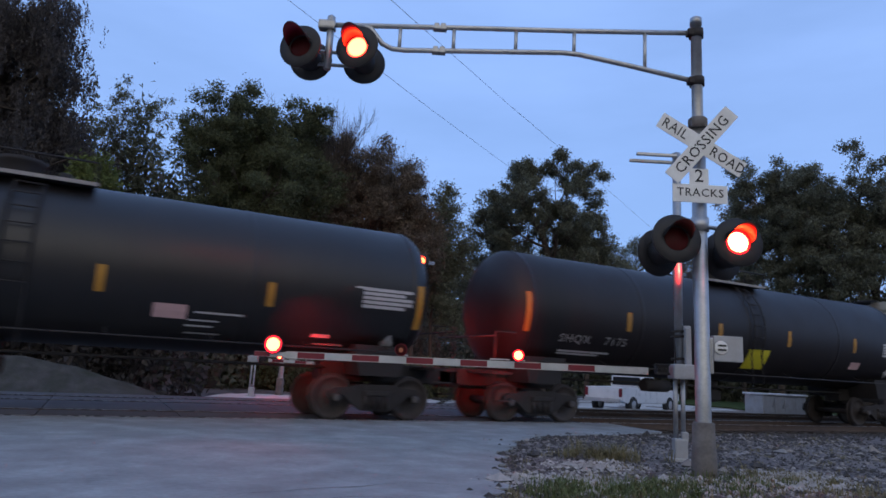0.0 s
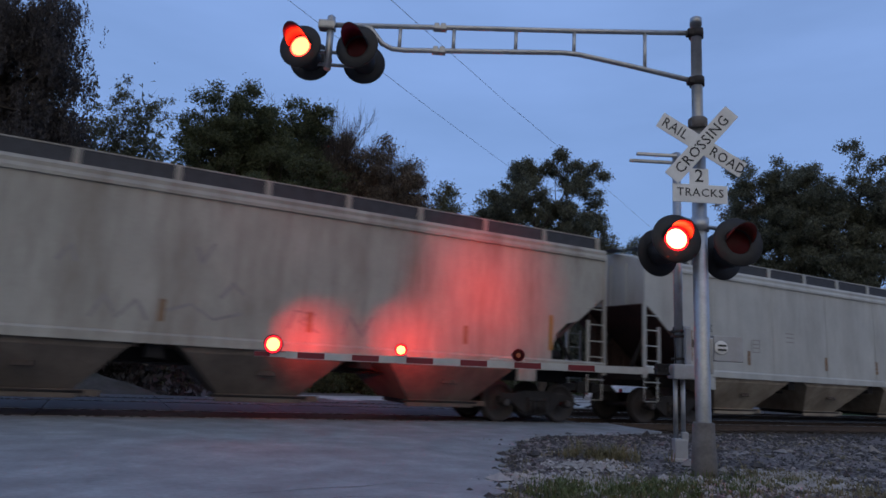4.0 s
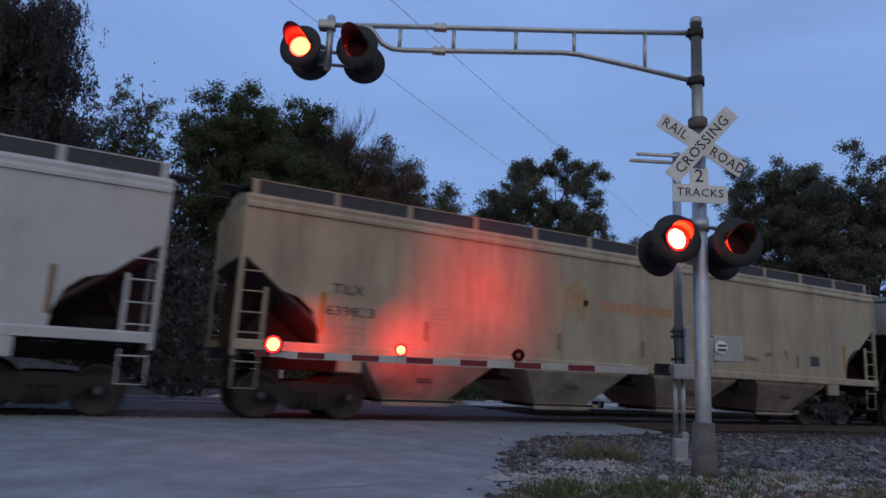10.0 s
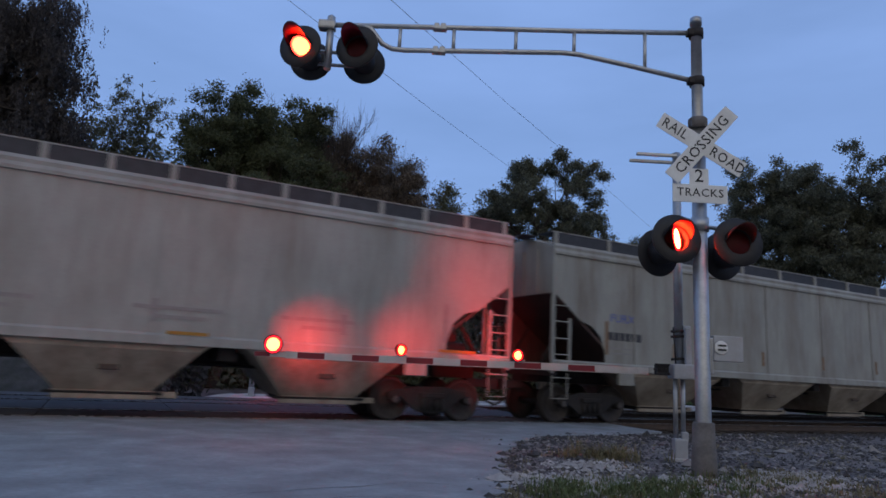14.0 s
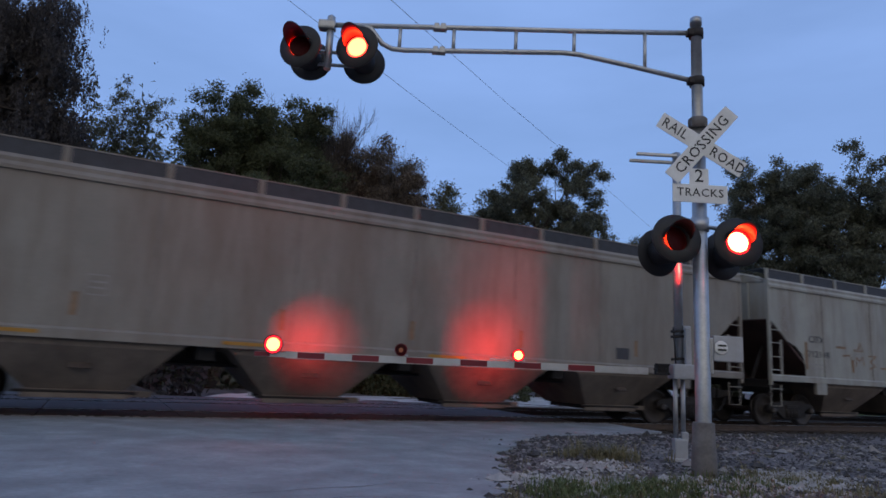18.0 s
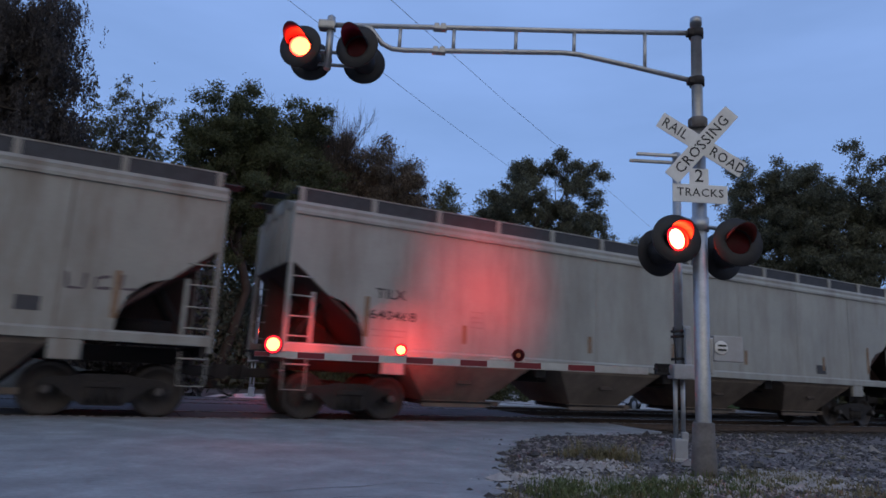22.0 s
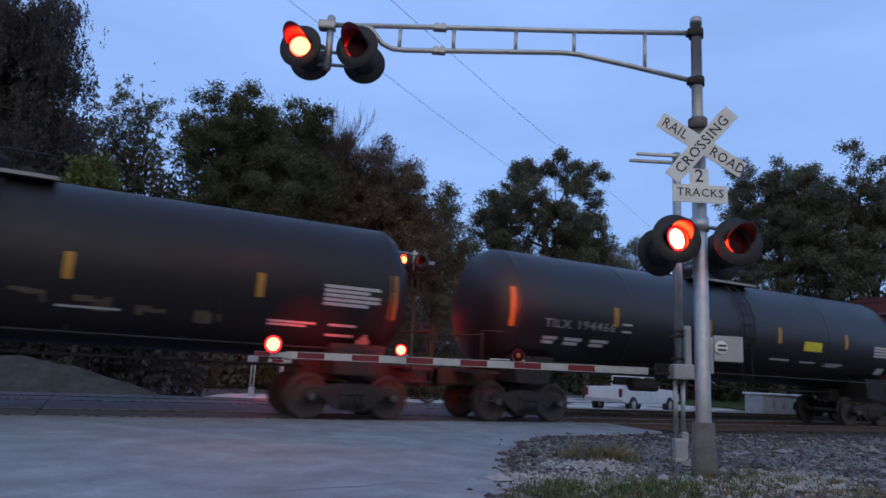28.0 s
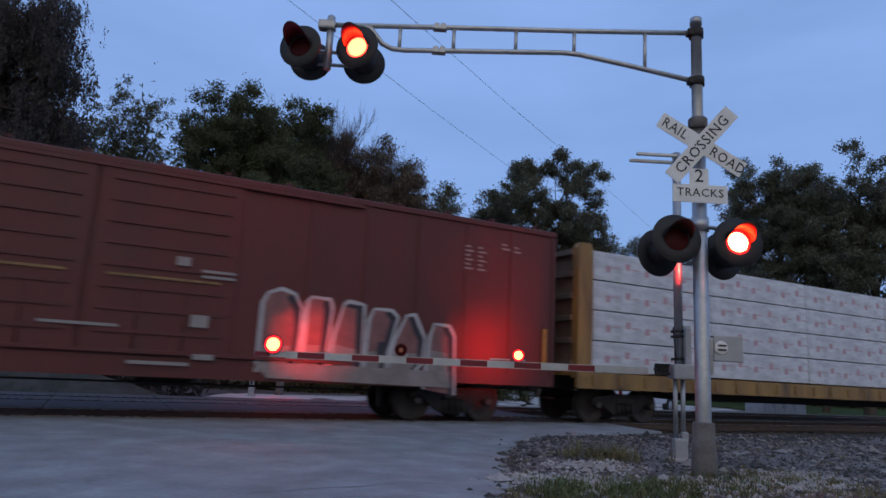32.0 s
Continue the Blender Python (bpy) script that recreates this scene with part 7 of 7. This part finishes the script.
def pickup(at):
    """A white pickup truck, built along +x."""
    t = thing("pickup_truck", "white pickup truck parked on the far lot", "pickup truck", at)
    bm = bmesh.new()
    prism(bm, [(-2.7, 0.55), (-2.7, 1.12), (-0.75, 1.14), (-0.72, 1.12), (1.05, 1.12), (2.45, 1.06), (2.72, 0.95), (2.76, 0.55), (2.3, 0.45), (-2.2, 0.45)], -0.95, 0.95)
    bmesh.ops.bevel(bm, geom=list(bm.edges), offset=0.04, segments=2, affect="EDGES")
    part("body", bm, CAR_WHITE, t, "white painted body")
    bm = bmesh.new()
    a = [(-0.75, 1.12), (-0.62, 1.72), (0.35, 1.74), (1.15, 1.12)]
    prism(bm, a, -0.82, 0.82)
    bmesh.ops.bevel(bm, geom=list(bm.edges), offset=0.05, segments=2, affect="EDGES")
    cab = part("cab", bm, CAR_WHITE, t)
    for s in (-1, 1):
        bm = bmesh.new()
        prism(bm, [(-0.60, 1.18), (-0.52, 1.62), (-0.02, 1.64), (-0.02, 1.18)], s * 0.822, s * 0.83)
        part("window", bm, GLASS, cab)
        bm = bmesh.new()
        prism(bm, [(0.04, 1.18), (0.04, 1.64), (0.36, 1.62), (0.92, 1.18)], s * 0.822, s * 0.83)
        part("window", bm, GLASS, cab)
    bm = bmesh.new()
    box(bm, -0.705, 0, 1.42, 0.02, 1.4, 0.38, turn=Matrix.Rotation(radians(12), 4, "Y"))
    part("rear_window", bm, GLASS, cab)
    bm = bmesh.new()
    box(bm, -2.715, 0, 0.85, 0.03, 1.5, 0.48, 0.01)
    part("tailgate", bm, CAR_WHITE, t)
    bm = bmesh.new()
    box(bm, -2.80, 0, 0.56, 0.14, 1.8, 0.16, 0.03)
    part("bumper", bm, ALUM, t, "chrome rear bumper")
    for s in (-1, 1):
        bm = bmesh.new()
        box(bm, -2.71, s * 0.86, 0.9, 0.05, 0.14, 0.36, 0.01)
        part("tail_lamp", bm, ARM_RED, t, "red tail lamp")
        for x in (-1.75, 1.75):
            bm = bmesh.new()
            lathe(bm, [(-0.13, 0.2), (-0.12, 0.35), (-0.09, 0.38), (0.09, 0.38), (0.12, 0.35), (0.13, 0.2)], 24, "y")
            w = part("wheel", bm, TYRE, t, "black tyre", pose(x, s * 0.86, 0.38))
            bm = bmesh.new()
            lathe(bm, [(-0.125, 0.0), (-0.125, 0.06), (-0.10, 0.1), (-0.12, 0.2), (0.12, 0.2), (0.10, 0.1), (0.125, 0.06), (0.125, 0.0)], 16, "y")
            part("rim", bm, ALUM, w, "silver rim")
    return t


pickup(pose(22.9, 9.85, -0.37, 0, 0, 17.5))

# a low equipment cabinet with a railed top
cabinet = thing("equipment_cabinet", "low pale blue-grey metal equipment cabinet on the lot", "cabinet", pose(28.8, 6.7, -0.25, 0, 0, -8))
bm = bmesh.new()
box(bm, 0, 0, 0.5, 2.6, 1.1, 1.0, 0.03)
part("cabinet_body", bm, BOX_GREY, cabinet)
bm = bmesh.new()
box(bm, 0, 0, 1.05, 2.75, 1.25, 0.08, 0.02)
part("cabinet_roof", bm, CAR_WHITE, cabinet, "white overhanging roof sheet")
for k in range(4):
    bm = bmesh.new()
    box(bm, -0.95 + 0.63 * k, -0.56, 0.5, 0.58, 0.02, 0.82, 0.006)
    door = part("cabinet_door", bm, BOX_GREY, cabinet)
    bm = bmesh.new()
    box(bm, -0.75 + 0.63 * k, -0.58, 0.5, 0.03, 0.03, 0.16)
    part("handle", bm, GALV, door)

# a low bank of cinders and weeds beyond the second track
tagged(sheet("cinder_bank", [-26 + 0.5 * k for k in range(62)], [7.6 + 0.3 * k for k in range(14)], lambda x, y: -0.55 + 1.45 * ramp(y, 7.7, 10.2) * (1 - ramp(x, -2.5, 4.6)) * (1 - 0.35 * ramp(y, 10.0, 11.5)) + 0.07 * noise.noise((x * 1.3, y * 1.3, 5)), CINDER), "low bank of cinders beside the second track", "bank", kind="structure")
tufts("bank_weeds", 150, lambda r: (r.uniform(-9, 1.0), r.uniform(7.9, 9.6)), 0.16, GRASS_FAR, "green weeds at the foot of the bank", 71)


def motions():
    """Key all that moves: the cars, their wheels, and the flashing lenses."""
    for car, s in CARS:
        walk(car, [(t, pose(s - SPEED * t, 0, 0)) for t in (0.0, 8.0, 16.0, 24.0, 32.0)])
    turn_rate = math.degrees(SPEED / 0.457)
    for s, sets in WHEELSETS.items():
        n = 480
        walk(sets[0], [(32.0 * k / n, pose(s * 0.889, 0, 0.457, 0, -turn_rate * 32.0 * k / n, 0)) for k in range(n + 1)])
        act = sets[0].animation_data
        for other in sets[1:]:
            other.rotation_mode = "QUATERNION"
            d = other.animation_data_create()
            d.action = act.action
            d.action_slot = act.action_slot
    # the lamps change over every 0.595 s by a short turn of the lens from its lit to its dark face;
    # on the arm both glow for a moment, on the mast one dies down before the other lights up
    changes = [14.005 + 0.5953 * k for k in range(-23, 31)]
    for phase, start in (("first", 180.0), ("second", 0.0), ("arm_first", 180.0), ("arm_second", 0.0)):
        rows, angle = [(0.0, pose(0, 0.02, 0, 0, 0, start))], start
        for c in changes:
            lit = angle % 360 < 90
            if phase.startswith("arm"):
                f0 = round(c * FPS) - (1 if lit else 2)
            else:
                f0 = math.floor(c * FPS) if lit else round(c * FPS) + 1
            for k, a in enumerate((0.0, 50.0, 139.0, 180.0) if lit else (0.0, 45.0, 134.0, 180.0)):
                f = f0 + k * (1.0 if phase.startswith("arm") else 0.5)
                if rows[-1][0] * FPS + 0.25 < f <= 32 * FPS:
                    rows.append((f / FPS, pose(0, 0.02, 0, 0, 0, angle + a)))
            angle += 180.0
        if rows[-1][0] < 32.0:
            rows.append((32.0, pose(0, 0.02, 0, 0, 0, angle)))
        first = LENSES[phase][0]
        walk(first, rows)
        act = first.animation_data
        for other in LENSES[phase][1:]:
            other.rotation_mode = "QUATERNION"
            d = other.animation_data_create()
            d.action = act.action
            d.action_slot = act.action_slot


motions()
